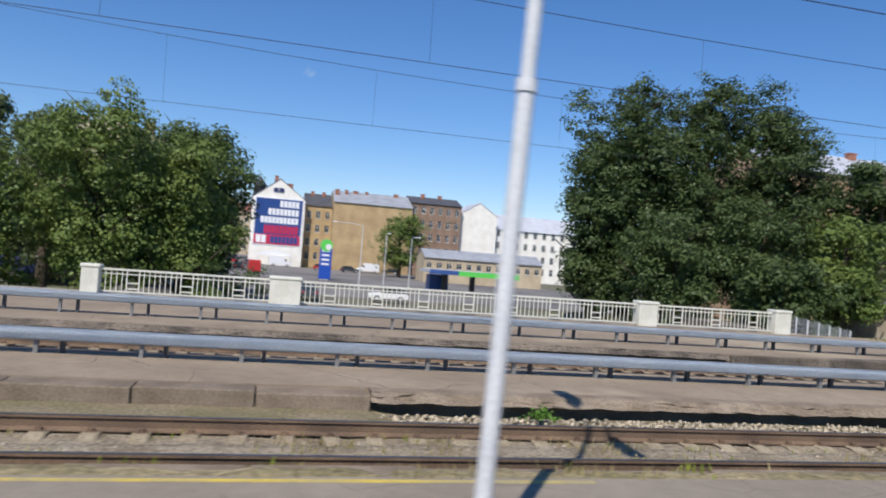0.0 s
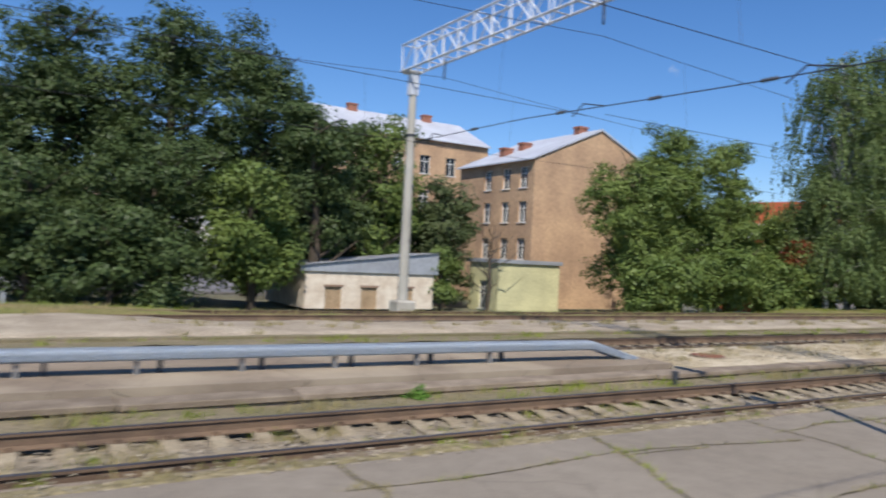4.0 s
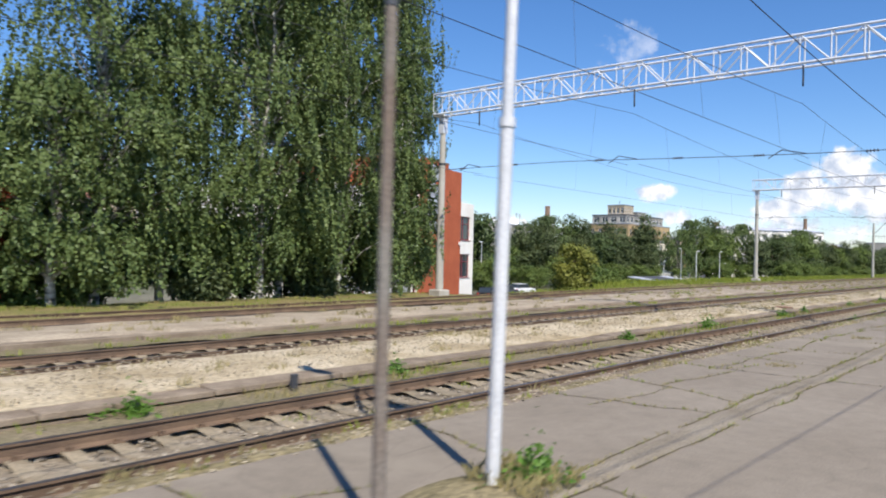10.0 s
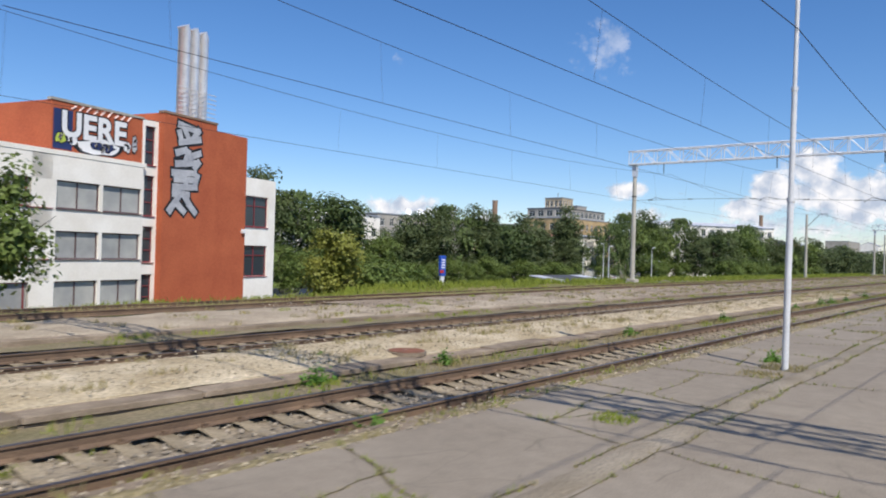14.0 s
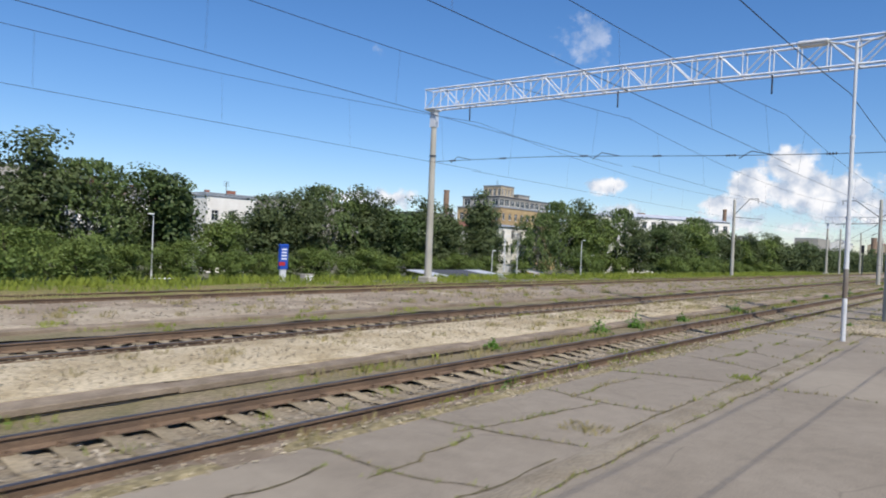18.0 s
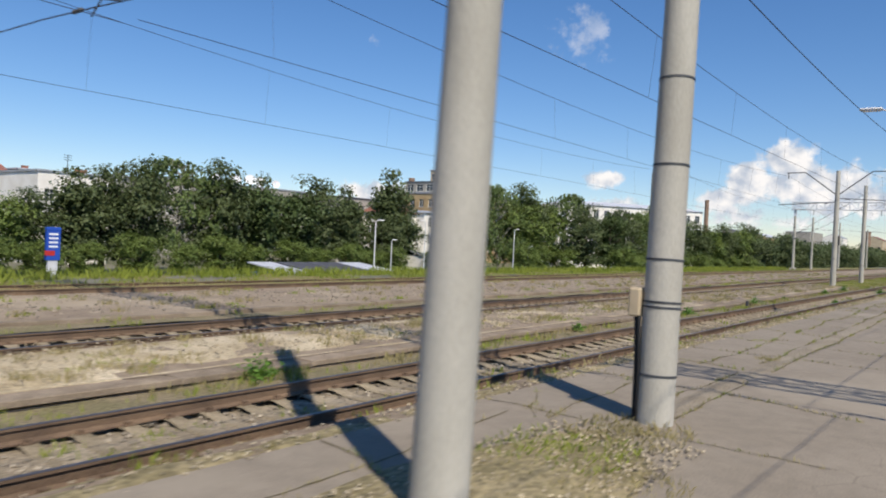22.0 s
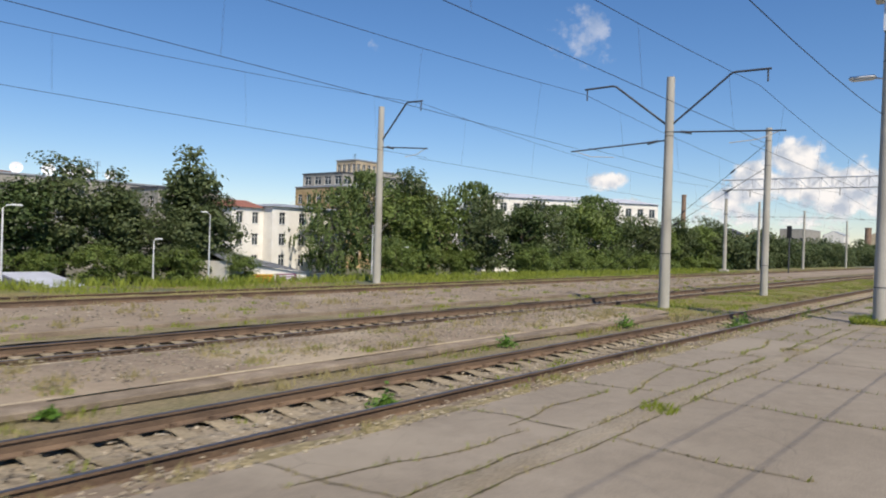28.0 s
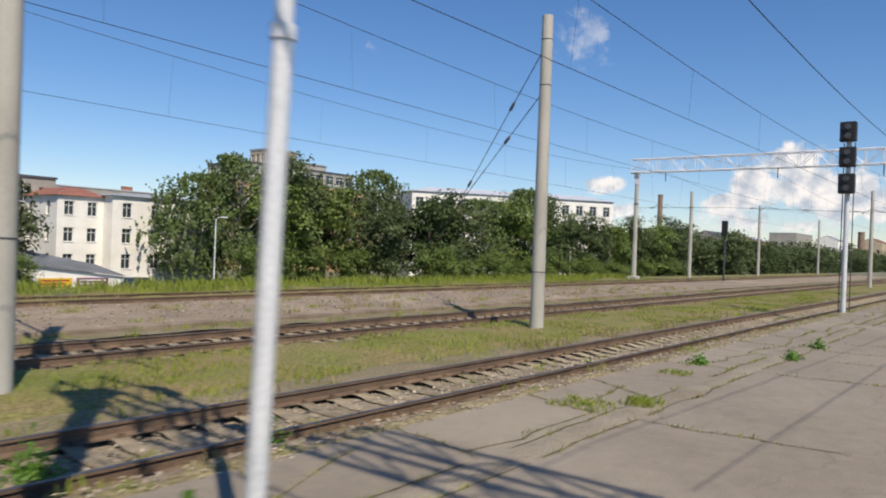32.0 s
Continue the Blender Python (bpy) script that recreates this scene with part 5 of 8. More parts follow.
ROW = [(131, 77, 8.6, 2), (133, 62, 6.2, 2), (137.5, 60, 5.4, 2), (136, 74, 9.8, 0), (141.5, 77, 15.0, 0), (146.5, 76, 12.6, 4), (150, 79, 12.4, 0), (154.0, 76, 14.0, 1), (157.5, 80, 11.4, 0), (161.5, 76, 8.0, 2), (165.5, 78, 8.4, 0), (169.5, 77, 11.6, 3), (173, 78, 11.3, 0), (177.0, 77, 12.6, 0), (182.0, 78, 13.2, 4), (186, 76, 13.3, 0), (190, 76, 12.1, 1), (194, 78, 13.1, 3), (198.5, 77, 11.6, 1), (203, 78, 12.9, 0), (208.0, 77, 13.0, 3), (211.5, 80, 10.2, 0), (216.3, 75.7, 16.4, 3), (212.5, 74, 8.4, 0), (219.0, 76, 10.8, 0),
       (242, 79, 13.0, 4), (246.5, 76, 15.6, 4), (250, 74, 14.0, 2), (254, 76, 16.4, 0), (259, 75, 15.0, 2), (264.5, 72, 15.4, 4), (262, 66, 13.0, 0), (268, 64, 13.2, 1), (274, 65, 13.0, 0), (280, 64, 12.6, 4), (286, 63, 14.2, 2), (292, 63, 15.0, 4), (297.5, 63, 14.2, 0), (303, 62, 12.4, 1), (308.5, 61, 12.2, 0), (314, 60, 11.6, 2), (319.5, 58, 12.2, 0), (325, 57, 12.0, 2), (331.5, 56, 12.8, 0), (338, 57, 12.0, 1)]
rr_ = random.Random(77)
for tx, ty, th, kind_ in ROW:
    s = th / 12.0
    w = (1.15 if kind_ in (1, 3) else 1.0) * (0.8 + 0.2 / s)
    copy_thing(far[kind_], pose(tx, ty, -3.2, 0, 0, rr_.uniform(0, 360)) @ Matrix.Diagonal((s * w * rr_.uniform(0.95, 1.15), s * w * rr_.uniform(0.95, 1.15), s, 1)))
# the far end of the tree line, too far to tell the trees apart
rw = np.random.RandomState(91)
cr_, nr_ = [], []
for k in range(150):
    q = k / 150
    tx = 342 + 520 * q ** 1.5
    p, nn = lobed(rw, rw.uniform(3.4, 5.2), rw.uniform(3.4, 5.2), rw.uniform(4.6, 6.6), 5.2, 16, 1100, 0.6)
    cr_.append(p + np.array([tx, 60 + rw.uniform(-9, 12) - 12 * q, -3.2 + rw.uniform(-0.5, 0.8)]))
    nr_.append(nn)
tagged(quads("far_woods", leaves(np.concatenate(cr_), np.concatenate(nr_), 0.62, rw), LEAFD), "continuous dark green tree line along the railway", "trees", kind="stuff")
# undergrowth under the row, and far woods
for k in range(42):
    tx = 128 + k * 5.0
    if 219 < tx < 240:
        continue
    s = rr_.uniform(0.32, 0.5)
    copy_thing(far[2], pose(tx, (70 if tx < 262 else 59 - 0.06 * (tx - 262)) + rr_.uniform(-2, 2), -3.3, 0, 0, rr_.uniform(0, 360)) @ Matrix.Diagonal((s * 1.3, s * 1.3, s, 1)))
for tx, ty, th, kind_ in ((29.5, 165, 15.5, 2), (-30, 130, 12, 0), (-40, 90, 13, 2), (-24, 60, 11, 0)):
    s = th / 12.0
    copy_thing(far[kind_], pose(tx, ty, -3.3, 0, 0, rr_.uniform(0, 360)) @ Matrix.Diagonal((s, s, s, 1)))
for o in far:
    for c in (*o.children_recursive, o):
        bpy.data.objects.remove(c)

# ---- buildings ----
def facade(bm, w, h, rects, depth=0.22, m=Matrix()):
    """A wall in the x-z plane from (0, 0, 0), facing -y, with window openings that have reveals."""
    xs = sorted({0.0, w, *[r[0] for r in rects], *[r[1] for r in rects]})
    zs = sorted({0.0, h, *[r[2] for r in rects], *[r[3] for r in rects]})
    grid = {}

    def v(x, z, y=0.0):
        k = (round(x, 4), round(y, 4), round(z, 4))
        if k not in grid:
            grid[k] = bm.verts.new(m @ Vector((x, y, z)))
        return grid[k]
    for x0, x1 in zip(xs, xs[1:]):
        for z0, z1 in zip(zs, zs[1:]):
            cx, cz = (x0 + x1) / 2, (z0 + z1) / 2
            if not any(r[0] < cx < r[1] and r[2] < cz < r[3] for r in rects):
                bm.faces.new((v(x0, z0), v(x1, z0), v(x1, z1), v(x0, z1)))
    for x0, x1, z0, z1 in rects:
        c = [(x0, z0), (x1, z0), (x1, z1), (x0, z1)]
        for (a, b), (p, q) in zip(c, c[1:] + c[:1]):
            bm.faces.new([bm.verts.new(m @ Vector(t)) for t in ((a, 0, b), (a, depth, b), (p, depth, q), (p, 0, q))])


def window(parent, rect, m, depth, frame, pane, bars=(1, 1), name="window"):
    x0, x1, z0, z1 = rect
    t = 0.055 if x1 - x0 < 2.2 else 0.07
    w, h = x1 - x0, z1 - z0
    xs = [t + (w - 2 * t) * k / (bars[0] + 1) for k in range(bars[0] + 2)]
    zs = [t + (h - 2 * t) * k / (bars[1] + 1) for k in range(bars[1] + 2)]
    if bars[1] == 1:
        zs[1] = h * 0.68
    holes = [(a + (t / 2 if i else 0), b - (t / 2 if i < bars[0] else 0), c + (t / 2 if j else 0), d - (t / 2 if j < bars[1] else 0)) for i, (a, b) in enumerate(zip(xs, xs[1:])) for j, (c, d) in enumerate(zip(zs, zs[1:]))]
    bm = bmesh.new()
    facade(bm, w, h, holes, 0.06, m @ Matrix.Translation((x0, depth - 0.08, z0)))
    bmesh.ops.remove_doubles(bm, verts=bm.verts, dist=0.0005)
    wd = part(name, bm, frame, parent)
    bm = boxes((x0 + 0.01, x1 - 0.01, depth - 0.02, depth + 0.02, z0 + 0.01, z1 - 0.01))
    bm.transform(m)
    part("pane", bm, pane, wd)
    bm = boxes((x0 - 0.06, x1 + 0.06, -0.07, depth - 0.09, z0 - 0.06, z0 - 0.003))
    bm.transform(m)
    part("sill", bm, frame, wd)


def rows_of(w, cols, floors, z0, fh, ww, wh, x0=0.0):
    step = (w - x0) / cols
    return [(x0 + step * (i + 0.5) - ww / 2, x0 + step * (i + 0.5) + ww / 2, z0 + f * fh, z0 + f * fh + wh) for f in range(floors) for i in range(cols)]


def house(name, x, y, z, rz, w, d, h, wall, label, front=(), left=(), right=(), roof="flat", rise=2.5, roofm=None, ridge="x", frame=None, pane=None, bars=(1, 1), chimneys=(), eave=0.35, category="building", far=False):
    """A block with its front along x facing -y; openings on the front, the left (-x) and the right (+x) face."""
    e = empty(name, x, y, z, label, category, rz=rz)
    bm = bmesh.new()
    mf = Matrix()
    ml = Matrix.Translation((0, d, 0)) @ Matrix.Rotation(radians(-90), 4, "Z")
    mr = Matrix.Translation((w, 0, 0)) @ Matrix.Rotation(radians(90), 4, "Z")
    facade(bm, w, h, list(front), m=mf)
    facade(bm, d, h, list(left), m=ml)
    facade(bm, d, h, list(right), m=mr)
    facade(bm, w, h, [], m=Matrix.Translation((w, d, 0)) @ Matrix.Rotation(radians(180), 4, "Z"))
    if roof == "gable":
        if ridge == "y":
            for yy in (0, d):
                bm.faces.new([bm.verts.new(p) for p in ((0, yy, h), (w, yy, h), (w / 2, yy, h + rise))])
        else:
            for xx in (0, w):
                bm.faces.new([bm.verts.new(p) for p in ((xx, 0, h), (xx, d, h), (xx, d / 2, h + rise))])
    bmesh.ops.remove_doubles(bm, verts=bm.verts, dist=0.001)
    part("wall", bm, wall, e)
    for rects, m in ((front, mf), (left, ml), (right, mr)):
        if far:
            for zr in sorted({rc[2] for rc in rects}):
                bm = bmesh.new()
                for rc in rects:
                    if rc[2] == zr:
                        b2 = boxes((rc[0] + 0.01, rc[1] - 0.01, 0.16, 0.21, rc[2] + 0.01, rc[3] - 0.01))
                        b2.transform(m)
                        tmp = bpy.data.meshes.new("row")
                        b2.to_mesh(tmp)
                        bm.from_mesh(tmp)
                        bpy.data.meshes.remove(tmp)
                tagged(part("window_row", bm, pane or GLASS, e), "row of small dark windows", kind="stuff")
            continue
        for rc in rects:
            window(e, rc, m, 0.22, frame or FRAMEW, pane or GLASS, bars)
    rm = roofm or ROOFG
    bm = bmesh.new()
    if roof == "flat":
        box(bm, -0.15, w + 0.15, -0.15, d + 0.15, h, h + 0.25)
    elif roof == "hip":
        i = min(w, d) * 0.32
        q = [bm.verts.new(p) for p in ((-eave, -eave, h), (w + eave, -eave, h), (w + eave, d + eave, h), (-eave, d + eave, h), (i, i, h + rise), (w - i, i, h + rise), (w - i, d - i, h + rise), (i, d - i, h + rise))]
        for f in ((0, 1, 5, 4), (1, 2, 6, 5), (2, 3, 7, 6), (3, 0, 4, 7), (4, 5, 6, 7), (3, 2, 1, 0)):
            bm.faces.new([q[k] for k in f])
    else:
        t = 0.14
        if ridge == "y":
            k = rise / (w / 2)
            prism(bm, [(-eave, h - k * eave + 0.02), (w / 2, h + rise + 0.02), (w + eave, h - k * eave + 0.02), (w + eave, h - k * eave + t), (w / 2, h + rise + t + 0.05), (-eave, h - k * eave + t)], -0.12, d + 0.12, "y")
        else:
            k = rise / (d / 2)
            prism(bm, [(-eave, h - k * eave + 0.02), (d / 2, h + rise + 0.02), (d + eave, h - k * eave + 0.02), (d + eave, h - k * eave + t), (d / 2, h + rise + t + 0.05), (-eave, h - k * eave + t)], -0.12, w + 0.12, "x")
    part("roof", bm, rm, e)
    for cx, cy, cw, ch in chimneys:
        top = h + rise if roof != "flat" else h
        bm = boxes((cx - cw / 2, cx + cw / 2, cy - 0.35, cy + 0.35, h - 0.2, top + ch), (cx - cw / 2 - 0.07, cx + cw / 2 + 0.07, cy - 0.42, cy + 0.42, top + ch, top + ch + 0.14))
        part("chimney", bm, CHIMB, e)
    return e


G = -3.2
# the gable with the large advertisement
adv = house("gable_house", -4.4, 192.4, G, 0, 13.2, 14, 17.0, WHITEW, "white gable-ended house with a large blue and red advertisement", roof="gable", rise=5.0, ridge="y", roofm=ROOFD, left=rows_of(14, 4, 4, 2.0, 3.6, 1.1, 1.9), chimneys=((5.6, 3, 0.9, 0.9), (9.2, 6, 1.4, -0.6)))
part("turret", tube(bmesh.new(), [(1.5, 6, 15), (1.5, 6, 20.2), (1.5, 6, 20.4), (1.5, 6, 21.5), (1.5, 6, 22.0), (1.5, 6, 22.6)], [1.7, 1.6, 1.9, 1.0, 0.7, 0.3], 12), ROOFD, adv, "dark domed corner turret")
# streets behind
house("tenement", 8.9, 196, G, 0, 7.2, 12, 16.4, OCHRE, "ochre tenement with dark roof and rows of windows", front=rows_of(7.2, 3, 4, 2.2, 3.6, 1.1, 1.9), roof="gable", rise=3.2, roofm=ROOFD, chimneys=((2, 5, .9, .6), (5, 5, .9, .6)))
house("tenement", 16.0, 191, G, 0, 20.5, 16, 17.6, OCHRE, "tall ochre house with a blank fire wall", roof="gable", rise=3.2, roofm=ROOFG, chimneys=((1, 5, 1.0, 0.2), (3.5, 6, 0.8, 0.3), (6, 7, 1.2, 0.3), (9, 7, .8, .3), (17, 7, 1.2, .4)), left=rows_of(16, 3, 4, 2.5, 3.6, 1.0, 1.8))
house("tenement", 36.6, 194, G, 0, 14, 14, 19.4, BROWNB, "brown brick tenement with five rows of windows", front=rows_of(14, 6, 5, 2.2, 3.6, 1.05, 1.9), roof="gable", rise=2.0, roofm=ROOFD, chimneys=((4, 5, 1.0, 0.7), (9, 6, 1.0, 0.7)))
house("white_house", 51, 196, G, 0, 10.5, 14, 17.6, WHITEW, "white blank-gabled house with grey roof", roof="gable", rise=3.4, ridge="y", roofm=ROOFP)
house("white_house", 61.6, 198, G, 0, 30, 14, 14.5, WHITEW, "white plastered house with pale grey roof", front=rows_of(30, 11, 4, 2.2, 3.4, 1.1, 1.9), roof="gable", rise=4.2, roofm=ROOFP)
house("low_building", 32, 150, G, 0, 26, 8, 5.2, BEIGE, "long low beige building with a row of small windows", front=rows_of(26, 12, 1, 3.0, 3, 1.1, 1.2), roof="gable", rise=1.6, roofm=ROOFG)
house("tenement", -27, 196, G, 0, 9.5, 14, 16.6, OCHRE, "ochre corner tenement by the street", front=rows_of(9.5, 2, 4, 2.5, 3.6, 1.1, 1.9), right=rows_of(14, 4, 4, 2.2, 3.6, 1.1, 1.9), roof="gable", rise=2.5, roofm=ROOFG, chimneys=((7.5, 5, 1.4, 1.2),))
house("tenement", -21, 240, G, 0, 10, 20, 17.5, BEIGE, "beige tenement down the street", right=rows_of(20, 6, 4, 2.2, 3.6, 1.1, 1.9), front=rows_of(10, 3, 4, 2.2, 3.6, 1.1, 1.9), roof="gable", rise=2.5, roofm=ROOFR)
house("tenement", -14, 330, G, 0, 24, 16, 19, BEIGE, "pale tenement closing the far end of the street", front=rows_of(24, 8, 4, 2.5, 3.8, 1.2, 2.0), roof="gable", rise=3.5, roofm=ROOFR)
house("tenement", 0.5, 225, G, 0, 9, 80, 16.0, BEIGE, "beige houses along the street", left=rows_of(80, 22, 4, 2.2, 3.6, 1.1, 1.9), far=True, roof="gable", rise=3, ridge="y", roofm=ROOFD)
house("beige_house", -24, 84, G, 0, 14, 14, 15.0, BEIGE, "beige plastered house behind the trees", front=rows_of(14, 5, 4, 2.2, 3.4, 1.1, 1.9), right=rows_of(14, 4, 4, 2.2, 3.4, 1.1, 1.9), roof="gable", rise=2.5, ridge="y", roofm=ROOFG, chimneys=((3, 5, 1.5, .3), (10, 6, 1.0, .6)))
# orange plaster tenement near the railway
house("tenement", 57.7, 43.1, -1.63, 0, 12.6, 10.2, 11.3, PEACH, "orange plastered tenement with peeling fire wall and pale tin roof",
      left=[(d0, d0 + 1.0, z0, z0 + 1.6) for z0 in (1.05, 3.8, 6.6, 9.2) for d0 in (3.7, 6.2, 8.4)], roof="gable", rise=2.76, ridge="y", roofm=ROOFP, chimneys=((2.0, 6.5, 0.85, -1.3), (3.3, 5.7, 0.85, -0.8), (6.3, 2.4, 0.85, 0.5)))
house("tenement", 50.5, 66, -2.5, 0, 18.5, 13, 16.6, PEACH, "long orange plastered tenement with tin roof behind the trees", front=rows_of(18.5, 6, 4, 2.2, 3.6, 1.2, 1.9), roof="gable", rise=3.0, roofm=ROOFP, chimneys=((5, 6, 1, .5), (14, 6, 1, .5)), left=rows_of(13, 3, 4, 2.2, 3.6, 1.1, 1.9))
# garage
gar = empty("garage", 39.1, 39.3, -1.15, "white brick garage with tan doors and a grey-blue tin roof", "garage")
bm = bmesh.new()
doors = [(1.2, 2.2, 0, 1.25), (3.45, 4.45, 0, 1.25), (5.85, 6.85, 0, 1.25)]
facade(bm, 8.25, 2.15, doors, 0.15)
facade(bm, 7.0, 2.15, [], m=Matrix.Translation((0, 7, 0)) @ Matrix.Rotation(radians(-90), 4, "Z"))
facade(bm, 7.0, 2.15, [], m=Matrix.Translation((8.25, 0, 0)) @ Matrix.Rotation(radians(90), 4, "Z"))
facade(bm, 8.25, 2.15, [], m=Matrix.Translation((8.25, 7, 0)) @ Matrix.Rotation(radians(180), 4, "Z"))
bmesh.ops.remove_doubles(bm, verts=bm.verts, dist=0.001)
part("wall", bm, LIMEW, gar, "flaking whitewashed brick")
for x0, x1, z0, z1 in doors:
    part("door", boxes((x0, x1, 0.1, 0.16, z0, z1)), DOORB, gar, "closed tan wooden door")
    part("lintel", boxes((x0 - 0.1, x1 + 0.1, -0.02, 0.14, z1, z1 + 0.12)), BROWNB, gar)
bm = bmesh.new()
prism(bm, [(-0.3, 2.12), (8.5, 2.12), (8.5, 3.46), (-0.3, 2.42)], -0.12, -0.02, "y")
part("fascia", bm, ROOFG, gar, "grey-blue tin gable board")
bm = bmesh.new()
q = [bm.verts.new(p) for p in ((-0.35, -0.25, 2.44), (8.6, -0.25, 3.49), (8.6, 7.3, 3.3), (-0.35, 7.3, 2.3))]
bm.faces.new(q)
bmesh.ops.solidify(bm, geom=bm.faces[:], thickness=0.06)
part("roof", bm, ROOFP, gar, "pale tin roof")
hut = house("yellow_hut", 52.2, 39.3, -1.4, 0, 5.1, 3.4, 3.3, YELLOWW, "pale yellow plastered hut with a flat top", roof="flat", roofm=ROOFG, left=[(1.2, 2.1, 0.2, 2.1)])
# red brick building with white bands and steel flues
RZ = 15.06
rb = empty("brick_office", 113.74, 48.0, G, "red brick and white plaster office building with steel flues", "building", rz=RZ)


def block(x0, x1, y0, y1, z0, z1, wall, rects, frame=None, pane=None, bars=(1, 0)):
    bm = bmesh.new()
    w, h = x1 - x0, z1 - z0
    rc = [(a - x0, b - x0, c - z0, d - z0) for a, b, c, d in rects]
    m0 = Matrix.Translation((x0, y0, z0))
    facade(bm, w, h, rc, m=m0)
    facade(bm, y1 - y0, h, [], m=Matrix.Translation((x0, y1, z0)) @ Matrix.Rotation(radians(-90), 4, "Z"))
    facade(bm, y1 - y0, h, [], m=Matrix.Translation((x1, y0, z0)) @ Matrix.Rotation(radians(90), 4, "Z"))
    facade(bm, w, h, [], m=Matrix.Translation((x1, y1, z0)) @ Matrix.Rotation(radians(180), 4, "Z"))
    bm.faces.new([bm.verts.new(p) for p in ((x0, y0, z1), (x1, y0, z1), (x1, y1, z1), (x0, y1, z1))])
    bmesh.ops.remove_doubles(bm, verts=bm.verts, dist=0.001)
    part("wall", bm, wall, rb)
    for r in rc:
        window(rb, r, m0, 0.22, frame or FRAMEW, pane or GLASSP, bars)


B = -G
winL = [(a, a + 3.0, z0 + B, z0 + B + 1.65) for z0 in (4.05, 1.1, -1.85) for a in (-10.5, -7.25)]
winR = [(a, a + 3.0, z0 + B, z0 + B + 1.65) for z0 in (4.05, 1.1, -1.85) for a in (-17.1, -13.8)]
block(-12.1, -4.1, 0.0, 12, 0, 7.3 + B, WHITEW, winL, FRAMEP)
block(-19, -12.1, 0.0, 12, 0, 7.3 + B, WHITEW, winR, FRAMER)
block(-10.7, -3.9, 0.35, 12, 7.3 + B, 10.35 + B, REDB, [])
part("parapet", boxes((-19.05, -3.9, -0.03, 0.3, 7.15 + B, 7.42 + B)), WHITEW, rb)
block(-3.95, -2.6, 0.3, 12, 0, 10.4 + B, WHITEW, [(-3.75, -2.85, z + B, z + B + h_) for z, h_ in ((7.4, 2.6), (4.0, 2.7), (0.9, 2.4), (-2.2, 2.3))], FRAMER, GLASS, (0, 2))
block(-2.6, 2.55, -0.2, 12, 0, 11.05 + B, REDB, [])
block(2.55, 6.45, 0.15, 12, 0, 10.7 + B, REDB, [])
block(6.45, 10.85, 0.6, 12, 0, 7.7 + B, WHITEW, [(6.7, 9.9, z + B, z + B + 2.5) for z in (3.75, -0.25)], FRAMER, GLASS, (1, 1))
for k, fx in enumerate((7.9, 9.0, 10.1)):
    part("flue", tube(bmesh.new(), [(fx, 8.35, 0), (fx, 8.35, 20.4 + B), (fx - .2, 8.35, 20.75 + B)], 0.52, 16), CHROME, rb, "shiny steel flue pipe")
for k in range(7):
    part("flue_rung", tube(bmesh.new(), [(6.7, 7.7, 13.0 + 0.4 * k + B), (11.3, 7.7, 13.0 + 0.4 * k + B)], 0.035, 4), GALV, rb)
# white three-storey house and its annex
house("white_house", 234.5, 84.0, G, 0, 14.5, 12, 10.0, WHITEW, "white three-storey house with dark windows and grey roof", front=rows_of(14.5, 4, 3, 1.5, 3.0, 1.15, 1.7), left=rows_of(4, 1, 3, 1.5, 3.0, 1.1, 1.7, 0), roof="hip", rise=0.6, roofm=ROOFG)
house("white_house_wing", 229.2, 86.0, G, 0, 5.28, 9, 9.7, WHITEW, "white wing of the house with reddish tin roof", front=rows_of(5.28, 2, 3, 1.5, 3.0, 1.1, 1.6), left=rows_of(9, 2, 3, 1.5, 3.0, 1.1, 1.6), roof="hip", rise=1.0, roofm=ROOFR)
an = empty("annex", 217.1, 70, G, "low white annex with grey roof and two coloured banners", "building")
bm = bmesh.new()
prism(bm, [(0, 0), (11.6, 0), (11.6, 1.35), (0, 2.75)], 0, 6, "y")
part("wall", bm, WHITEW, an)
bm = bmesh.new()
q = [bm.verts.new(p) for p in ((-0.2, -0.25, 2.8), (11.8, -0.25, 1.4), (11.8, 6.3, 2.3), (-0.2, 6.3, 4.6))]
bm.faces.new(q)
bmesh.ops.solidify(bm, geom=bm.faces[:], thickness=0.12)
part("roof", bm, ROOFG, an, "dark grey sloping roof")
part("gable_wall", boxes((0.0, 0.2, 5.7, 6.0, 2.7, 4.4), (0.2, 11.4, 5.7, 6.0, 1.3, 2.1)), WHITEW, an)
for x0, x1, m_, t_ in ((3.5, 6.5, ORANGE, RED), (6.9, 9.9, PURPLE, WHITE)):
    bn = part("banner", boxes((x0, x1, -0.05, -0.01, 0.15, 1.3)), m_, an, "printed plastic banner")
    for k in range(3):
        part("text_bar", boxes((x0 + 0.25, x1 - 0.25 - 0.3 * (k % 2), -0.06, -0.045, 0.4 + 0.3 * k, 0.55 + 0.3 * k)), t_, bn)
house("grey_house", 223.0, 94, G, 0, 9.5, 7, 11.9, GREYW, "grey-brown flat-roofed house behind the white one", front=rows_of(9.5, 4, 3, 2.4, 3.3, 1.4, 1.8), left=rows_of(7, 2, 3, 2.4, 3.3, 1.2, 1.8), roof="flat", roofm=ROOFD)
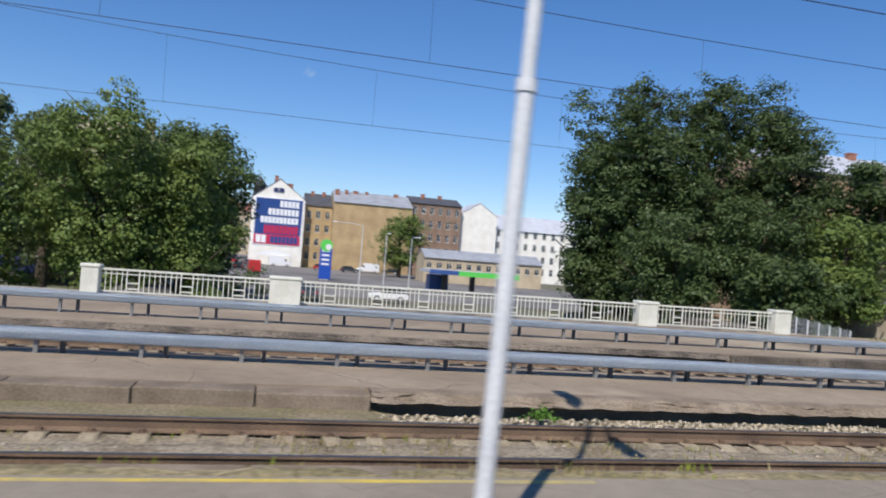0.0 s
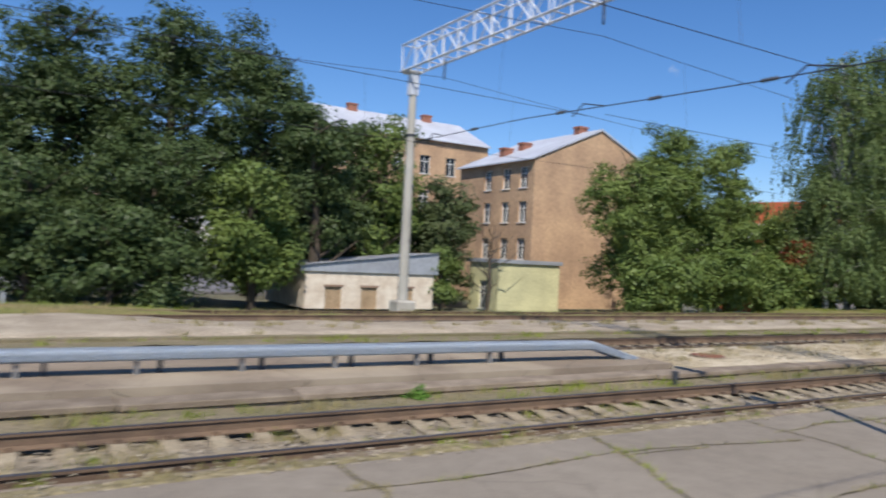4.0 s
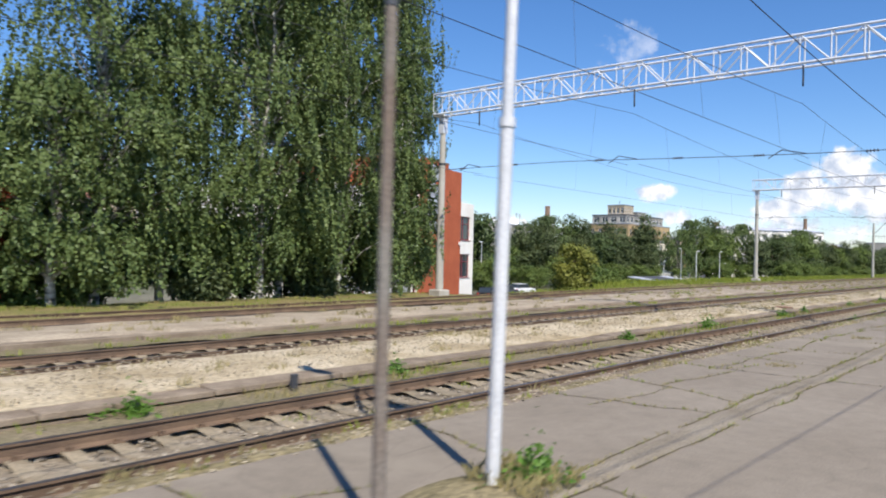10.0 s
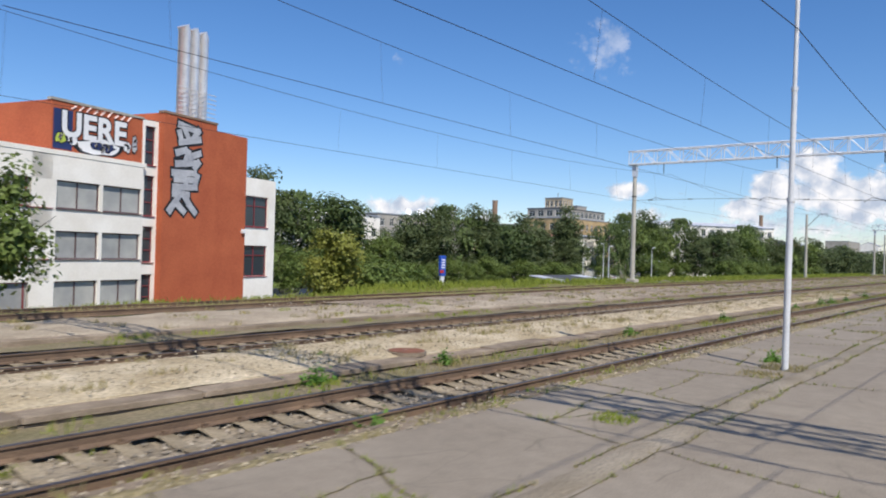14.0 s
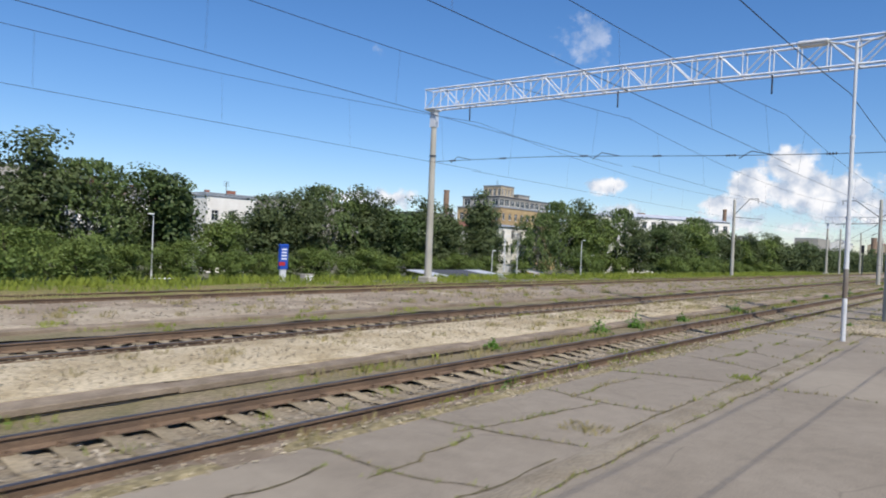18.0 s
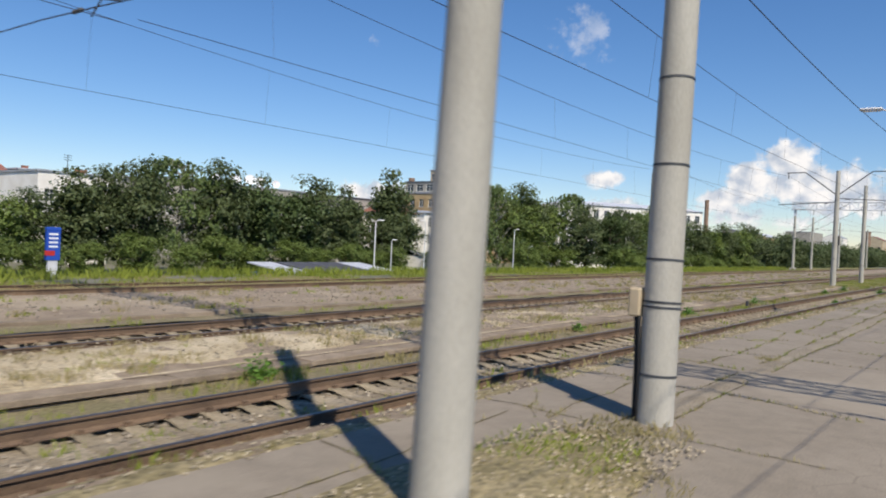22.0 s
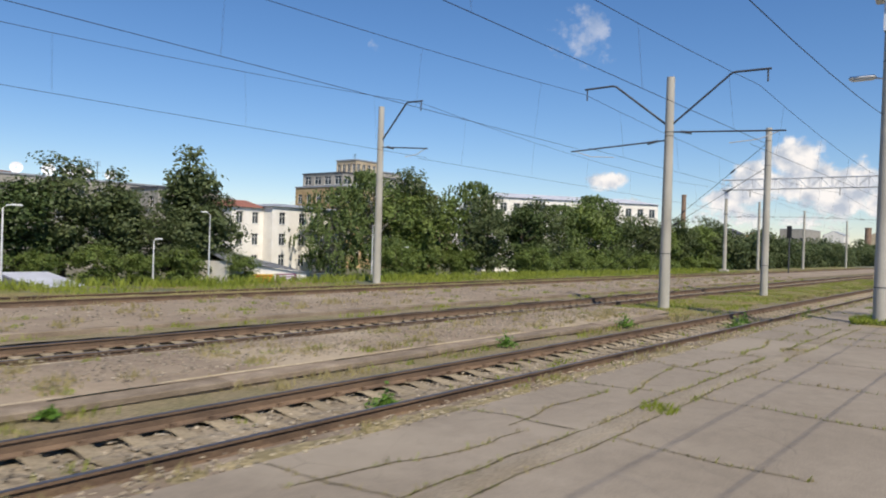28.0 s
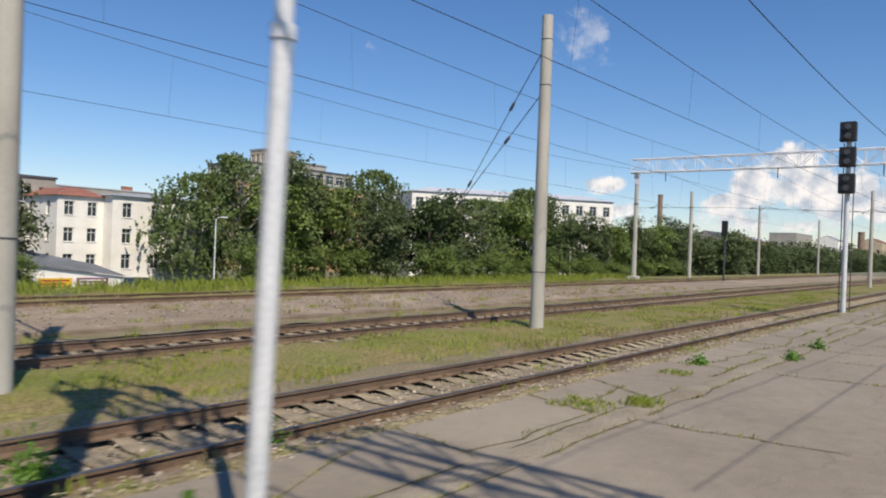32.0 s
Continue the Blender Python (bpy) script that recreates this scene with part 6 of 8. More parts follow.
# the tall building with a roof pavilion
house("tall_building", 270, 107, G, 0, 30, 14, 16.2, OCHRE, "tall yellow-brown office block", front=rows_of(30, 10, 4, 2.8, 3.4, 1.4, 1.8), left=rows_of(14, 5, 4, 2.8, 3.4, 1.4, 1.8), roof="flat", roofm=ROOFG)
house("top_storey", 271.5, 108.5, 13.26, 0, 26, 12, 2.6, GREYW, "dark glazed top storey under a flat dark roof", front=rows_of(26, 10, 1, 0.4, 3, 2.1, 1.7), left=rows_of(12, 4, 1, 0.4, 3, 2.0, 1.7), roof="flat", roofm=ROOFD)
house("roof_turret", 280.5, 114, 16.13, 0, 6.5, 6, 3.5, BEIGE, "square roof turret with tall windows and a flat cap", front=rows_of(6.5, 4, 1, 0.9, 3, 1.0, 1.9), left=rows_of(6, 4, 1, 0.9, 3, 1.0, 1.9), roof="flat", roofm=ROOFG)
house("roof_house", 288, 113, 16.13, 0, 6, 5, 1.5, GREYW, "small plant room on the flat roof", roof="flat", roofm=ROOFG)
house("long_white_house", 294.3, 90.0, G, -35.3, 41.5, 14, 15.7, WHITEW, "long white four-storey building with grey roof", front=rows_of(41.5, 14, 4, 1.6, 3.7, 1.5, 1.9), right=rows_of(14, 3, 4, 1.6, 3.7, 1.6, 1.9), roof="hip", rise=1.2, roofm=ROOFP)
for hx, hy, hw, hh, hm, rm_ in ((140, 128, 30, 15.5, GREYW, ROOFG), (172, 132, 26, 12.0, WHITEW, ROOFG), (200, 134, 40, 13.5, GREYW, ROOFG), (174, 96, 9, 11.5, WHITEW, ROOFG), (120, 140, 18, 14, BEIGE, ROOFR), (238, 100, 22, 10, GREYW, ROOFG), (203, 116, 34, 13.6, GREYW, ROOFG)):
    house("city_block", hx, hy, G, 0, hw, 12, hh, hm, "plain city block seen over the trees", front=rows_of(hw, int(hw / 3), int(hh / 3.4), 1.4, 3.2, 1.3, 1.6), roof="gable" if rm_ is ROOFR else "flat", rise=2.0, roofm=rm_)
for hx, hy, hw, hh, hm, rm_ in ((152, 158, 15, 16.5, WHITEW, ROOFG), (168, 165, 17, 17.0, WHITEW, ROOFP), (186, 165, 13, 14.6, BEIGE, ROOFR), (200, 165, 20, 16.0, GREYW, ROOFP), (221, 165, 16, 16.6, WHITEW, ROOFG), (238, 165, 24, 14.0, BEIGE, ROOFR), (264, 170, 26, 16.0, GREYW, ROOFP)):
    house("city_block", hx, hy, G, 0, hw, 12, hh, hm, "pale city block on the skyline over the trees", front=rows_of(hw, int(hw / 3), int(hh / 3.4), 1.4, 3.2, 1.3, 1.6), left=rows_of(12, 3, int(hh / 3.4), 1.4, 3.2, 1.2, 1.6), far=True, roof="gable" if rm_ is ROOFR else "flat", rise=2.2, roofm=rm_, chimneys=((3, 4, 1.2, 0.9), (hw - 4, 6, 2.6, 1.4)))
for cx, cy, ch, cr in ((368.5, 200.7, 30.4, 1.2), (560, 190, 32, 2.2), (640, 70, 22, 1.6), (441.5, 102, 26.8, 0.8)):
    c = empty("factory_chimney", cx, cy, G, "tall dark brick factory chimney on the skyline", "chimney")
    part("shaft", tube(bmesh.new(), [(0, 0, 0), (0, 0, ch)], [cr * 1.25, cr], 16), BROWNB, c)
    part("rim", tube(bmesh.new(), [(0, 0, ch - 0.8), (0, 0, ch)], cr * 1.12, 16), BROWNB, c)

# ---- clouds on the far sky ----
def cloud_sheet():
    R, c = 3200.0, Vector((100, 0, 0))
    az, el = np.linspace(-8, 112, 61), np.linspace(-0.5, 22, 24)
    vv = [tuple(c + R * Vector((math.cos(radians(a)) * math.cos(radians(e)), math.sin(radians(a)) * math.cos(radians(e)), math.sin(radians(e))))) for e in el for a in az]
    n = len(az)
    ff = [(j * n + i, (j + 1) * n + i, (j + 1) * n + i + 1, j * n + i + 1) for j in range(len(el) - 1) for i in range(n - 1)]
    m = bpy.data.materials.new("cumulus")
    m.use_nodes = True
    nt, l = m.node_tree.nodes, m.node_tree.links
    nt.remove(nt["Principled BSDF"])
    ob = raw("backdrop", vv, ff, m)
    uv = ob.data.uv_layers.new(name="sky")
    for lp in ob.data.loops:
        j, i = divmod(lp.vertex_index, n)
        uv.data[lp.index].uv = (az[i], el[j])
    co = nt.new("ShaderNodeUVMap")
    co.uv_map = "sky"
    no = nt.new("ShaderNodeTexNoise")
    no.inputs["Scale"].default_value, no.inputs["Detail"].default_value, no.inputs["Roughness"].default_value = 0.55, 9, 0.6
    l.new(co.outputs[0], no.inputs["Vector"])
    last = None
    for u, v, a, b, w in ((12.6, 6.5, 2.3, 1.6, 1.32), (14.9, 5.0, 2.6, 1.5, 1.3), (10.0, 4.6, 3.6, 2.2, 1.25), (16.8, 4.0, 2.2, 1.3, 1.15), (7.6, 4.0, 2.6, 1.9, 1.05), (13.0, 2.4, 8.0, 1.3, 0.72), (25.2, 5.2, 1.7, 1.0, 1.0), (24.2, 3.4, 2.4, 1.0, 0.8), (21.4, 4.9, 2.6, 0.5, 0.62), (42.5, 3.6, 4.5, 1.1, 0.9), (46.5, 2.6, 5.0, 0.9, 0.7), (36.0, 2.6, 4.0, 0.9, 0.7), (30, 2.2, 6, 0.9, 0.62), (27.3, 15.6, 3.4, 2.4, 0.82), (43.2, 14.6, 1.8, 1.0, 0.52), (89.7, 13.1, 1.6, 1.0, 0.50), (2, 3.0, 6, 2.0, 0.85)):
        s = nt.new("ShaderNodeVectorMath")
        s.operation = "SUBTRACT"
        s.inputs[1].default_value = (u, v, 0)
        l.new(co.outputs[0], s.inputs[0])
        d = nt.new("ShaderNodeVectorMath")
        d.operation = "DIVIDE"
        d.inputs[1].default_value = (a, b, 1)
        l.new(s.outputs[0], d.inputs[0])
        ln = nt.new("ShaderNodeVectorMath")
        ln.operation = "LENGTH"
        l.new(d.outputs[0], ln.inputs[0])
        f = nt.new("ShaderNodeMapRange")
        f.inputs["From Max"].default_value, f.inputs["To Min"].default_value, f.inputs["To Max"].default_value = 1.5, w, 0.0
        l.new(ln.outputs["Value"], f.inputs["Value"])
        if last is None:
            last = f.outputs[0]
        else:
            mx = nt.new("ShaderNodeMath")
            mx.operation = "MAXIMUM"
            l.new(last, mx.inputs[0])
            l.new(f.outputs[0], mx.inputs[1])
            last = mx.outputs[0]
    ad = nt.new("ShaderNodeMath")
    ad.operation = "MULTIPLY_ADD"
    ad.inputs[1].default_value = 1.7
    l.new(no.outputs["Fac"], ad.inputs[0])
    l.new(last, ad.inputs[2])
    al = nt.new("ShaderNodeMapRange")
    al.interpolation_type = "SMOOTHSTEP"
    al.inputs["From Min"].default_value, al.inputs["From Max"].default_value = 1.27, 1.62
    l.new(ad.outputs[0], al.inputs["Value"])
    shade = nt.new("ShaderNodeValToRGB")
    shade.color_ramp.elements[0].position, shade.color_ramp.elements[1].position = 0.36, 0.62
    shade.color_ramp.elements[0].color, shade.color_ramp.elements[1].color = (0.50, 0.57, 0.67, 1), (0.97, 0.96, 0.94, 1)
    n2 = nt.new("ShaderNodeTexNoise")
    n2.inputs["Scale"].default_value, n2.inputs["Detail"].default_value = 0.8, 6
    l.new(co.outputs[0], n2.inputs["Vector"])
    l.new(n2.outputs["Fac"], shade.inputs["Fac"])
    em, tr, mix = nt.new("ShaderNodeEmission"), nt.new("ShaderNodeBsdfTransparent"), nt.new("ShaderNodeMixShader")
    em.inputs["Strength"].default_value = 1.02
    l.new(shade.outputs["Color"], em.inputs["Color"])
    # the high shreds are thin
    sx = nt.new("ShaderNodeSeparateXYZ")
    l.new(co.outputs[0], sx.inputs[0])
    thin = nt.new("ShaderNodeMapRange")
    thin.inputs["From Min"].default_value, thin.inputs["From Max"].default_value = 8.5, 11.5
    thin.inputs["To Min"].default_value, thin.inputs["To Max"].default_value = 1.0, 0.36
    l.new(sx.outputs["Y"], thin.inputs["Value"])
    dens = nt.new("ShaderNodeMath")
    dens.operation = "MULTIPLY"
    l.new(al.outputs[0], dens.inputs[0])
    l.new(thin.outputs[0], dens.inputs[1])
    l.new(dens.outputs[0], mix.inputs[0])
    l.new(tr.outputs[0], mix.inputs[1])
    l.new(em.outputs[0], mix.inputs[2])
    l.new(mix.outputs[0], nt["Material Output"].inputs["Surface"])
    ob.visible_shadow = False
    return tagged(ob, "white summer clouds on a blue sky", "clouds", kind="structure")


cloud_sheet()

# ---- grass and weeds ----
def grass(name, x0, x1, y0, y1, z, n, h, material, seed, label, clump=0.0, patch=0.0, lean=0.5, thin=1.0):
    r = np.random.RandomState(seed)
    x, y = r.uniform(x0, x1, n), r.uniform(y0, y1, n)
    if clump:
        k = max(int(n / clump), 1)
        cx, cy = r.uniform(x0, x1, k), r.uniform(y0, y1, k)
        i = r.randint(0, k, n)
        x, y = cx[i] + r.normal(0, 0.13, n), np.clip(cy[i] + r.normal(0, 0.09, n), y0 - 0.1, y1 + 0.1)
    if patch:
        keep = np.array([noise.noise(Vector((a * patch, b * patch * 1.6, seed))) > -0.05 for a, b in zip(x, y)])
        x, y = x[keep], y[keep]
        n = len(x)
    hh = h * r.uniform(0.4, 1.3, n)
    a = r.uniform(0, 6.28, n)
    w = (0.006 + 0.006 * r.uniform(0, 1, n) + h * 0.012) * thin
    dx, dy = np.cos(a), np.sin(a)
    b = r.uniform(0, 6.28, n)
    lx, ly = np.cos(b) * hh * lean * r.uniform(0.2, 1, n), np.sin(b) * hh * lean * r.uniform(0.2, 1, n)
    z0 = np.array([z(u, q) for u, q in zip(x, y)]) - 0.03 if callable(z) else np.full(n, z - 0.03)
    p = np.stack([x, y, z0], 1)
    d = np.stack([dx * w, dy * w, 0 * w], 1)
    mid = p + np.stack([lx * 0.35, ly * 0.35, hh * 0.62], 1)
    tip = p + np.stack([lx, ly, hh], 1)
    v = np.stack([p - d, p + d, mid + d * 0.8, tip], 1)
    return tagged(quads(name, v, material), label, "grass", kind="stuff")


grass("near_verge_grass", 23, 96, 24.7, 29.0, verge_z, 12000, 0.13, GRASSM, 21, "short grass behind the rusty rail", patch=0.3)
grass("verge_grass", 96, 250, 24.6, 29.4, verge_z, 50000, 0.22, GRASSM, 1, "green grass and wild flowers on the embankment", patch=0.25)
grass("verge_tall_grass", 100, 250, 26.8, 29.6, verge_z, 16000, 0.38, GRASSM, 2, "taller green grass at the embankment edge", clump=8)
grass("verge_dry_grass", 23, 250, 22.9, 25.0, lambda x, y: 0.12 - dip(x), 14000, 0.2, DRYG, 3, "dry yellow grass round the rusty rail", patch=0.3)
grass("rail_side_grass", -6, 240, 6.5, 7.3, -0.07, 16000, 0.17, DRYG, 4, "dry grass along the platform foot", clump=14, patch=0.35)
grass("rail_side_green", -6, 240, 6.62, 7.5, -0.07, 7000, 0.15, GRASSM, 5, "green grass tufts along the platform foot", clump=16, patch=0.3)
grass("kerb_side_grass", 16.5, 240, 9.55, 10.18, -0.04, 14000, 0.16, DRYG, 6, "dry grass between track and kerb", clump=12, patch=0.4)
grass("kerb_side_green", 16.5, 240, 9.5, 10.18, -0.04, 9000, 0.14, GRASSM, 7, "green grass between track and kerb", clump=14, patch=0.25)
grass("first_track_weeds", -6, 36, 7.9, 9.2, -0.2, 5200, 0.11, DRYG, 23, "dry weeds between the first sleepers", clump=14, patch=0.5)
grass("track_grass", -6, 240, 7.9, 9.2, -0.23, 5000, 0.12, GRASSM, 8, "grass tufts between the rails", clump=22)
grass("gravel_grass", 37, 190, 10.6, 13.1, 0.16, 9000, 0.12, DRYG, 9, "dry grass tufts in the gravel", clump=26)
grass("far_platform_grass", 25, 240, 17.3, 22.6, lambda x, y: 0.11 - 1.1 * dip(x) * smooth(18.3, 22.3, y), 15000, 0.14, DRYG, 10, "dry grass tufts on the far platform", clump=30)
grass("far_track_grass", 25, 240, 16.1, 17.3, 0.01, 9000, 0.14, GRASSM, 11, "grass along the middle track", clump=16, patch=0.3)
grass("between_tracks_grass", 192, 250, 10.0, 13.5, 0.0, 30000, 0.085, GRASSM, 12, "green grass strip between the tracks", patch=0.35)
grass("between_tracks_dry", 192, 250, 10.0, 13.5, 0.0, 12000, 0.09, DRYG, 13, "dry grass between the tracks", patch=0.5)

grass("platform_edge_grass", -6, 240, 6.25, 6.62, 0.25, 9000, 0.09, DRYG, 14, "dry grass on the platform edge", clump=20, patch=0.4)
grass("platform_edge_green", -6, 240, 6.3, 6.62, 0.25, 3500, 0.09, GRASSM, 15, "green grass on the platform edge", clump=22, patch=0.3)


def crack_weeds(name, seed, n, h, material, label):
    """Low blades rooted in the cracks, in short runs."""
    r = np.random.RandomState(seed)
    pts = np.array(ROOTS)
    start = r.choice(len(pts), n // 9)
    i = np.clip(np.repeat(start, 9) + r.randint(0, 4, n // 9 * 9), 0, len(pts) - 1)
    p = np.concatenate([pts[i] + r.normal(0, 0.022, (len(i), 2)), np.full((len(i), 1), 0.245)], 1)
    hh = h * r.uniform(0.3, 1.4, len(i)) * np.repeat(r.uniform(0.4, 1.3, n // 9), 9)
    a, b = r.uniform(0, 6.28, len(i)), r.uniform(0, 6.28, len(i))
    d = np.stack([np.cos(a), np.sin(a), 0 * a], 1) * 0.006
    lean = np.stack([np.cos(b) * hh * 0.6, np.sin(b) * hh * 0.6, hh], 1)
    return tagged(quads(name, np.stack([p - d, p + d, p + lean * 0.6 + d * 0.8, p + lean], 1), material), label, "grass", kind="stuff")


crack_weeds("crack_dry_grass", 16, 26000, 0.05, DRYG, "dry grass rooted in the platform cracks")
crack_weeds("crack_green_grass", 17, 16000, 0.055, GRASSM, "small green weeds rooted in the platform cracks")
grass("platform_dry_grass", 128, 192, 10.65, 13.0, 0.14, 12000, 0.10, DRYG, 18, "dry grass on the broken middle platform", clump=24, patch=0.45)
grass("platform_low_grass", 128, 192, 10.65, 13.0, 0.14, 6000, 0.08, GRASSM, 19, "green grass patches on the middle platform", clump=34, patch=0.4)
grass("far_platform_green", 96, 240, 17.3, 22.6, 0.10, 9000, 0.10, GRASSM, 20, "green grass patches on the far platform", clump=36, patch=0.35)


def weed(x, y, z, s, seed, n=120, name="weed", label="bright green leafy weed growing by the track"):
    r = np.random.RandomState(seed)
    e = empty(name, x, y, z, label, "weed", "weeds by the track")
    n = int(n * 2.6)
    p = r.normal(size=(n, 3)) * np.array([0.36, 0.30, 0.40]) * s
    p[:, 2] = np.abs(p[:, 2]) * (1.15 - np.minimum(np.linalg.norm(p[:, :2], axis=1) / s, 1))
    p[:, :2] *= 1 + 0.5 * np.sin(3 * np.arctan2(p[:, 1], p[:, 0]) + seed)[:, None]
    nn = r.normal(size=(n, 3)) + np.array([0, 0, 0.8])
    c = quads("leaves", leaves(p, nn, 0.055 * (0.7 + s), r), LEAFG)
    c.parent = e
    for k in range(5):
        q = p[k * 3]
        part("stem", tube(bmesh.new(), [(0, 0, -0.05), (q[0] * 0.5, q[1] * 0.5, q[2] * 0.6), tuple(q)], [0.012, 0.009, 0.004], 4), LEAFG, e)
    return e


for k, (wx, wy, wz, ws) in enumerate(((65.3, 9.95, -0.03, 0.5), (84.65, 9.9, -0.03, 0.75), (90.8, 6.9, -0.05, 0.5), (129.7, 9.95, -0.03, 0.6), (133.5, 9.9, -0.03, 0.4), (10.63, 9.95, -0.04, 0.5), (70.2, 10.0, 0, 0.4), (58.4, 10.0, 0, 0.45), (92.5, 9.9, 0, 0.5), (95.8, 9.95, 0, 0.35),
                                       (104, 9.9, 0, 0.35), (112, 9.95, 0, 0.35), (118, 6.95, -0.05, 0.35), (122, 9.9, 0, 0.3), (127.2, 9.9, 0, 0.5), (139.8, 9.95, 0, 0.55), (150, 9.95, 0, 0.3), (158, 9.9, 0, 0.4), (166.5, 9.95, 0, 0.5), (172, 10.0, 0, 0.2), (176, 8.4, -0.17, 0.35), (181.5, 9.9, 0, 0.4),
                                       (187.5, 9.9, 0, 0.55), (192.2, 8.3, -0.17, 0.5), (194.4, 8.6, -0.17, 0.55), (196, 6.95, -0.05, 0.5), (99.5, 4.9, 0.25, 0.3), (79, 9.9, 0, 0.35), (45.5, 9.9, 0, 0.35), (16.5, 9.9, 0, 0.3), (4.0, 9.9, -0.03, 0.3), (20, 8.5, -0.17, 0.3), (30, 9.9, -0.03, 0.3), (153, 6.95, -0.05, 0.3), (204.4, 5.6, 0.25, 0.3), (209, 4.6, 0.25, 0.35), (206.5, 4.55, 0.25, 0.3))):
    weed(wx, wy, wz if wz > -0.1 else -0.23, ws * 0.8, 100 + k)


def tuft(x, y, z, r0, h, n, seed, material, label):
    r = np.random.RandomState(seed)
    t = grass("grass_tuft", -1, 1, -1, 1, 0, int(n * 2.4), h, material, seed, label, lean=0.9, thin=0.42)
    v = np.empty(len(t.data.vertices) * 3, dtype=np.float32)
    t.data.vertices.foreach_get("co", v)
    v = v.reshape(-1, 4, 3)
    base = v[:, :1, :2].copy()
    d = np.linalg.norm(base, axis=2, keepdims=True)
    v[:, :, :2] += base * (r0 * np.minimum(1, 1 / np.maximum(d, 0.01)) * np.sqrt(d / 1.42) - 1)
    t.data.vertices.foreach_set("co", v.ravel())
    t.data.update()
    t.location = (x, y, z)
    del t["kind"]
    return tagged(t, label, "grass", kind="stuff")


TG, TD = "green grass tuft growing on the platform", "dry yellow grass tuft growing on the platform"
for k, (tx, ty, tr_, th, tn, tm) in enumerate(((65.8, 4.15, 0.5, 0.22, 260, DRYG), (192.3, 4.2, 1.0, 0.3, 900, GRASSM), (193.3, 4.0, 0.8, 0.28, 600, GRASSM), (194.2, 4.35, 0.4, 0.22, 240, GRASSM), (137.9, 3.9, 1.1, 0.10, 500, DRYG), (138.8, 4.4, 0.8, 0.13, 300, GRASSM), (135.8, 4.6, 0.8, 0.07, 200, DRYG), (139.9, 4.2, 0.7, 0.14, 260, DRYG), (133.6, 3.3, 0.5, 0.13, 220, GRASSM), (132.0, 3.2, 0.7, 0.12, 260, GRASSM), (131.2, 4.1, 0.5, 0.10, 160, DRYG), (133.7, 5.0, 0.16, 0.12, 60, DRYG),
                                               (98.7, 4.5, 0.45, 0.16, 220, DRYG), (97.6, 4.6, 0.4, 0.14, 160, DRYG), (163.8, 4.5, 0.35, 0.14, 160, DRYG), (52.2, 4.35, 0.5, 0.16, 240, GRASSM), (50.2, 4.4, 0.45, 0.14, 160, DRYG), (54.2, 4.1, 0.8, 0.15, 320, DRYG), (88.5, 4.6, 0.35, 0.16, 140, GRASSM), (92.6, 4.8, 0.3, 0.14, 120, GRASSM), (200.2, 4.9, 0.3, 0.2, 140, GRASSM), (199.6, 5.4, 0.45, 0.13, 260, GRASSM), (203, 5.5, 0.3, 0.14, 120, GRASSM), (176.6, 4.5, 0.25, 0.18, 110, GRASSM), (147, 4.6, 0.25, 0.12, 90, DRYG), (82, 4.9, 0.25, 0.12, 90, DRYG), (75, 4.8, 0.3, 0.12, 90, DRYG), (108.5, 4.6, 0.35, 0.12, 110, DRYG), (116, 4.7, 0.3, 0.12, 110, DRYG), (121, 4.4, 0.3, 0.12, 110, GRASSM), (184, 4.7, 0.3, 0.12, 110, DRYG))):
    tuft(tx, ty, 0.285 if 131 < tx < 140 or 192 < tx < 194.5 or 65 < tx < 66 else 0.25, tr_, th * 0.62, int(tn * 0.8), 300 + k, tm, TG if tm is GRASSM else TD)


def mound(name, x, y, rx, ry, h, material, seed, label, category, z=0.25):
    verts, faces, nr, na = [(x, y, z + h)], [], 7, 28
    for i in range(1, nr + 1):
        for k in range(na):
            a = 2 * math.pi * k / na
            q = i / nr * (1 + 0.22 * noise.noise(Vector((math.cos(a) * 1.3, math.sin(a) * 1.3, seed))))
            verts.append((x + rx * q * math.cos(a), y + ry * q * math.sin(a), z + h * (1 - (i / nr) ** 2) + (0.012 * noise.noise(Vector((i * 1.7, k * 0.9, seed))) if i < nr else -0.02)))
    for k in range(na):
        faces.append((0, 1 + k, 1 + (k + 1) % na))
    for i in range(nr - 1):
        for k in range(na):
            a, b = 1 + i * na + k, 1 + i * na + (k + 1) % na
            faces.append((a, a + na, b + na, b))
    return tagged(raw(name, verts, faces, material, True), label, category)


for wx, wy, ws in ((192.7, 3.85, 0.75), (193.2, 4.1, 0.6), (192.2, 3.7, 0.55), (192.9, 4.5, 0.45), (65.9, 4.1, 0.4), (133.6, 4.9, 0.14)):
    weed(wx, wy, 0.27, ws, int(wx * 10), label="bushy green weed growing on the platform")
mound("gravel_patch", 132.6, 3.9, 1.7, 1.25, 0.06, FARSAND, 1, "heap of pale gravel spread on the platform", "gravel")
mound("gravel_patch", 137.4, 4.2, 2.6, 1.0, 0.05, DRY, 2, "earth and gravel patch round the mast feet", "gravel")
mound("sand_patch", 133.4, 5.85, 0.5, 0.35, 0.012, FILLER, 3, "small spill of pale sand on the asphalt", "sand")
mound("earth_patch", 192.6, 4.2, 1.6, 0.9, 0.05, DRY, 4, "earth patch with weeds round the mast foot", "earth")
mound("earth_patch", 65.2, 4.2, 0.9, 0.5, 0.04, DRY, 5, "earth patch round the lamp and post", "earth")
mound("earth_patch", 52.2, 4.3, 2.6, 0.3, 0.012, DRY, 6, "strip of earth and grass in the asphalt", "earth")
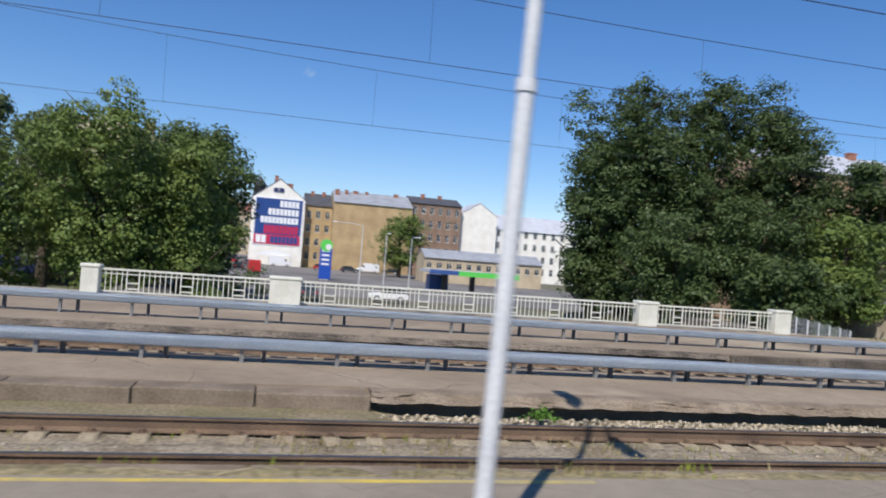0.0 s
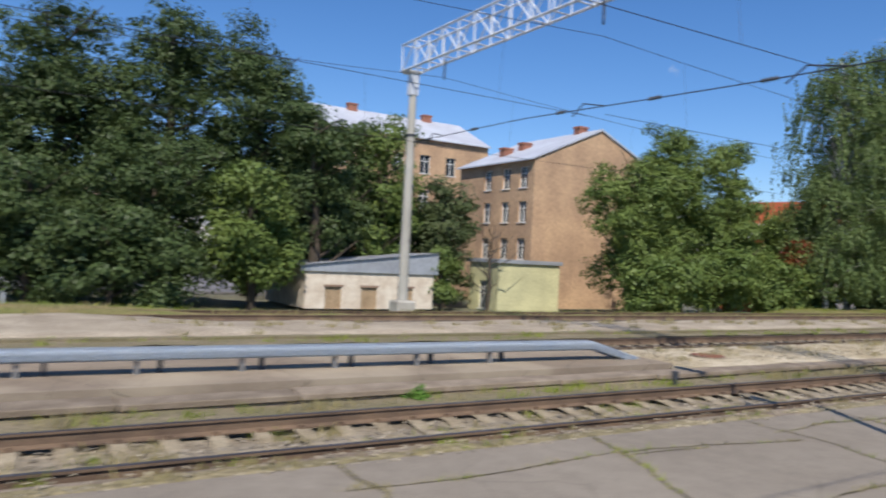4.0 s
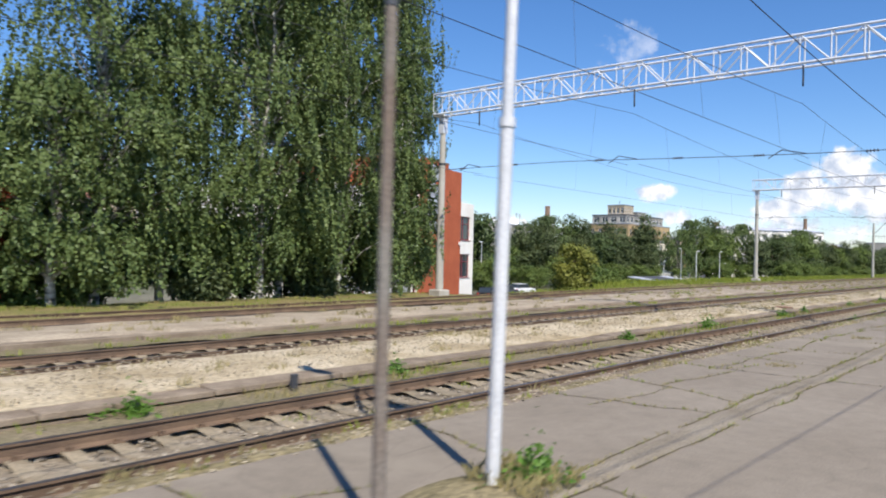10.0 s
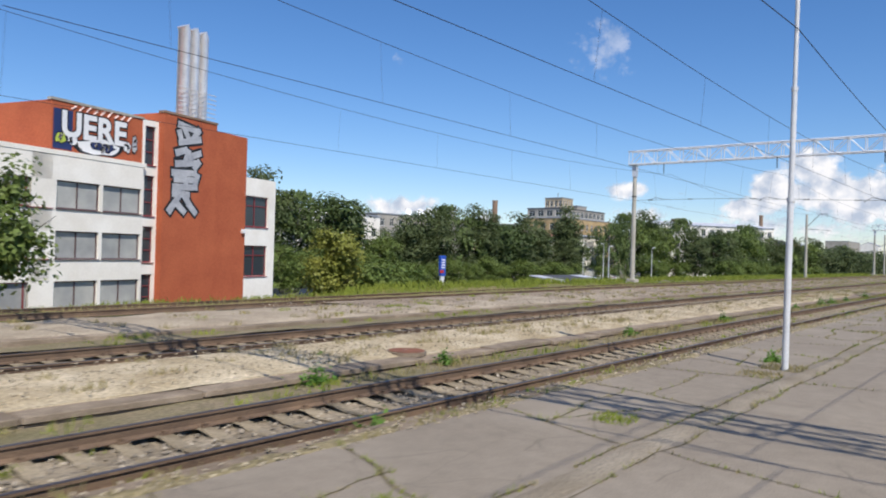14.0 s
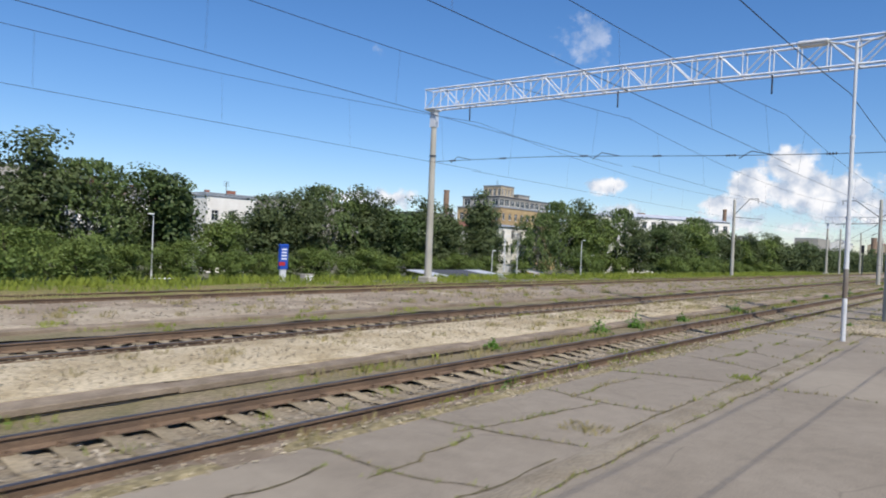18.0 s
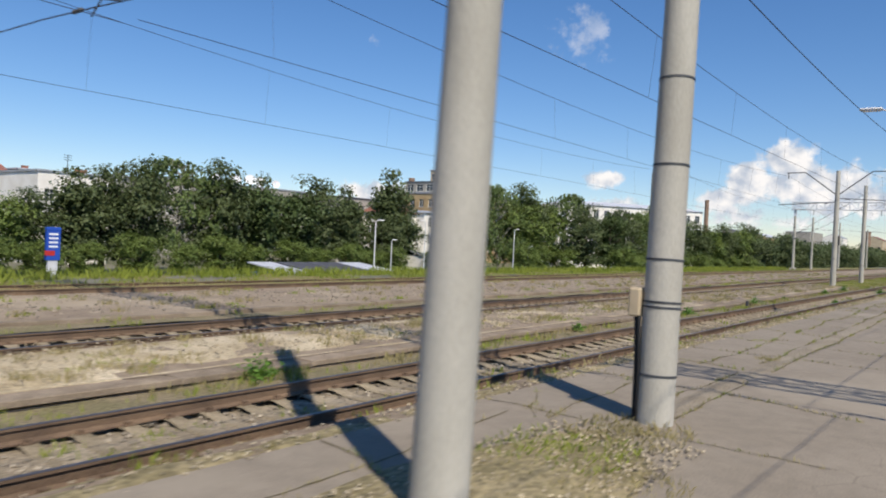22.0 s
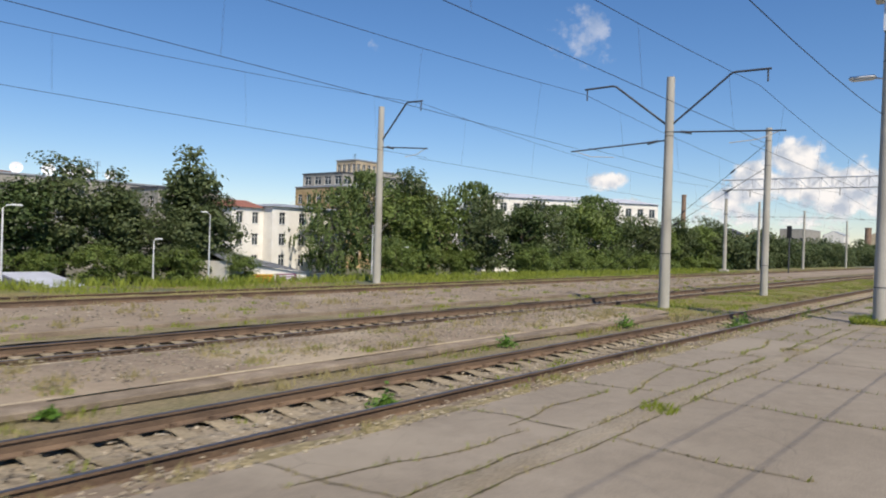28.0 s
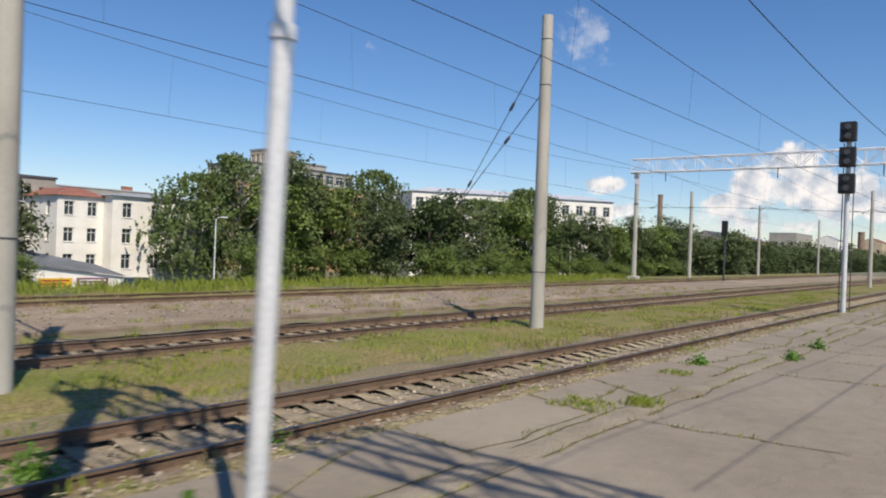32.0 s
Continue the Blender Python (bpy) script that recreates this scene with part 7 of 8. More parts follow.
stones("mast_foot_stones", 135.0, 139.9, 3.4, 5.05, 0.275, 1500, 0.02, 12, PEBBLE, "loose pale stones round the mast feet")
stones("patch_stones", 131.0, 134.2, 2.85, 4.95, 0.285, 1700, 0.026, 9, PEBBLE, "loose pale stones on the platform")
for mx_, my_ in ((95.6, 10.75), (132.8, 11.8), (38.5, 11.5)):
    c = empty("manhole_cover", mx_, my_, 0.185, "round rusty manhole cover in the gravel", "manhole cover", "manhole covers")
    part("lid", tube(bmesh.new(), [(0, 0, -0.08), (0, 0, 0.0)], 0.36, 24), RUSTLID, c)
    part("ring", tube(bmesh.new(), [(0, 0, -0.09), (0, 0, -0.012)], 0.40, 24), KERB, c)
for px_, py_ in ((35.45, 9.75), (67.9, 9.97), (164.6, 9.75)):
    c = empty("track_marker_post", px_, py_, -0.05, "short dark marker post beside the rail", "post", "marker posts")
    part("shaft", boxes((-0.05, 0.05, -0.05, 0.05, -0.1, 0.26), bevel=0.012), STEELD, c)

# ---- advertisement, graffiti, small buildings ----
ad = empty("advertisement", 2.35, 192.28, 2.1, "large blue and red wall advertisement with white lettering", "advertisement")
part("blue_field", boxes((-5.75, 5.75, -0.06, 0.06, 2.5, 11.6)), BOARDB, ad)
part("red_field", boxes((-5.75, 5.75, -0.06, 0.06, 0.0, 2.49)), BOARDR, ad)
part("border", boxes((-6.0, 6.0, 0.0, 0.1, -0.25, 11.85)), WHITE, ad)
for x0, x1, z0, z1, m_ in ((0.2, 5.1, 9.6, 11.2, WHITE), (-2.6, 5.1, 7.5, 9.1, WHITE), (-4.4, 5.1, 5.4, 7.0, WHITE), (-3.4, 5.2, 2.75, 4.85, BOARDR), (-1.6, 5.2, 0.4, 2.1, BOARDB), (-5.2, -2.6, 0.3, 2.3, WHITE)):
    n = max(int((x1 - x0) / 0.95), 2)
    for k in range(n):
        a = x0 + (x1 - x0) * k / n
        part("letter_bar", boxes((a, a + (x1 - x0) / n - 0.16, -0.10, -0.055, z0, z1)), m_, ad)
part("emblem", boxes((-1.7, -0.5, -0.10, 0.0, 13.4, 14.4), (-0.3, 0.9, -0.10, 0.0, 13.4, 14.4)), NAVY, ad)


def glyph(parent, x, z, w, h, seed, fill, y=-0.01, name="sprayed_shape"):
    """A jagged sprayed shape with a dark outline, lying flat on the wall."""
    r = random.Random(seed)
    for grow, m_, dy in ((1.22, BLACK, 0.0), (1.0, fill, -0.008)):
        rr = random.Random(seed)
        bm = bmesh.new()
        n = 13
        vs = []
        for k in range(n):
            a = 2 * math.pi * k / n
            q = rr.uniform(0.62, 1.12) * (grow if grow > 1 else 1)
            vs.append(bm.verts.new((x + w / 2 * q * math.cos(a), y + dy, z + h / 2 * q * math.sin(a))))
        bm.faces.new(vs)
        part(name if grow == 1 else "outline", bm, m_, parent)
    for k in range(3):
        a = r.uniform(0, 3.14)
        cx, cz = x + r.uniform(-0.22, 0.22) * w, z + r.uniform(-0.22, 0.22) * h
        L = 0.22 * min(w, h)
        part("stroke", bar(bmesh.new(), (cx - math.cos(a) * L, y - 0.012, cz - math.sin(a) * L), (cx + math.cos(a) * L, y - 0.012, cz + math.sin(a) * L), 0.055), BLACK, parent)


def lettering(parent, body, x, z, size, y, fill, name="lettering"):
    """Letters of the built-in font lying flat on the wall, with a dark outline behind them."""
    for off, m_, dy in ((0.075, BLACK, 0.0), (0.035, fill, -0.008)):
        cu = bpy.data.curves.new(name, "FONT")
        cu.body, cu.size, cu.offset, cu.align_x, cu.space_character = body, size, off * size, "CENTER", 1.02
        tmp = bpy.data.objects.new(name, cu)
        me = bpy.data.meshes.new_from_object(tmp)
        bpy.data.objects.remove(tmp)
        me.transform(Matrix.Translation((x, y + dy, z)) @ Matrix.Rotation(radians(90), 4, "X"))
        me.materials.clear()
        me.materials.append(m_)
        o = new(name if dy else "outline", me)
        o.parent = parent


def tag_letter(parent, x, z, w, h, strokes, fill, y):
    """A block letter of thick sprayed strokes over a wider dark outline; strokes run in a unit square."""
    for k, (grow, m_, dy) in enumerate(((0.17, BLACK, 0.0), (0.10, fill, -0.012))):
        bm = bmesh.new()
        for j, (x0, z0, x1, z1) in enumerate(strokes):
            a, b = Vector((x + x0 * w, z + z0 * h)), Vector((x + x1 * w, z + z1 * h))
            d = (b - a).normalized()
            t = grow * w
            a, b = a - d * t * 0.8, b + d * t * 0.8
            q = Vector((-d.y, d.x)) * t
            yy = y + dy - 0.0008 * j
            bm.faces.new([bm.verts.new((p.x, yy, p.y)) for p in (a - q, a + q * 1.15, b + q, b - q * 0.85)])
        part("outline" if k == 0 else "sprayed_letter", bm, m_, parent)


gr = empty("graffiti", 113.74, 48.0, G, "silver sprayed block letters with black outlines down the brick wall", "graffiti", rz=RZ)
SHAPES = (((-0.45, 0.4, 0.4, 0.25), (-0.25, 0.3, -0.05, -0.15), (0.4, 0.3, 0.15, -0.1), (0.45, -0.1, -0.4, -0.4), (-0.45, 0.05, -0.35, -0.35)),
          ((-0.45, 0.2, -0.1, 0.4), (0.0, 0.35, -0.15, -0.3), (0.1, 0.1, 0.5, 0.35), (-0.45, -0.35, 0.4, -0.15), (0.45, -0.1, 0.3, -0.4)),
          ((-0.5, 0.3, 0.4, 0.4), (-0.4, 0.0, 0.45, 0.05), (-0.45, -0.4, 0.45, -0.3), (-0.1, 0.35, 0.05, -0.3), (0.5, 0.3, 0.4, -0.2)),
          ((-0.35, 0.4, 0.2, 0.4), (-0.5, -0.4, -0.15, 0.3), (0.05, 0.35, 0.3, -0.1), (0.25, -0.05, 0.5, -0.4), (-0.2, -0.1, 0.05, -0.4)))
for k, (gx_, gz_, gw_, gh_) in enumerate(((-0.25, 9.85, 2.2, 1.5), (-0.35, 8.2, 2.3, 1.4), (-0.55, 6.65, 2.3, 1.4), (-0.75, 5.05, 2.4, 1.5))):
    tag_letter(gr, gx_, gz_ + B, gw_, gh_, SHAPES[k], SILVER, -0.212)
gr2 = empty("graffiti", 113.74, 48.0, G, "white bubble graffiti on the brick parapet wall", "graffiti", rz=RZ)
lettering(gr2, "UERE", -7.7, 8.4 + B, 2.05, 0.318, WHITE)
part("dark_ground", boxes((-10.6, -9.3, 0.332, 0.345, 7.55 + B, 9.9 + B)), NAVY, gr2)
for k, (gx_, gz_, gw_, gh_, gm_) in enumerate(((-7.2, 8.0, 3.4, 1.1, WHITE), (-7.6, 8.05, 0.9, 0.5, NAVY), (-6.7, 8.05, 0.9, 0.5, NAVY), (-9.3, 8.15, 0.9, 0.5, WHITE), (-5.2, 8.3, 0.6, 0.7, WHITE), (-10.1, 8.2, 0.8, 0.7, LIME), (-4.6, 8.6, 0.45, 1.3, SILVER))):
    glyph(gr2, gx_, gz_ + B, gw_, gh_, 60 + k, gm_, y=0.318 - 0.022 * (k in (1, 2)))
for k in range(9):
    part("scrawl", bar(bmesh.new(), (-9.4 + 0.52 * k, 0.335, 10.0 + B - 0.03 * (k % 2)), (-9.1 + 0.52 * k, 0.335, 10.22 + B + 0.05 * (k % 3)), 0.06), PINK, gr2)
part("parapet_cap", boxes((-10.75, -3.85, 0.3, 0.7, 10.35 + B, 10.5 + B)), CONC, rb)
part("tower_cap", boxes((-2.65, 2.6, -0.25, 0.3, 11.05 + B, 11.2 + B)), BROWNB, rb)
part("wall_lamp", boxes((6.0, 6.3, -0.05, 0.15, 3.2 + B, 3.5 + B)), WHITE, rb)

# stalls with low coloured roofs
for k, (sx, sw, m_) in enumerate(((178.5, 2.6, ROOFP), (182.0, 3.4, ROOFD), (186.0, 4.0, ROOFD), (190.6, 3.2, ROOFP))):
    st = empty("market_stall", sx, 54.0, G, "low market stall with a sloping sheet roof", "stall", "market stalls")
    part("wall", boxes((0, sw, 0, 6, 0, 1.4)), ROOFB if k % 2 == 0 else GREYW, st)
    bm = bmesh.new()
    prism(bm, [(-0.3, 1.45), (6.3, 2.2), (6.3, 2.32), (-0.3, 1.57)], -0.2, sw + 0.2, "x")
    part("roof", bm, m_, st)
# blue pylon signs
def pylon(x, y, z0, z1, w, top, label):
    p = empty("pylon_sign", x, y, G, label, "sign")
    part("panel", boxes((-w / 2, w / 2, -0.18, 0.18, z0 - G, z1 - G), bevel=0.03), BLUE, p)
    if top > 0.7:
        hd = part("head", tube(bmesh.new(), [(0, -0.22, z1 - G + 0.35), (0, 0.22, z1 - G + 0.35)], 1.02, 28), GREEN, p, "round green sign head")
        part("swirl", tube(bmesh.new(), [(0.35, -0.24, z1 - G + 0.1), (0.35, -0.221, z1 - G + 0.1)], 0.5, 20), WHITE, hd)
    else:
        part("head", boxes((-w / 2 - 0.03, w / 2 + 0.03, -0.2, 0.2, z1 - G, z1 - G + top), bevel=0.05), BLUE, p)
    for k in range(4):
        part("text_bar", boxes((-w * 0.35, w * 0.3, -0.2, -0.17, z1 - G - 0.14 * (z1 - z0) * (1 + k), z1 - G - 0.14 * (z1 - z0) * (0.55 + k))), WHITE, p)
    part("foot", boxes((-w * 0.35, w * 0.35, -0.12, 0.12, 0, z0 - G)), GALV, p)


pylon(9.75, 125, -3.0, 2.3, 2.0, 1.2, "tall blue petrol station sign with a green top")
pylon(161.0, 63, -1.0, 1.4, 1.1, 0.3, "blue roadside sign with white lettering")
part("red_plate", boxes((-0.7, 0.1, -0.22, -0.17, 2.6, 3.0)), RED, bpy.data.objects["pylon_sign.001"])
tn = empty("market_tent", 2.0, 187.5, G, "white fabric canopy standing before the gable house", "tent")
bm = bmesh.new()
prism(bm, [(-4.2, 2.6), (4.2, 2.6), (3.6, 3.1), (0, 3.9), (-3.6, 3.1)], -1.6, 1.6, "y")
part("canopy", bm, WHITE, tn)
for sx in (-4.0, 4.0):
    for sy in (-1.5, 1.5):
        part("post", tube(bmesh.new(), [(sx, sy, 0), (sx, sy, 2.65)], 0.05, 8), GALV, tn)
# petrol station canopy
cn = empty("station_canopy", 24.0, 108, G, "petrol station canopy with a bright green edge", "canopy")
part("roof", boxes((0, 14, 0, 7, 2.95, 3.4)), ROOFP, cn)
part("green_fascia", boxes((4.5, 14.1, -0.06, 0.0, 2.7, 3.45)), GREEN, cn)
part("blue_fascia", boxes((-0.05, 4.5, -0.06, 0.0, 2.8, 3.45)), ROOFB, cn)
for cx in (3, 7.5, 12):
    part("post", boxes((cx - 0.35, cx + 0.35, 2.5, 3.2, 0, 2.95)), STEELD, cn)
part("kiosk", boxes((1.0, 4.0, 4.2, 6.8, 0, 2.6)), ROOFB, cn)


def street_lamp(x, y, h, reach, label="slim grey street lamp with one bent arm", z=G):
    s = empty("street_lamp", x, y, z, label, "lamp post", "street lamps")
    part("pole", tube(bmesh.new(), [(0, 0, 0), (0, 0, h * 0.6), (0, 0, h - 0.2), (reach * 0.4, 0, h), (reach, 0, h + 0.05)], [0.09, 0.07, 0.05, 0.045, 0.04], 8), GALV, s)
    part("luminaire", boxes((reach - 0.1, reach + 0.55, -0.14, 0.14, h - 0.02, h + 0.1), bevel=0.03), WHITE, s)


for sx, sy, sh, sr in ((150.4, 70.8, 7.4, -0.5), (187.5, 52.0, 7.0, 0.6), (206.4, 66.5, 5.0, 0.3), (211.5, 65.0, 7.8, -0.9), (244, 68, 4.8, 0.7), (236, 66, 7.6, 0.8), (133, 68, 6.5, 0.6), (12.5, 100, 9.0, -4.0), (21.3, 110, 8.0, 0.8), (19.0, 120, 8.5, 0.2), (270, 64, 6, 0.7), (300, 60, 6, 0.7)):
    street_lamp(sx, sy, sh, sr)


# ---- vehicles ----
def car(x, y, rz, paint, label, kind_="car", z=-3.13):
    c = empty(kind_, x, y, z, label, kind_, "parked and waiting cars", rz=rz)
    L, W, H1, H2 = (4.3, 1.75, 0.85, 1.45) if kind_ == "car" else (5.4, 2.0, 1.1, 2.35)
    bm = bmesh.new()
    if kind_ == "car":
        prof = [(-L / 2, 0.3), (L / 2, 0.3), (L / 2, 0.62), (L / 2 - 0.2, 0.78), (0.95, H1 + 0.05), (-L / 2 + 0.15, H1 + 0.05), (-L / 2, 0.75)]
        top = [(0.9, H1 + 0.04), (0.25, H2), (-1.35, H2), (-1.95, H1 + 0.04)]
    else:
        prof = [(-L / 2, 0.35), (L / 2, 0.35), (L / 2, 0.85), (L / 2 - 0.25, 1.12), (1.5, 1.3), (0.95, H2 - 0.1), (0.5, H2), (-L / 2 + 0.1, H2), (-L / 2, H2 - 0.2)]
        top = None
    prism(bm, [(a, b) for a, b in prof], -W / 2, W / 2, "y")
    bmesh.ops.bevel(bm, geom=bm.edges[:], offset=0.05, segments=2, affect="EDGES")
    part("body", bm, paint, c)
    if top:
        bm = bmesh.new()
        prism(bm, top, -W / 2 + 0.12, W / 2 - 0.12, "y")
        part("cabin", bm, GLASS, c, "dark car windows")
        part("roof", boxes((-1.4, 0.28, -W / 2 + 0.14, W / 2 - 0.14, H2 - 0.04, H2 + 0.02), bevel=0.02), paint, c)
    else:
        part("windscreen", boxes((1.0, 1.42, -W / 2 - 0.005, W / 2 + 0.005, 1.3, 1.85)), GLASS, c)
    for sx in (-L * 0.3, L * 0.31):
        for sy in (-W / 2 + 0.08, W / 2 - 0.08):
            w = part("wheel", tube(bmesh.new(), [(sx, sy - 0.1, 0.31), (sx, sy + 0.1, 0.31)], 0.31, 14), BLACK, c)
            part("rim", tube(bmesh.new(), [(sx, sy - 0.11, 0.31), (sx, sy + 0.11, 0.31)], 0.19, 10), GALV, w)
    for s in (-1, 1):
        part("headlight", boxes((L / 2 - 0.06, L / 2 + 0.01, s * W * 0.36 - 0.16, s * W * 0.36 + 0.16, 0.58, 0.72)), WHITE, c)
        part("tail_light", boxes((-L / 2 - 0.01, -L / 2 + 0.06, s * W * 0.38 - 0.12, s * W * 0.38 + 0.12, 0.62, 0.8)), RED, c)
    return c


car(-7.1, 140, 82, GREYCAR, "dark grey car on the street")
car(-1.9, 133, 95, RED, "red car on the street", "van")
car(-4.8, 146, 88, BLACK, "black car on the street")
car(-8.5, 165, 90, BLACK, "black car on the street")
car(-3.8, 172, 90, GREYCAR, "grey car on the street")
car(-8, 190, 90, RED, "red car on the street")
car(-4, 205, 90, GREYCAR, "grey car on the street")
car(-9, 218, 90, BLACK, "black car on the street")
car(13.2, 178, 5, RED, "red parked car on the square")
car(24.8, 183, 182, WHITE, "white van with dark windows on the square", "van")
car(31.0, 186, 170, BLACK, "black parked car on the square")
car(3.5, 186, 5, WHITE, "white delivery van before the advertisement", "van")
car(19.5, 176, 20, GREYCAR, "dark grey parked car on the square")
car(13.4, 80.5, 178, WHITE, "white car below the bridge railing")
car(4.6, 78, 90, GREYCAR, "grey car below the bridge")
car(118.5, 66.0, 10, WHITE, "white estate car on the street behind the verge")
for k, (cx, cy, m_) in enumerate(((146, 60, WHITE), (139.5, 58, GREYCAR), (132, 55, BLACK), (128, 57, GREYCAR), (228, 66, GREYCAR), (172, 48, GREYCAR), (166, 50, WHITE))):
    car(cx, cy, 8 * k, m_, "parked car behind the embankment")

# ---- signal, boxes, wires to the bare mast ----
sg = empty("railway_signal", 222.6, 6.45, 0.2, "black railway colour-light signal on a grey post", "signal")
part("post", tube(bmesh.new(), [(0, 0, -0.2), (0, 0, 7.2)], 0.09, 12), GALV, sg)
for k, hz in enumerate((4.55, 5.55, 6.5)):
    hd = part("signal_head", boxes((-0.34, -0.06, -0.28, 0.28, hz, hz + 0.75), bevel=0.03), BLACK, sg, "black signal head")
    for j in range(2):
        part("lens", tube(bmesh.new(), [(-0.42, 0, hz + 0.2 + 0.35 * j), (-0.33, 0, hz + 0.2 + 0.35 * j)], 0.11, 12), STEELD, hd)
part("ladder", boxes((0.12, 0.16, -0.2, -0.17, 0, 6.5), (0.12, 0.16, 0.17, 0.2, 0, 6.5)), STEELD, sg)
for x_, y_, h_ in ((259.0, 26.3, 5.4),):
    s2 = empty("railway_signal", x_, y_ - 4, 0.1, "far black railway signal on a slim post", "signal")
    part("post", tube(bmesh.new(), [(0, 0, 0), (0, 0, h_)], 0.08, 8), STEELD, s2)
    part("signal_head", boxes((-0.3, 0.0, -0.25, 0.25, h_ - 1.4, h_), bevel=0.03), BLACK, s2)
for x_, y_, h_ in ((261.7, 26.4, 8.4), (285, 26.4, 8.6), (300, 12, 8.6), (318, 26.4, 8.6), (268, 12.1, 8.7)):
    mast(x_, y_, 0.05, h_, 0.19, 0.14, "bare grey concrete mast further down the line")
for k, z0 in enumerate((8.1, 6.8)):
    g = empty("guy_wire", 0, 0, 0, "dark guy wire with insulators from the bare mast", "wire", "guy wires")
    a, b = Vector((209.5, 12.0, z0)), Vector((221.5, 26.8 + k, 0.2))
    part("rope", tube(bmesh.new(), [tuple(a), tuple(b)], 0.015, 5), WIREM, g)
    for f in (0.15, 0.42):
        p = a.lerp(b, f)
        part("insulator", tube(bmesh.new(), [tuple(p), tuple(a.lerp(b, f + 0.02))], 0.05, 8), STEELD, g)
# cables and a box on the banded mast
cb = empty("cable_box", 140.62, 4.47, 1.4, "small beige cable box with a dark conduit strapped to the mast", "box")
part("case", boxes((-0.1, 0.05, -0.06, 0.08, 0.0, 0.32), bevel=0.02), BEIGE, cb)
for dx, dy in ((-0.1, -0.08), (-0.05, -0.02)):
    part("conduit", tube(bmesh.new(), [(dx - 0.04, dy - 0.02, -1.25), (dx - 0.02, dy - 0.01, -0.5), (dx + 0.02, dy + 0.03, 0.02)], 0.02, 8), BLACK, cb)
lh = empty("yard_lamp", 192.6, 4.05, 8.0, "round yard lamp on a bracket high on the mast", "lamp")
part("bracket", tube(bmesh.new(), [(0, 0, 0), (0.5, -0.1, 0.05), (0.75, -0.1, 0)], 0.025, 6), STEELD, lh)
part("shade", tube(bmesh.new(), [(0.75, -0.1, 0.02), (0.75, -0.1, -0.1), (0.75, -0.1, -0.2)], [0.05, 0.17, 0.15], 12), STEELD, lh)
copy_thing(lh, pose(140.87, 4.1, 5.95, 0, 0, -40))

# ---- crane, building site, fences, odds and ends ----
cr = empty("mobile_crane", -26.0, 82, G, "dark telescopic crane boom over a building site", "crane")
p0, p1 = Vector((-2.0, 0, 14)), Vector((-8.6, 0, 29))
part("boom", tube(bmesh.new(), [tuple(p0), tuple(p0.lerp(p1, .55))], 0.55, 4), NAVY, cr)
part("boom_tip", tube(bmesh.new(), [tuple(p0.lerp(p1, .5)), tuple(p1)], 0.40, 4), NAVY, cr)
part("base_boom", tube(bmesh.new(), [(2.0, 0, 2.0), tuple(p0)], 0.6, 4), NAVY, cr)
part("chassis", boxes((-3, 4.5, -1.3, 1.3, 0.6, 2.2), bevel=0.1), NAVY, cr)
site = house("concrete_frame_building", -42, 88, G, 0, 17, 12, 12.6, GREYW, "unfinished pale concrete building with open floors", front=[(0.6 + 2.7 * i, 2.9 + 2.7 * i, 1 + 3.1 * f, 3.2 + 3.1 * f) for f in range(4) for i in range(6)], roof="flat", roofm=CONC)
fn = empty("mesh_fence", 20.0, 25.1, 0.15, "grey wire mesh fence panels stepping down the bank", "fence")
for k in range(7):
    xa, ya, za = 0.1 + 0.75 * k, 0.15 + 0.25 * k, 0.80 - 0.10 * k
    part("post", tube(bmesh.new(), [(xa, ya, -1.2), (xa, ya, za)], 0.035, 8), GALV, fn)
    if k < 6:
        bm = bmesh.new()
        for j in range(15):
            bar(bm, (xa + 0.05 * j, ya + 0.0167 * j, -0.6), (xa + 0.05 * j, ya + 0.0167 * j, za - 0.05), 0.006)
        for j in range(7):
            bar(bm, (xa, ya, za - 0.06 - 0.2 * j), (xa + 0.75, ya + 0.25, za - 0.06 - 0.2 * j), 0.006)
        tagged(part("mesh", bm, ROOFG, fn, "thin grey wire mesh"), kind="stuff")
# dead tree by the yellow hut
dt = empty("dead_tree", 50.9, 38.6, -1.3, "bare grey dead tree with thin branches", "tree")
rd = random.Random(9)
bm = bmesh.new()
tube(bm, [(0, 0, -0.3), (0.2, 0, 1.8), (0.1, 0.1, 3.6), (0.4, 0, 5.6)], [0.16, 0.12, 0.08, 0.02], 8)
for k in range(16):
    z = 1.0 + 0.26 * k
    a = rd.uniform(0, 6.28)
    L = rd.uniform(1.0, 2.6)
    q1 = Vector((0.15 + math.cos(a) * L * 0.5, math.sin(a) * L * 0.5, z + L * 0.25))
    q2 = Vector((0.15 + math.cos(a + .3) * L, math.sin(a + .3) * L, z + L * 0.8))
    tube(bm, [(0.15, 0, z), tuple(q1), tuple(q2)], [0.045, 0.028, 0.006], 5)
    tube(bm, [tuple(q1), tuple(q1 + Vector((rd.uniform(-.6, .6), rd.uniform(-.6, .6), rd.uniform(.2, .9))))], [0.02, 0.005], 4)
part("trunk", bm, BARK, dt)
# red brick stub wall with vines behind the maples
wl = empty("brick_wall", 71.6, 33.6, -0.8, "old red brick wall end overgrown with leaves", "wall")
part("masonry", boxes((0, 1.0, 0, 5, 0, 5.4), bevel=0.03), REDB, wl)
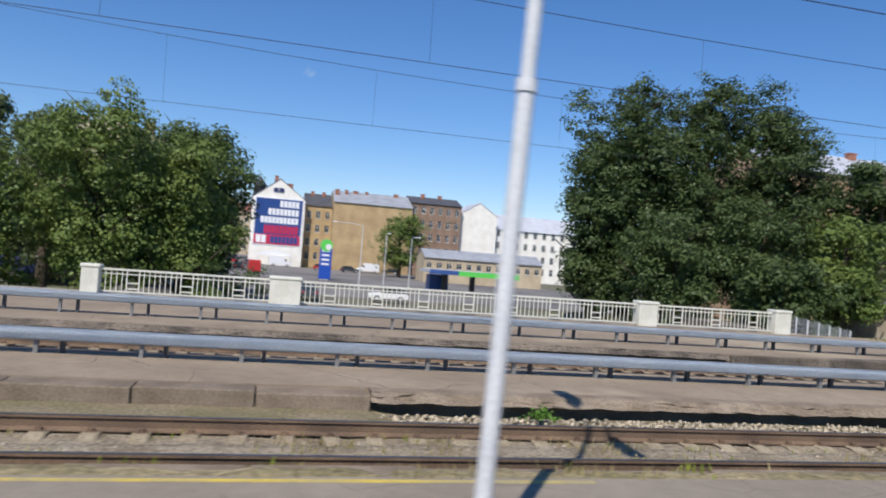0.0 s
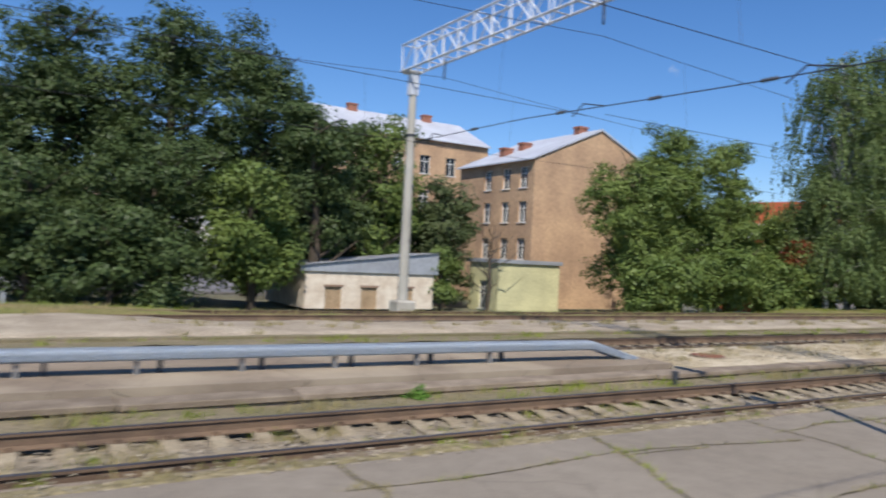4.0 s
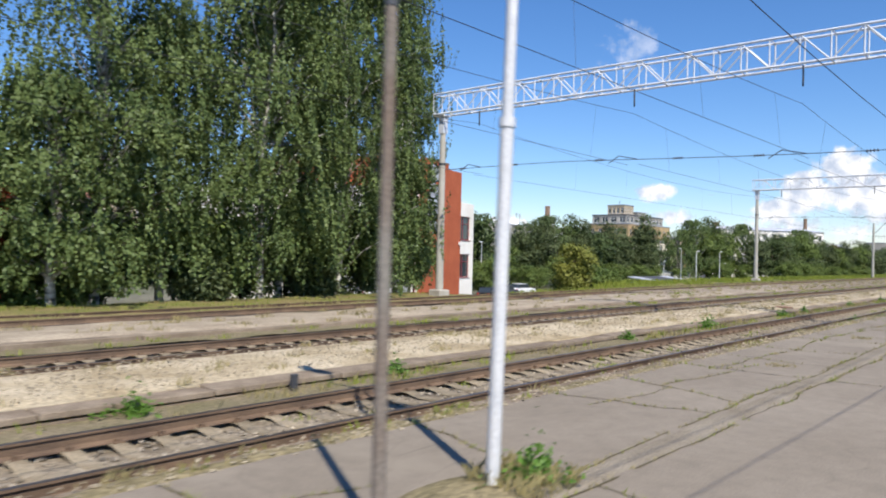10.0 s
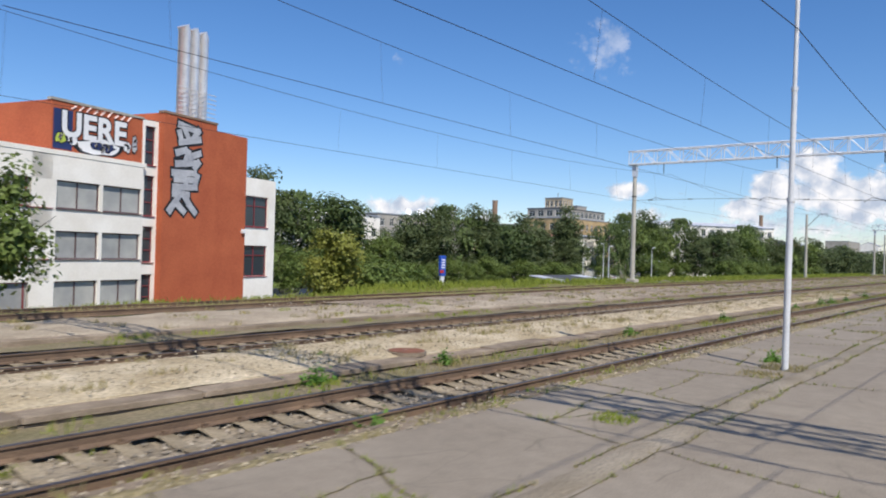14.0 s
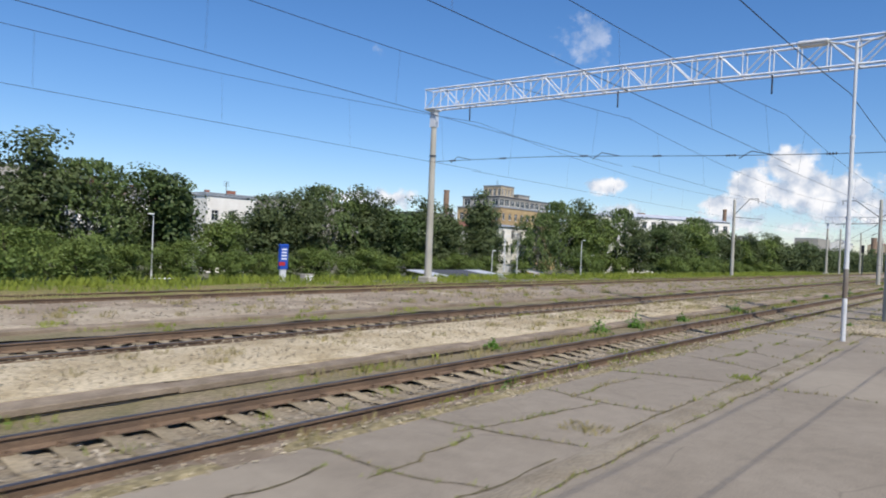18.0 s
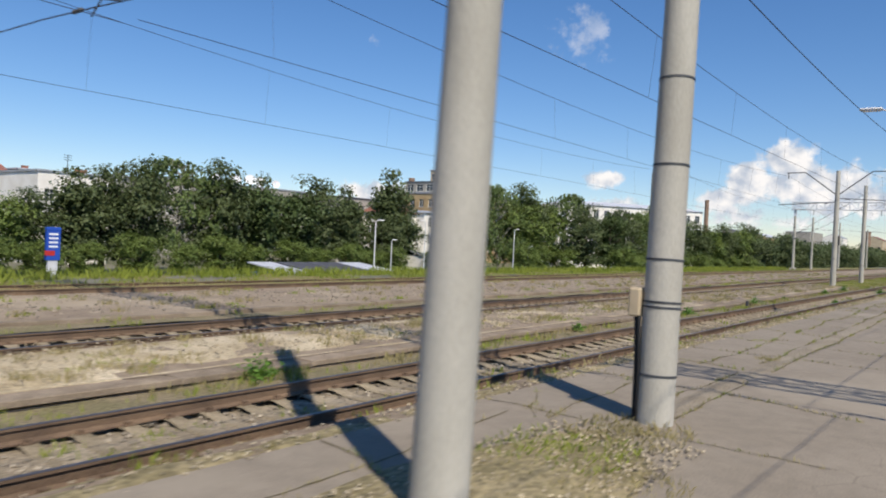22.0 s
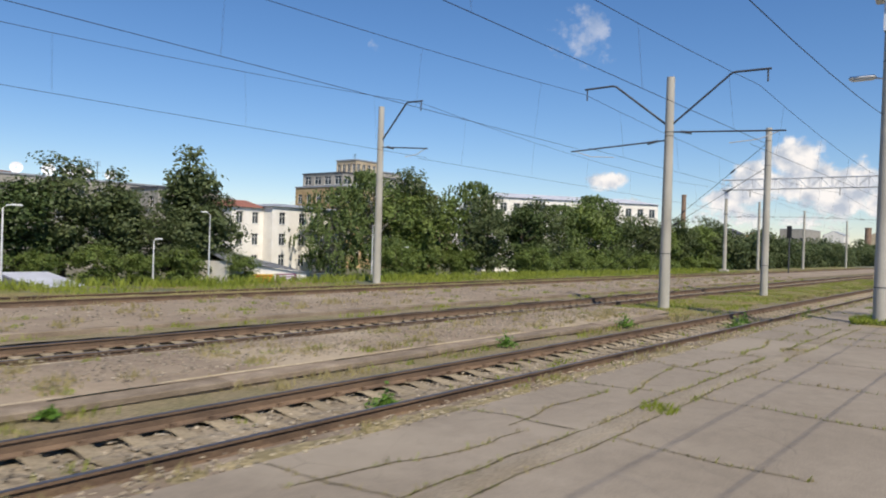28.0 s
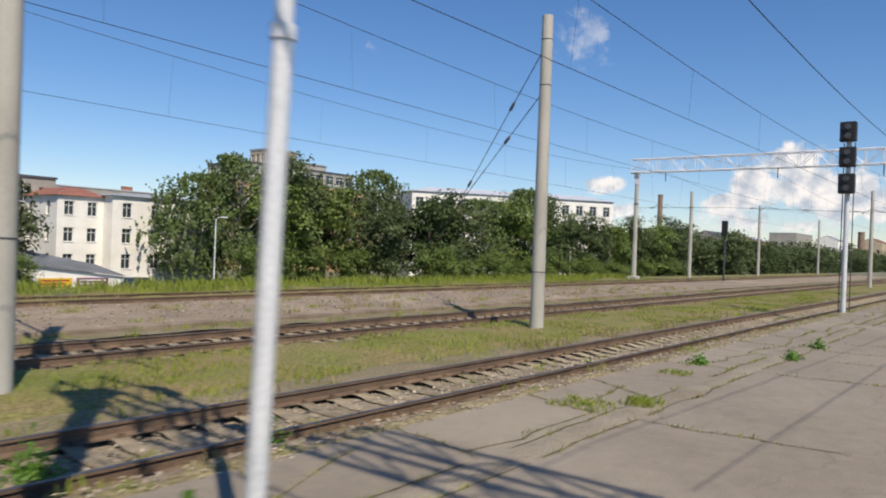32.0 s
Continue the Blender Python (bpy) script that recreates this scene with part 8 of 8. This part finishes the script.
# satellite dishes and aerials on the roofs
for dx, dy, dz, ds in ((221.8, 117.0, 11.2, 1.05), (218.5, 117.0, 10.9, 1.0), (224, 117, 10.9, 1.0), (214, 117, 10.8, 0.9), (228, 117, 10.9, 0.8)):
    d = empty("satellite_dish", dx, dy, dz, "white satellite dish on a flat roof", "satellite dish", "satellite dishes")
    part("mast", tube(bmesh.new(), [(0, 0, -0.8), (0, 0, 0.6)], 0.05, 6), GALV, d)
    bm = bmesh.new()
    tube(bm, [(0.0, -0.05, 0.6), (-0.05, -0.2, 0.65), (-0.1, -0.32, 0.7)], [0.15, ds * 0.75, ds], 18, False)
    part("dish", bm, WHITE, d)
for ax_, ay_, az_, ah_ in ((224.5, 117, 10.6, 3.2), (226, 117, 10.6, 3.0), (296, 114, 13.2, 3.0), (283, 117, 19.8, 1.5), (160, 130, 12.5, 3.0), (178, 97, 8.2, 2.5)):
    d = empty("roof_aerial", ax_, ay_, az_, "thin roof aerial with cross bars", "aerial", "aerials")
    part("mast", tube(bmesh.new(), [(0, 0, 0), (0, 0, ah_)], 0.05, 5), STEELD, d)
    for k in range(3):
        part("element", bar(bmesh.new(), (-0.5, 0, ah_ - 0.3 * k), (0.5, 0, ah_ - 0.3 * k), 0.03), STEELD, d)
for wx_, wy_ in ((136.2, 31.6),):
    d = empty("white_cabinet", wx_, wy_, -0.4, "small white metal cabinet in the grass", "cabinet")
    part("case", boxes((-0.35, 0.35, -0.2, 0.2, 0, 0.75), bevel=0.02), GREYW, d)
    part("door", boxes((-0.28, 0.28, -0.225, -0.203, 0.1, 0.65)), WHITEP, d)
# far skyline
rs = random.Random(21)
for k in range(26):
    a = radians(5 + k * 2.6)
    dist = rs.uniform(420, 620)
    w = rs.uniform(18, 46)
    house("skyline_block", 190 + math.cos(a) * dist, math.sin(a) * dist, G, 0, w, 14, rs.uniform(13, 21), rs.choice([GREYW, BEIGE, BROWNB, WHITEW, OCHRE]), "distant city block on the skyline",
          front=rows_of(w, int(w / 4.5), 4, 2, 3.8, 1.6, 2.0), left=rows_of(14, 3, 4, 2, 3.8, 1.6, 2.0), far=True, roof="gable" if k % 3 else "flat", rise=3, roofm=rs.choice([ROOFG, ROOFR, ROOFD, ROOFP]))
